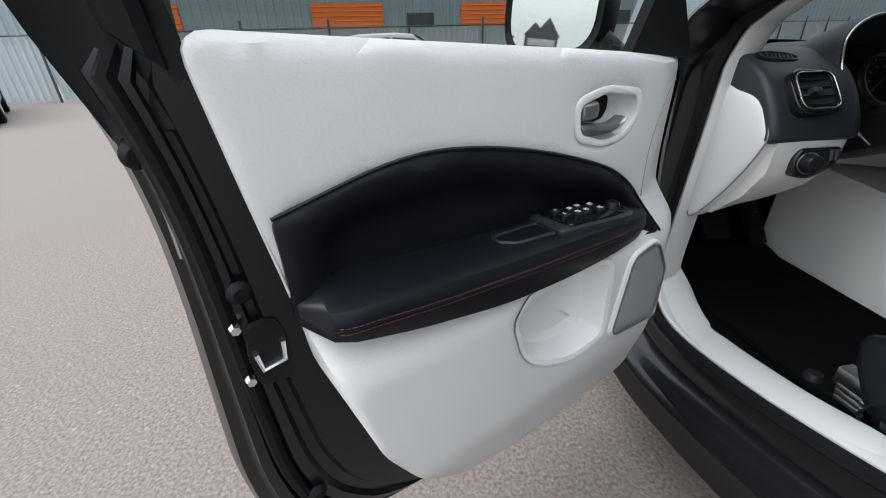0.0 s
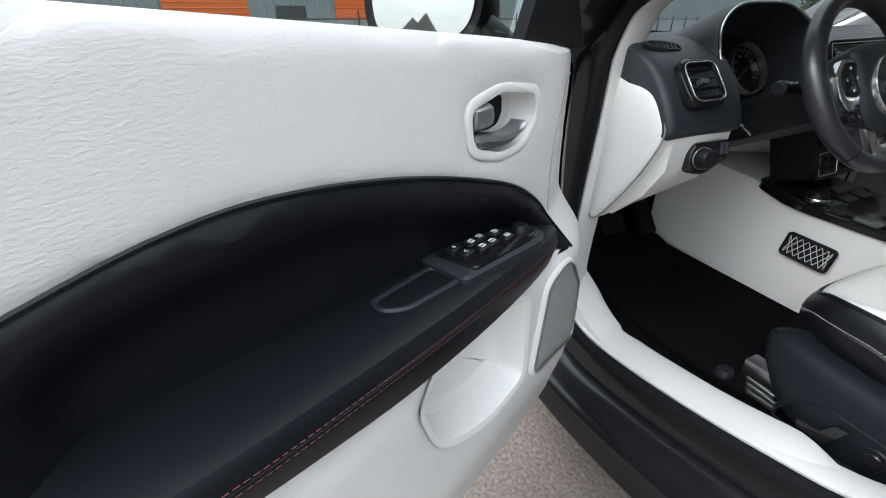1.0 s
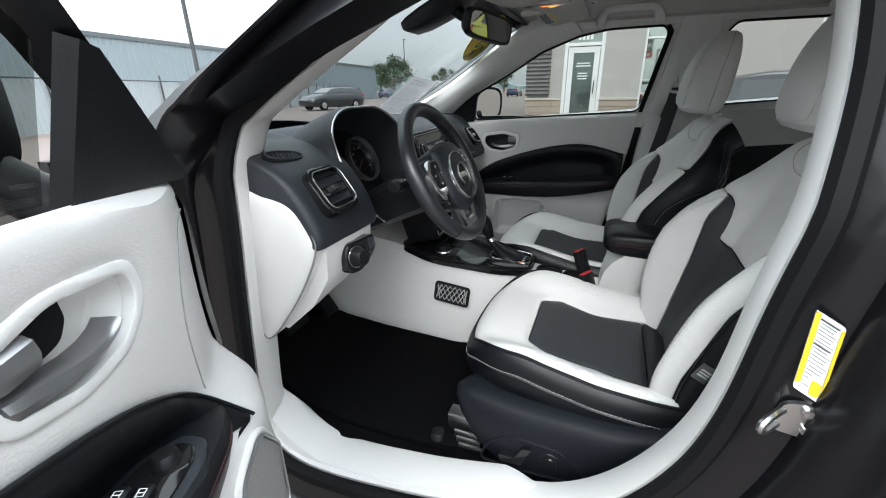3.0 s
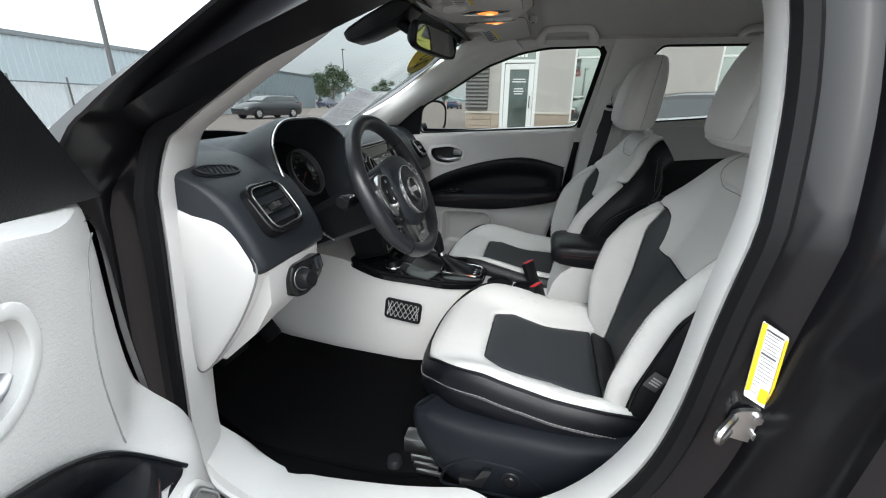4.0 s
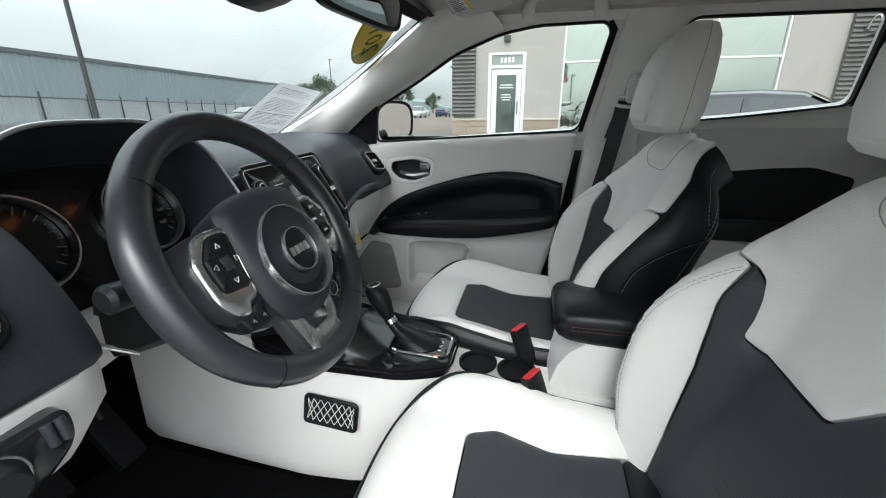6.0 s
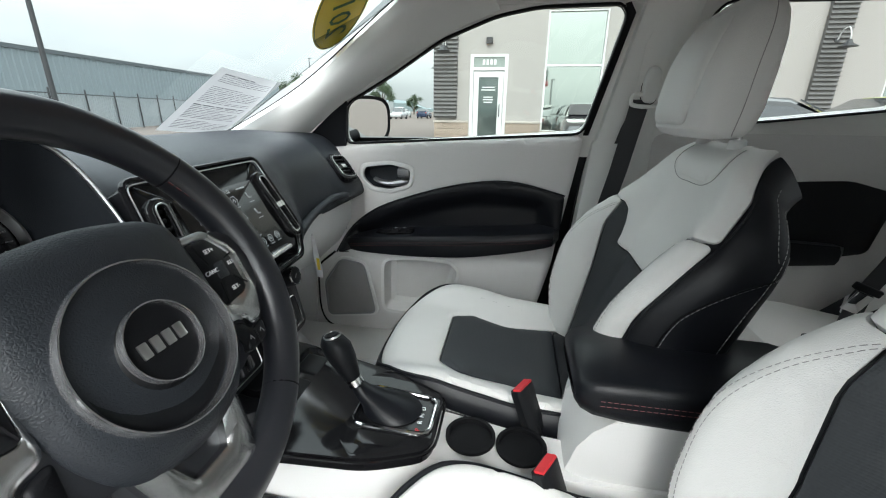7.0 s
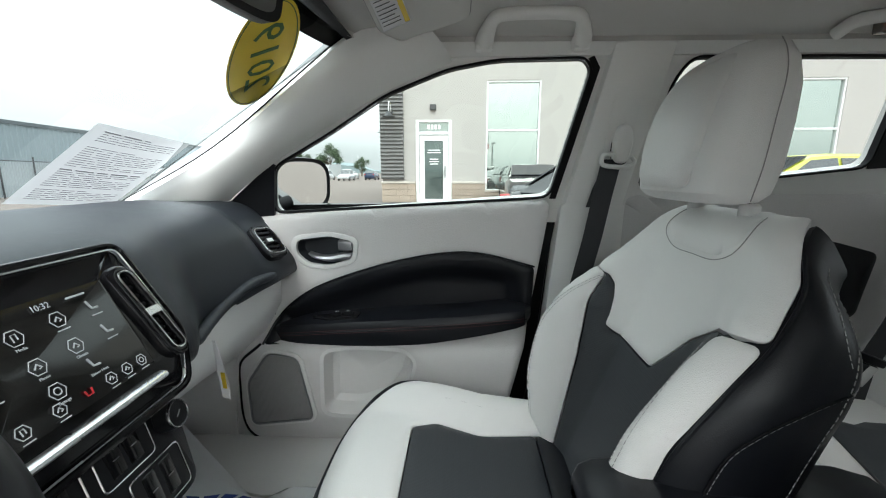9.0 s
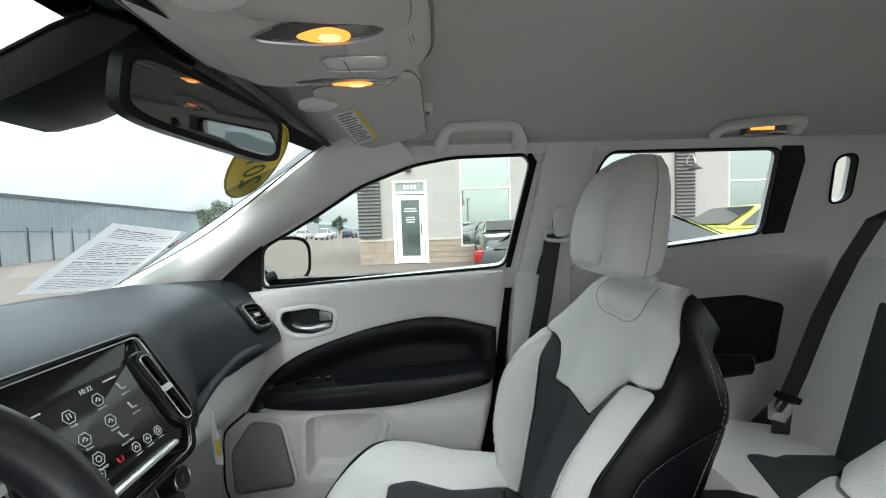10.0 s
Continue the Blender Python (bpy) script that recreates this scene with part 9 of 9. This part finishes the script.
# ---- parked cars ----
def parked_car(name, label, at, heading, paint, length=4.5, width=1.82, height=1.45, suv=False, sticker=False):
    """A parked car, its nose towards local -x."""
    car = thing(name, label, "car", "parked cars")
    L2, W2 = length / 2, width / 2
    belt = 0.92 if not suv else 1.05
    rings = []
    for f, zl, zh, w in ((-1.0, 0.42, 0.62, 0.78), (-0.96, 0.28, 0.72, 0.9), (-0.8, 0.22, belt - 0.12, 0.98), (-0.45, 0.2, belt - 0.02, 1.0), (0.1, 0.2, belt, 1.0), (0.6, 0.2, belt + 0.02, 1.0), (0.9, 0.24, belt, 0.96), (0.985, 0.32, belt - 0.1, 0.88), (1.0, 0.42, belt - 0.2, 0.8)):
        x = f * L2
        rings.append([Vector((x, W2 * w * a, zl + (zh - zl) * b)) for a, b in ((-0.92, 0), (-1, 0.25), (-1.0, 0.6), (-0.95, 0.9), (-0.86, 1.0), (0, 1.03), (0.86, 1.0), (0.95, 0.9), (1.0, 0.6), (1, 0.25), (0.92, 0))])
    part("body", loft(bmesh.new(), rings), paint, car)
    cab = ((-0.45, 0.0, 0.84), (-0.12, 0.93, 0.70), (0.05, 1.0, 0.68), (0.40, 0.98, 0.68), (0.62 if not suv else 0.82, 0.85 if not suv else 0.92, 0.68), (0.86 if not suv else 0.97, 0.0, 0.82))
    rings = []
    for f, h, w in cab:
        z1 = belt + (height - belt) * h
        rings.append([Vector((f * L2, W2 * a, z)) for a, z in ((-0.9, belt - 0.02), (-0.88 if h < 0.1 else -0.86, belt + 0.02), (-w, z1 - 0.03 * h), (-w * 0.85, z1 + 0.01), (w * 0.85, z1 + 0.01), (w, z1 - 0.03 * h), (0.86, belt + 0.02), (0.9, belt - 0.02))])
    part("cabin", loft(bmesh.new(), rings), paint, car)
    glass_m = bpy.data.materials.get("dark car glass") or mat("dark car glass", (0.03, 0.035, 0.04), 0.04, blotch=0.05, coat=1.0, rough_var=0.02)
    top = lambda f: np.interp(f, [c[0] for c in cab], [belt + (height - belt) * c[1] for c in cab])
    half = lambda f: np.interp(f, [c[0] for c in cab], [c[2] for c in cab])
    for sg in (-1, 1):
        for f0, f1 in ((-0.33, 0.08), (0.11, 0.5 if not suv else 0.52)) + (((0.55, 0.8),) if suv else ()):
            o = []
            for f, k in ((f0, 0.06), (f0 + 0.02, 0.1), (f1, 0.1), (f1, 0.84), (f0 + (0.2 if f0 < -0.2 else 0.0), 0.84)):
                z = belt + 0.04 + (top(f) - belt - 0.05) * k
                t = (z - belt) / (height - belt)
                o.append(Vector((f * L2, sg * W2 * (0.875 + (0.68 - 0.875) * t) + sg * 0.012, z)))
            bm = bmesh.new()
            loft(bm, [o, [p + Vector((0, sg * 0.012, 0)) for p in o]])
            part("side_window", bm, glass_m, car, smooth=False)
    for c0, c1, nm in ((cab[0], cab[1], "windscreen"), (cab[-1], cab[-2], "rear_window")):
        d = -0.012 if nm == "windscreen" else 0.012
        o = []
        for k, a in ((0.12, -0.82), (0.12, 0.82), (0.93, 0.72), (0.93, -0.72)):
            x = (c0[0] + (c1[0] - c0[0]) * k) * L2
            z = belt + (height - belt) * (c0[1] + (c1[1] - c0[1]) * k)
            o.append(Vector((x + d, W2 * a * 0.98, z + 0.02)))
        part(nm, loft(bmesh.new(), [o, [p + Vector((d, 0, 0.008)) for p in o]]), glass_m, car, smooth=False)
    if sticker:
        p, n = Vector((-0.27 * L2, 0.30 * W2, belt + (height - belt) * 0.52 + 0.03)), Vector((-0.62, 0, 0.78))
        part("window_sticker", cyl(bmesh.new(), p, p + n * 0.03, 0.13, None, 20), YELLOW, car, "yellow oval sticker")
    lamp_r = bpy.data.materials.get("red lamp glass") or mat("red lamp glass", (0.35, 0.02, 0.02), 0.15)
    for sg in (-1, 1):
        part("headlight", box(bmesh.new(), (-L2 * 0.99, sg * W2 * 0.7 - 0.16, 0.60), (-L2 * 0.9, sg * W2 * 0.7 + 0.16, 0.72), 0.03), SATIN_SILVER, car)
        part("tail_light", box(bmesh.new(), (L2 * 0.93, sg * W2 * 0.76 - 0.12, belt - 0.22), (L2 * 1.0, sg * W2 * 0.76 + 0.12, belt - 0.05), 0.03), lamp_r, car)
        for f in (-0.62, 0.6):
            c = Vector((f * L2, sg * (W2 - 0.1), 0.33))
            wl2 = part("wheel", cyl(bmesh.new(), c - Vector((0, 0.11, 0)), c + Vector((0, 0.11, 0)), 0.33, None, 24, 0.03), RUBBER, car)
            part("rim", cyl(bmesh.new(), c + Vector((0, sg * 0.09, 0)), c + Vector((0, sg * 0.118, 0)), 0.22, 0.2, 16, 0.01), SATIN_SILVER, wl2)
    car.matrix_basis = pose(at[0], at[1], 0, 0, 0, heading)
    return car


CAR_WHITE = mat("white car paint", (0.5, 0.51, 0.52), 0.25, coat=0.8, blotch=0.03)
CAR_BLUE = mat("dark blue car paint", (0.03, 0.05, 0.1), 0.25, coat=0.8, metal=0.3)
CAR_RED = mat("red car paint", (0.45, 0.02, 0.03), 0.25, coat=0.8)
CAR_BLACK = mat("black car paint", (0.012, 0.013, 0.015), 0.2, coat=0.8)
CAR_LIME = mat("yellow-green car paint", (0.46, 0.48, 0.06), 0.3, coat=0.8)
CAR_SILVER = mat("silver car paint", (0.45, 0.46, 0.47), 0.3, metal=0.7, coat=0.8)
parked_car("parked_sedan", "white parked sedan with a yellow windscreen sticker", (-10.8, -1.0), 270, CAR_WHITE, 4.6, 1.82, 1.42, sticker=True)
parked_car("parked_car", "dark blue parked car beside the fence", (-9.8, -10.6), 35, CAR_BLUE, 4.4, 1.8, 1.45)
parked_car("parked_suv", "black parked off-roader in front of the fence", (-18.0, 24.0), 75, CAR_BLACK, 4.5, 1.75, 1.42, True)
parked_car("parked_suv", "yellow-green parked off-roader beside the office", (6.7, 8.2), 0, CAR_LIME, 4.4, 1.82, 1.5, True)
parked_car("parked_sedan", "black parked sedan with a yellow windscreen sticker", (2.9, 5.0), 150, CAR_BLACK, 4.4, 1.8, 1.34)
# this off-roader is placed to imitate a car reflected in the office window
parked_car("parked_suv", "black off-roader standing in for a reflection in the office window", (2.05, 11.6), 88, CAR_BLACK, 4.4, 1.6, 1.40, True)
random.seed(21)
for k in range(16):
    x = -34 + k * 2.75 + random.uniform(-0.3, 0.3)
    parked_car("parked_car", random.choice(("small far parked car in a row",)), (x, 62 + (k % 3) * 7), 90 + random.choice((0, 180)), random.choice((CAR_WHITE, CAR_SILVER, CAR_WHITE, CAR_BLUE, CAR_SILVER)), 4.5, 1.8, random.choice((1.45, 1.7)), bool(k % 2))


# ---- trees and far hills ----
def leafy_tree(x, y, h, seed):
    rnd = random.Random(seed)
    tr = thing("tree", "green leafy tree in full summer leaf", "tree", "trees", at=(x, y, 0))
    bm = tube(bmesh.new(), [(0, 0, 0), (0.1, 0, h * 0.25), (0.0, 0.1, h * 0.5), (0.2, 0, h * 0.75)], [h * 0.035, h * 0.028, h * 0.02, h * 0.008], 8)
    tips = []
    for k in range(9):
        a = rnd.uniform(0, math.tau)
        z0 = h * rnd.uniform(0.10, 0.48)
        tip = Vector((math.cos(a) * h * rnd.uniform(0.2, 0.38), math.sin(a) * h * rnd.uniform(0.2, 0.38), z0 + h * rnd.uniform(0.15, 0.4)))
        tips.append(tip)
        tube(bm, [(0, 0, z0), tip * 0.5 + Vector((0, 0, z0 * 0.55)), tip], [h * 0.014, h * 0.01, h * 0.004], 6)
    part("trunk", bm, BARK, tr)
    tips += [Vector((0, 0, h * 0.85)), Vector((0.1 * h, 0, h * 0.7)), Vector((-0.1 * h, 0.1 * h, h * 0.72))]
    verts, faces = [], []
    for c in tips:
        for k in range(260):
            d = Vector((rnd.gauss(0, 1), rnd.gauss(0, 1), rnd.gauss(0, 0.8)))
            p = c + d * h * 0.065
            n = Vector((rnd.gauss(0, 1), rnd.gauss(0, 1), rnd.gauss(0, 1) + 0.4)).normalized()
            u = n.orthogonal().normalized() * h * 0.022
            v = n.cross(u).normalized() * h * 0.014
            n0 = len(verts)
            verts += [tuple(p - u), tuple(p - v), tuple(p + u), tuple(p + v)]
            faces.append((n0, n0 + 1, n0 + 2, n0 + 3))
    me = bpy.data.meshes.new("crown")
    me.from_pydata(verts, [], faces)
    me.materials.append(LEAVES)
    ob = new("crown", me)
    ob.parent = tr
    return tr


leafy_tree(-38.5, 72, 7.6, 1)
leafy_tree(-43, 75, 6.4, 2)
for k in range(7):
    leafy_tree(-75 + k * 13 + (k % 3) * 3, 135 + (k % 2) * 14, 7 + (k % 3) * 2, 10 + k)
bm = bmesh.new()
rings = []
for k in range(121):
    a = radians(-60 + k * 2.0)
    r = 900
    h = 26 + 12 * math.sin(k * 0.31) + 7 * math.sin(k * 0.83 + 1) + 4 * math.sin(k * 1.9)
    c = Vector((-math.sin(a) * r, math.cos(a) * r, 0))
    rings.append([c, c + Vector((0, 0, h * 0.7)), c * 1.05 + Vector((0, 0, h)), c * 1.3])
loft(bm, rings, closed=False)
tagged(link("hills", bm, HILL), "low hazy green hills on the horizon", "hills", kind="structure")
bm = bmesh.new()
loft(bm, [[Vector((-60 + x, 118, 0)), Vector((-60 + x, 118, 3.4)), Vector((-60 + x, 130, 3.9)), Vector((-60 + x, 130, 0))] for x in (0, 22)])
fb3 = thing("far_shed", "long white far storage shed", "shed")
part("wall", bm, CAR_WHITE, fb3, smooth=False)

# pole sign beside the road
sg_ = thing("pole_sign", "dark gabled pole sign with a red board", "sign", at=(2.55, -26.0, 0))
part("post", box(bmesh.new(), (-0.2, -0.12, 0), (0.2, 0.12, 4.3), 0.02), DARK_STEEL, sg_)
part("red_board", box(bmesh.new(), (-1.0, -0.2, 4.15), (1.0, 0.2, 4.75), 0.02), RED_SIGN, sg_)
part("dark_board", box(bmesh.new(), (-0.9, -0.16, 4.75), (0.9, 0.16, 5.75), 0.02), DARK_STEEL, sg_)
part("gable", loft(bmesh.new(), [[Vector((x, y, z)) for x, z in ((-1.0, 5.75), (-0.45, 6.4), (-0.15, 6.15), (0.3, 6.7), (1.0, 5.75))] for y in (-0.16, 0.16)]), LOUVRE, sg_)
for w, z, h in ((1.5, 5.4, 0.17), (1.2, 4.97, 0.07), (1.5, 4.45, 0.09)):
    for fy in (-0.21, 0.21):
        part("print_bar", box(bmesh.new(), (-w / 2, fy - 0.012, z - h), (w / 2, fy + 0.012, z + h), 0.005), PAPER, sg_)
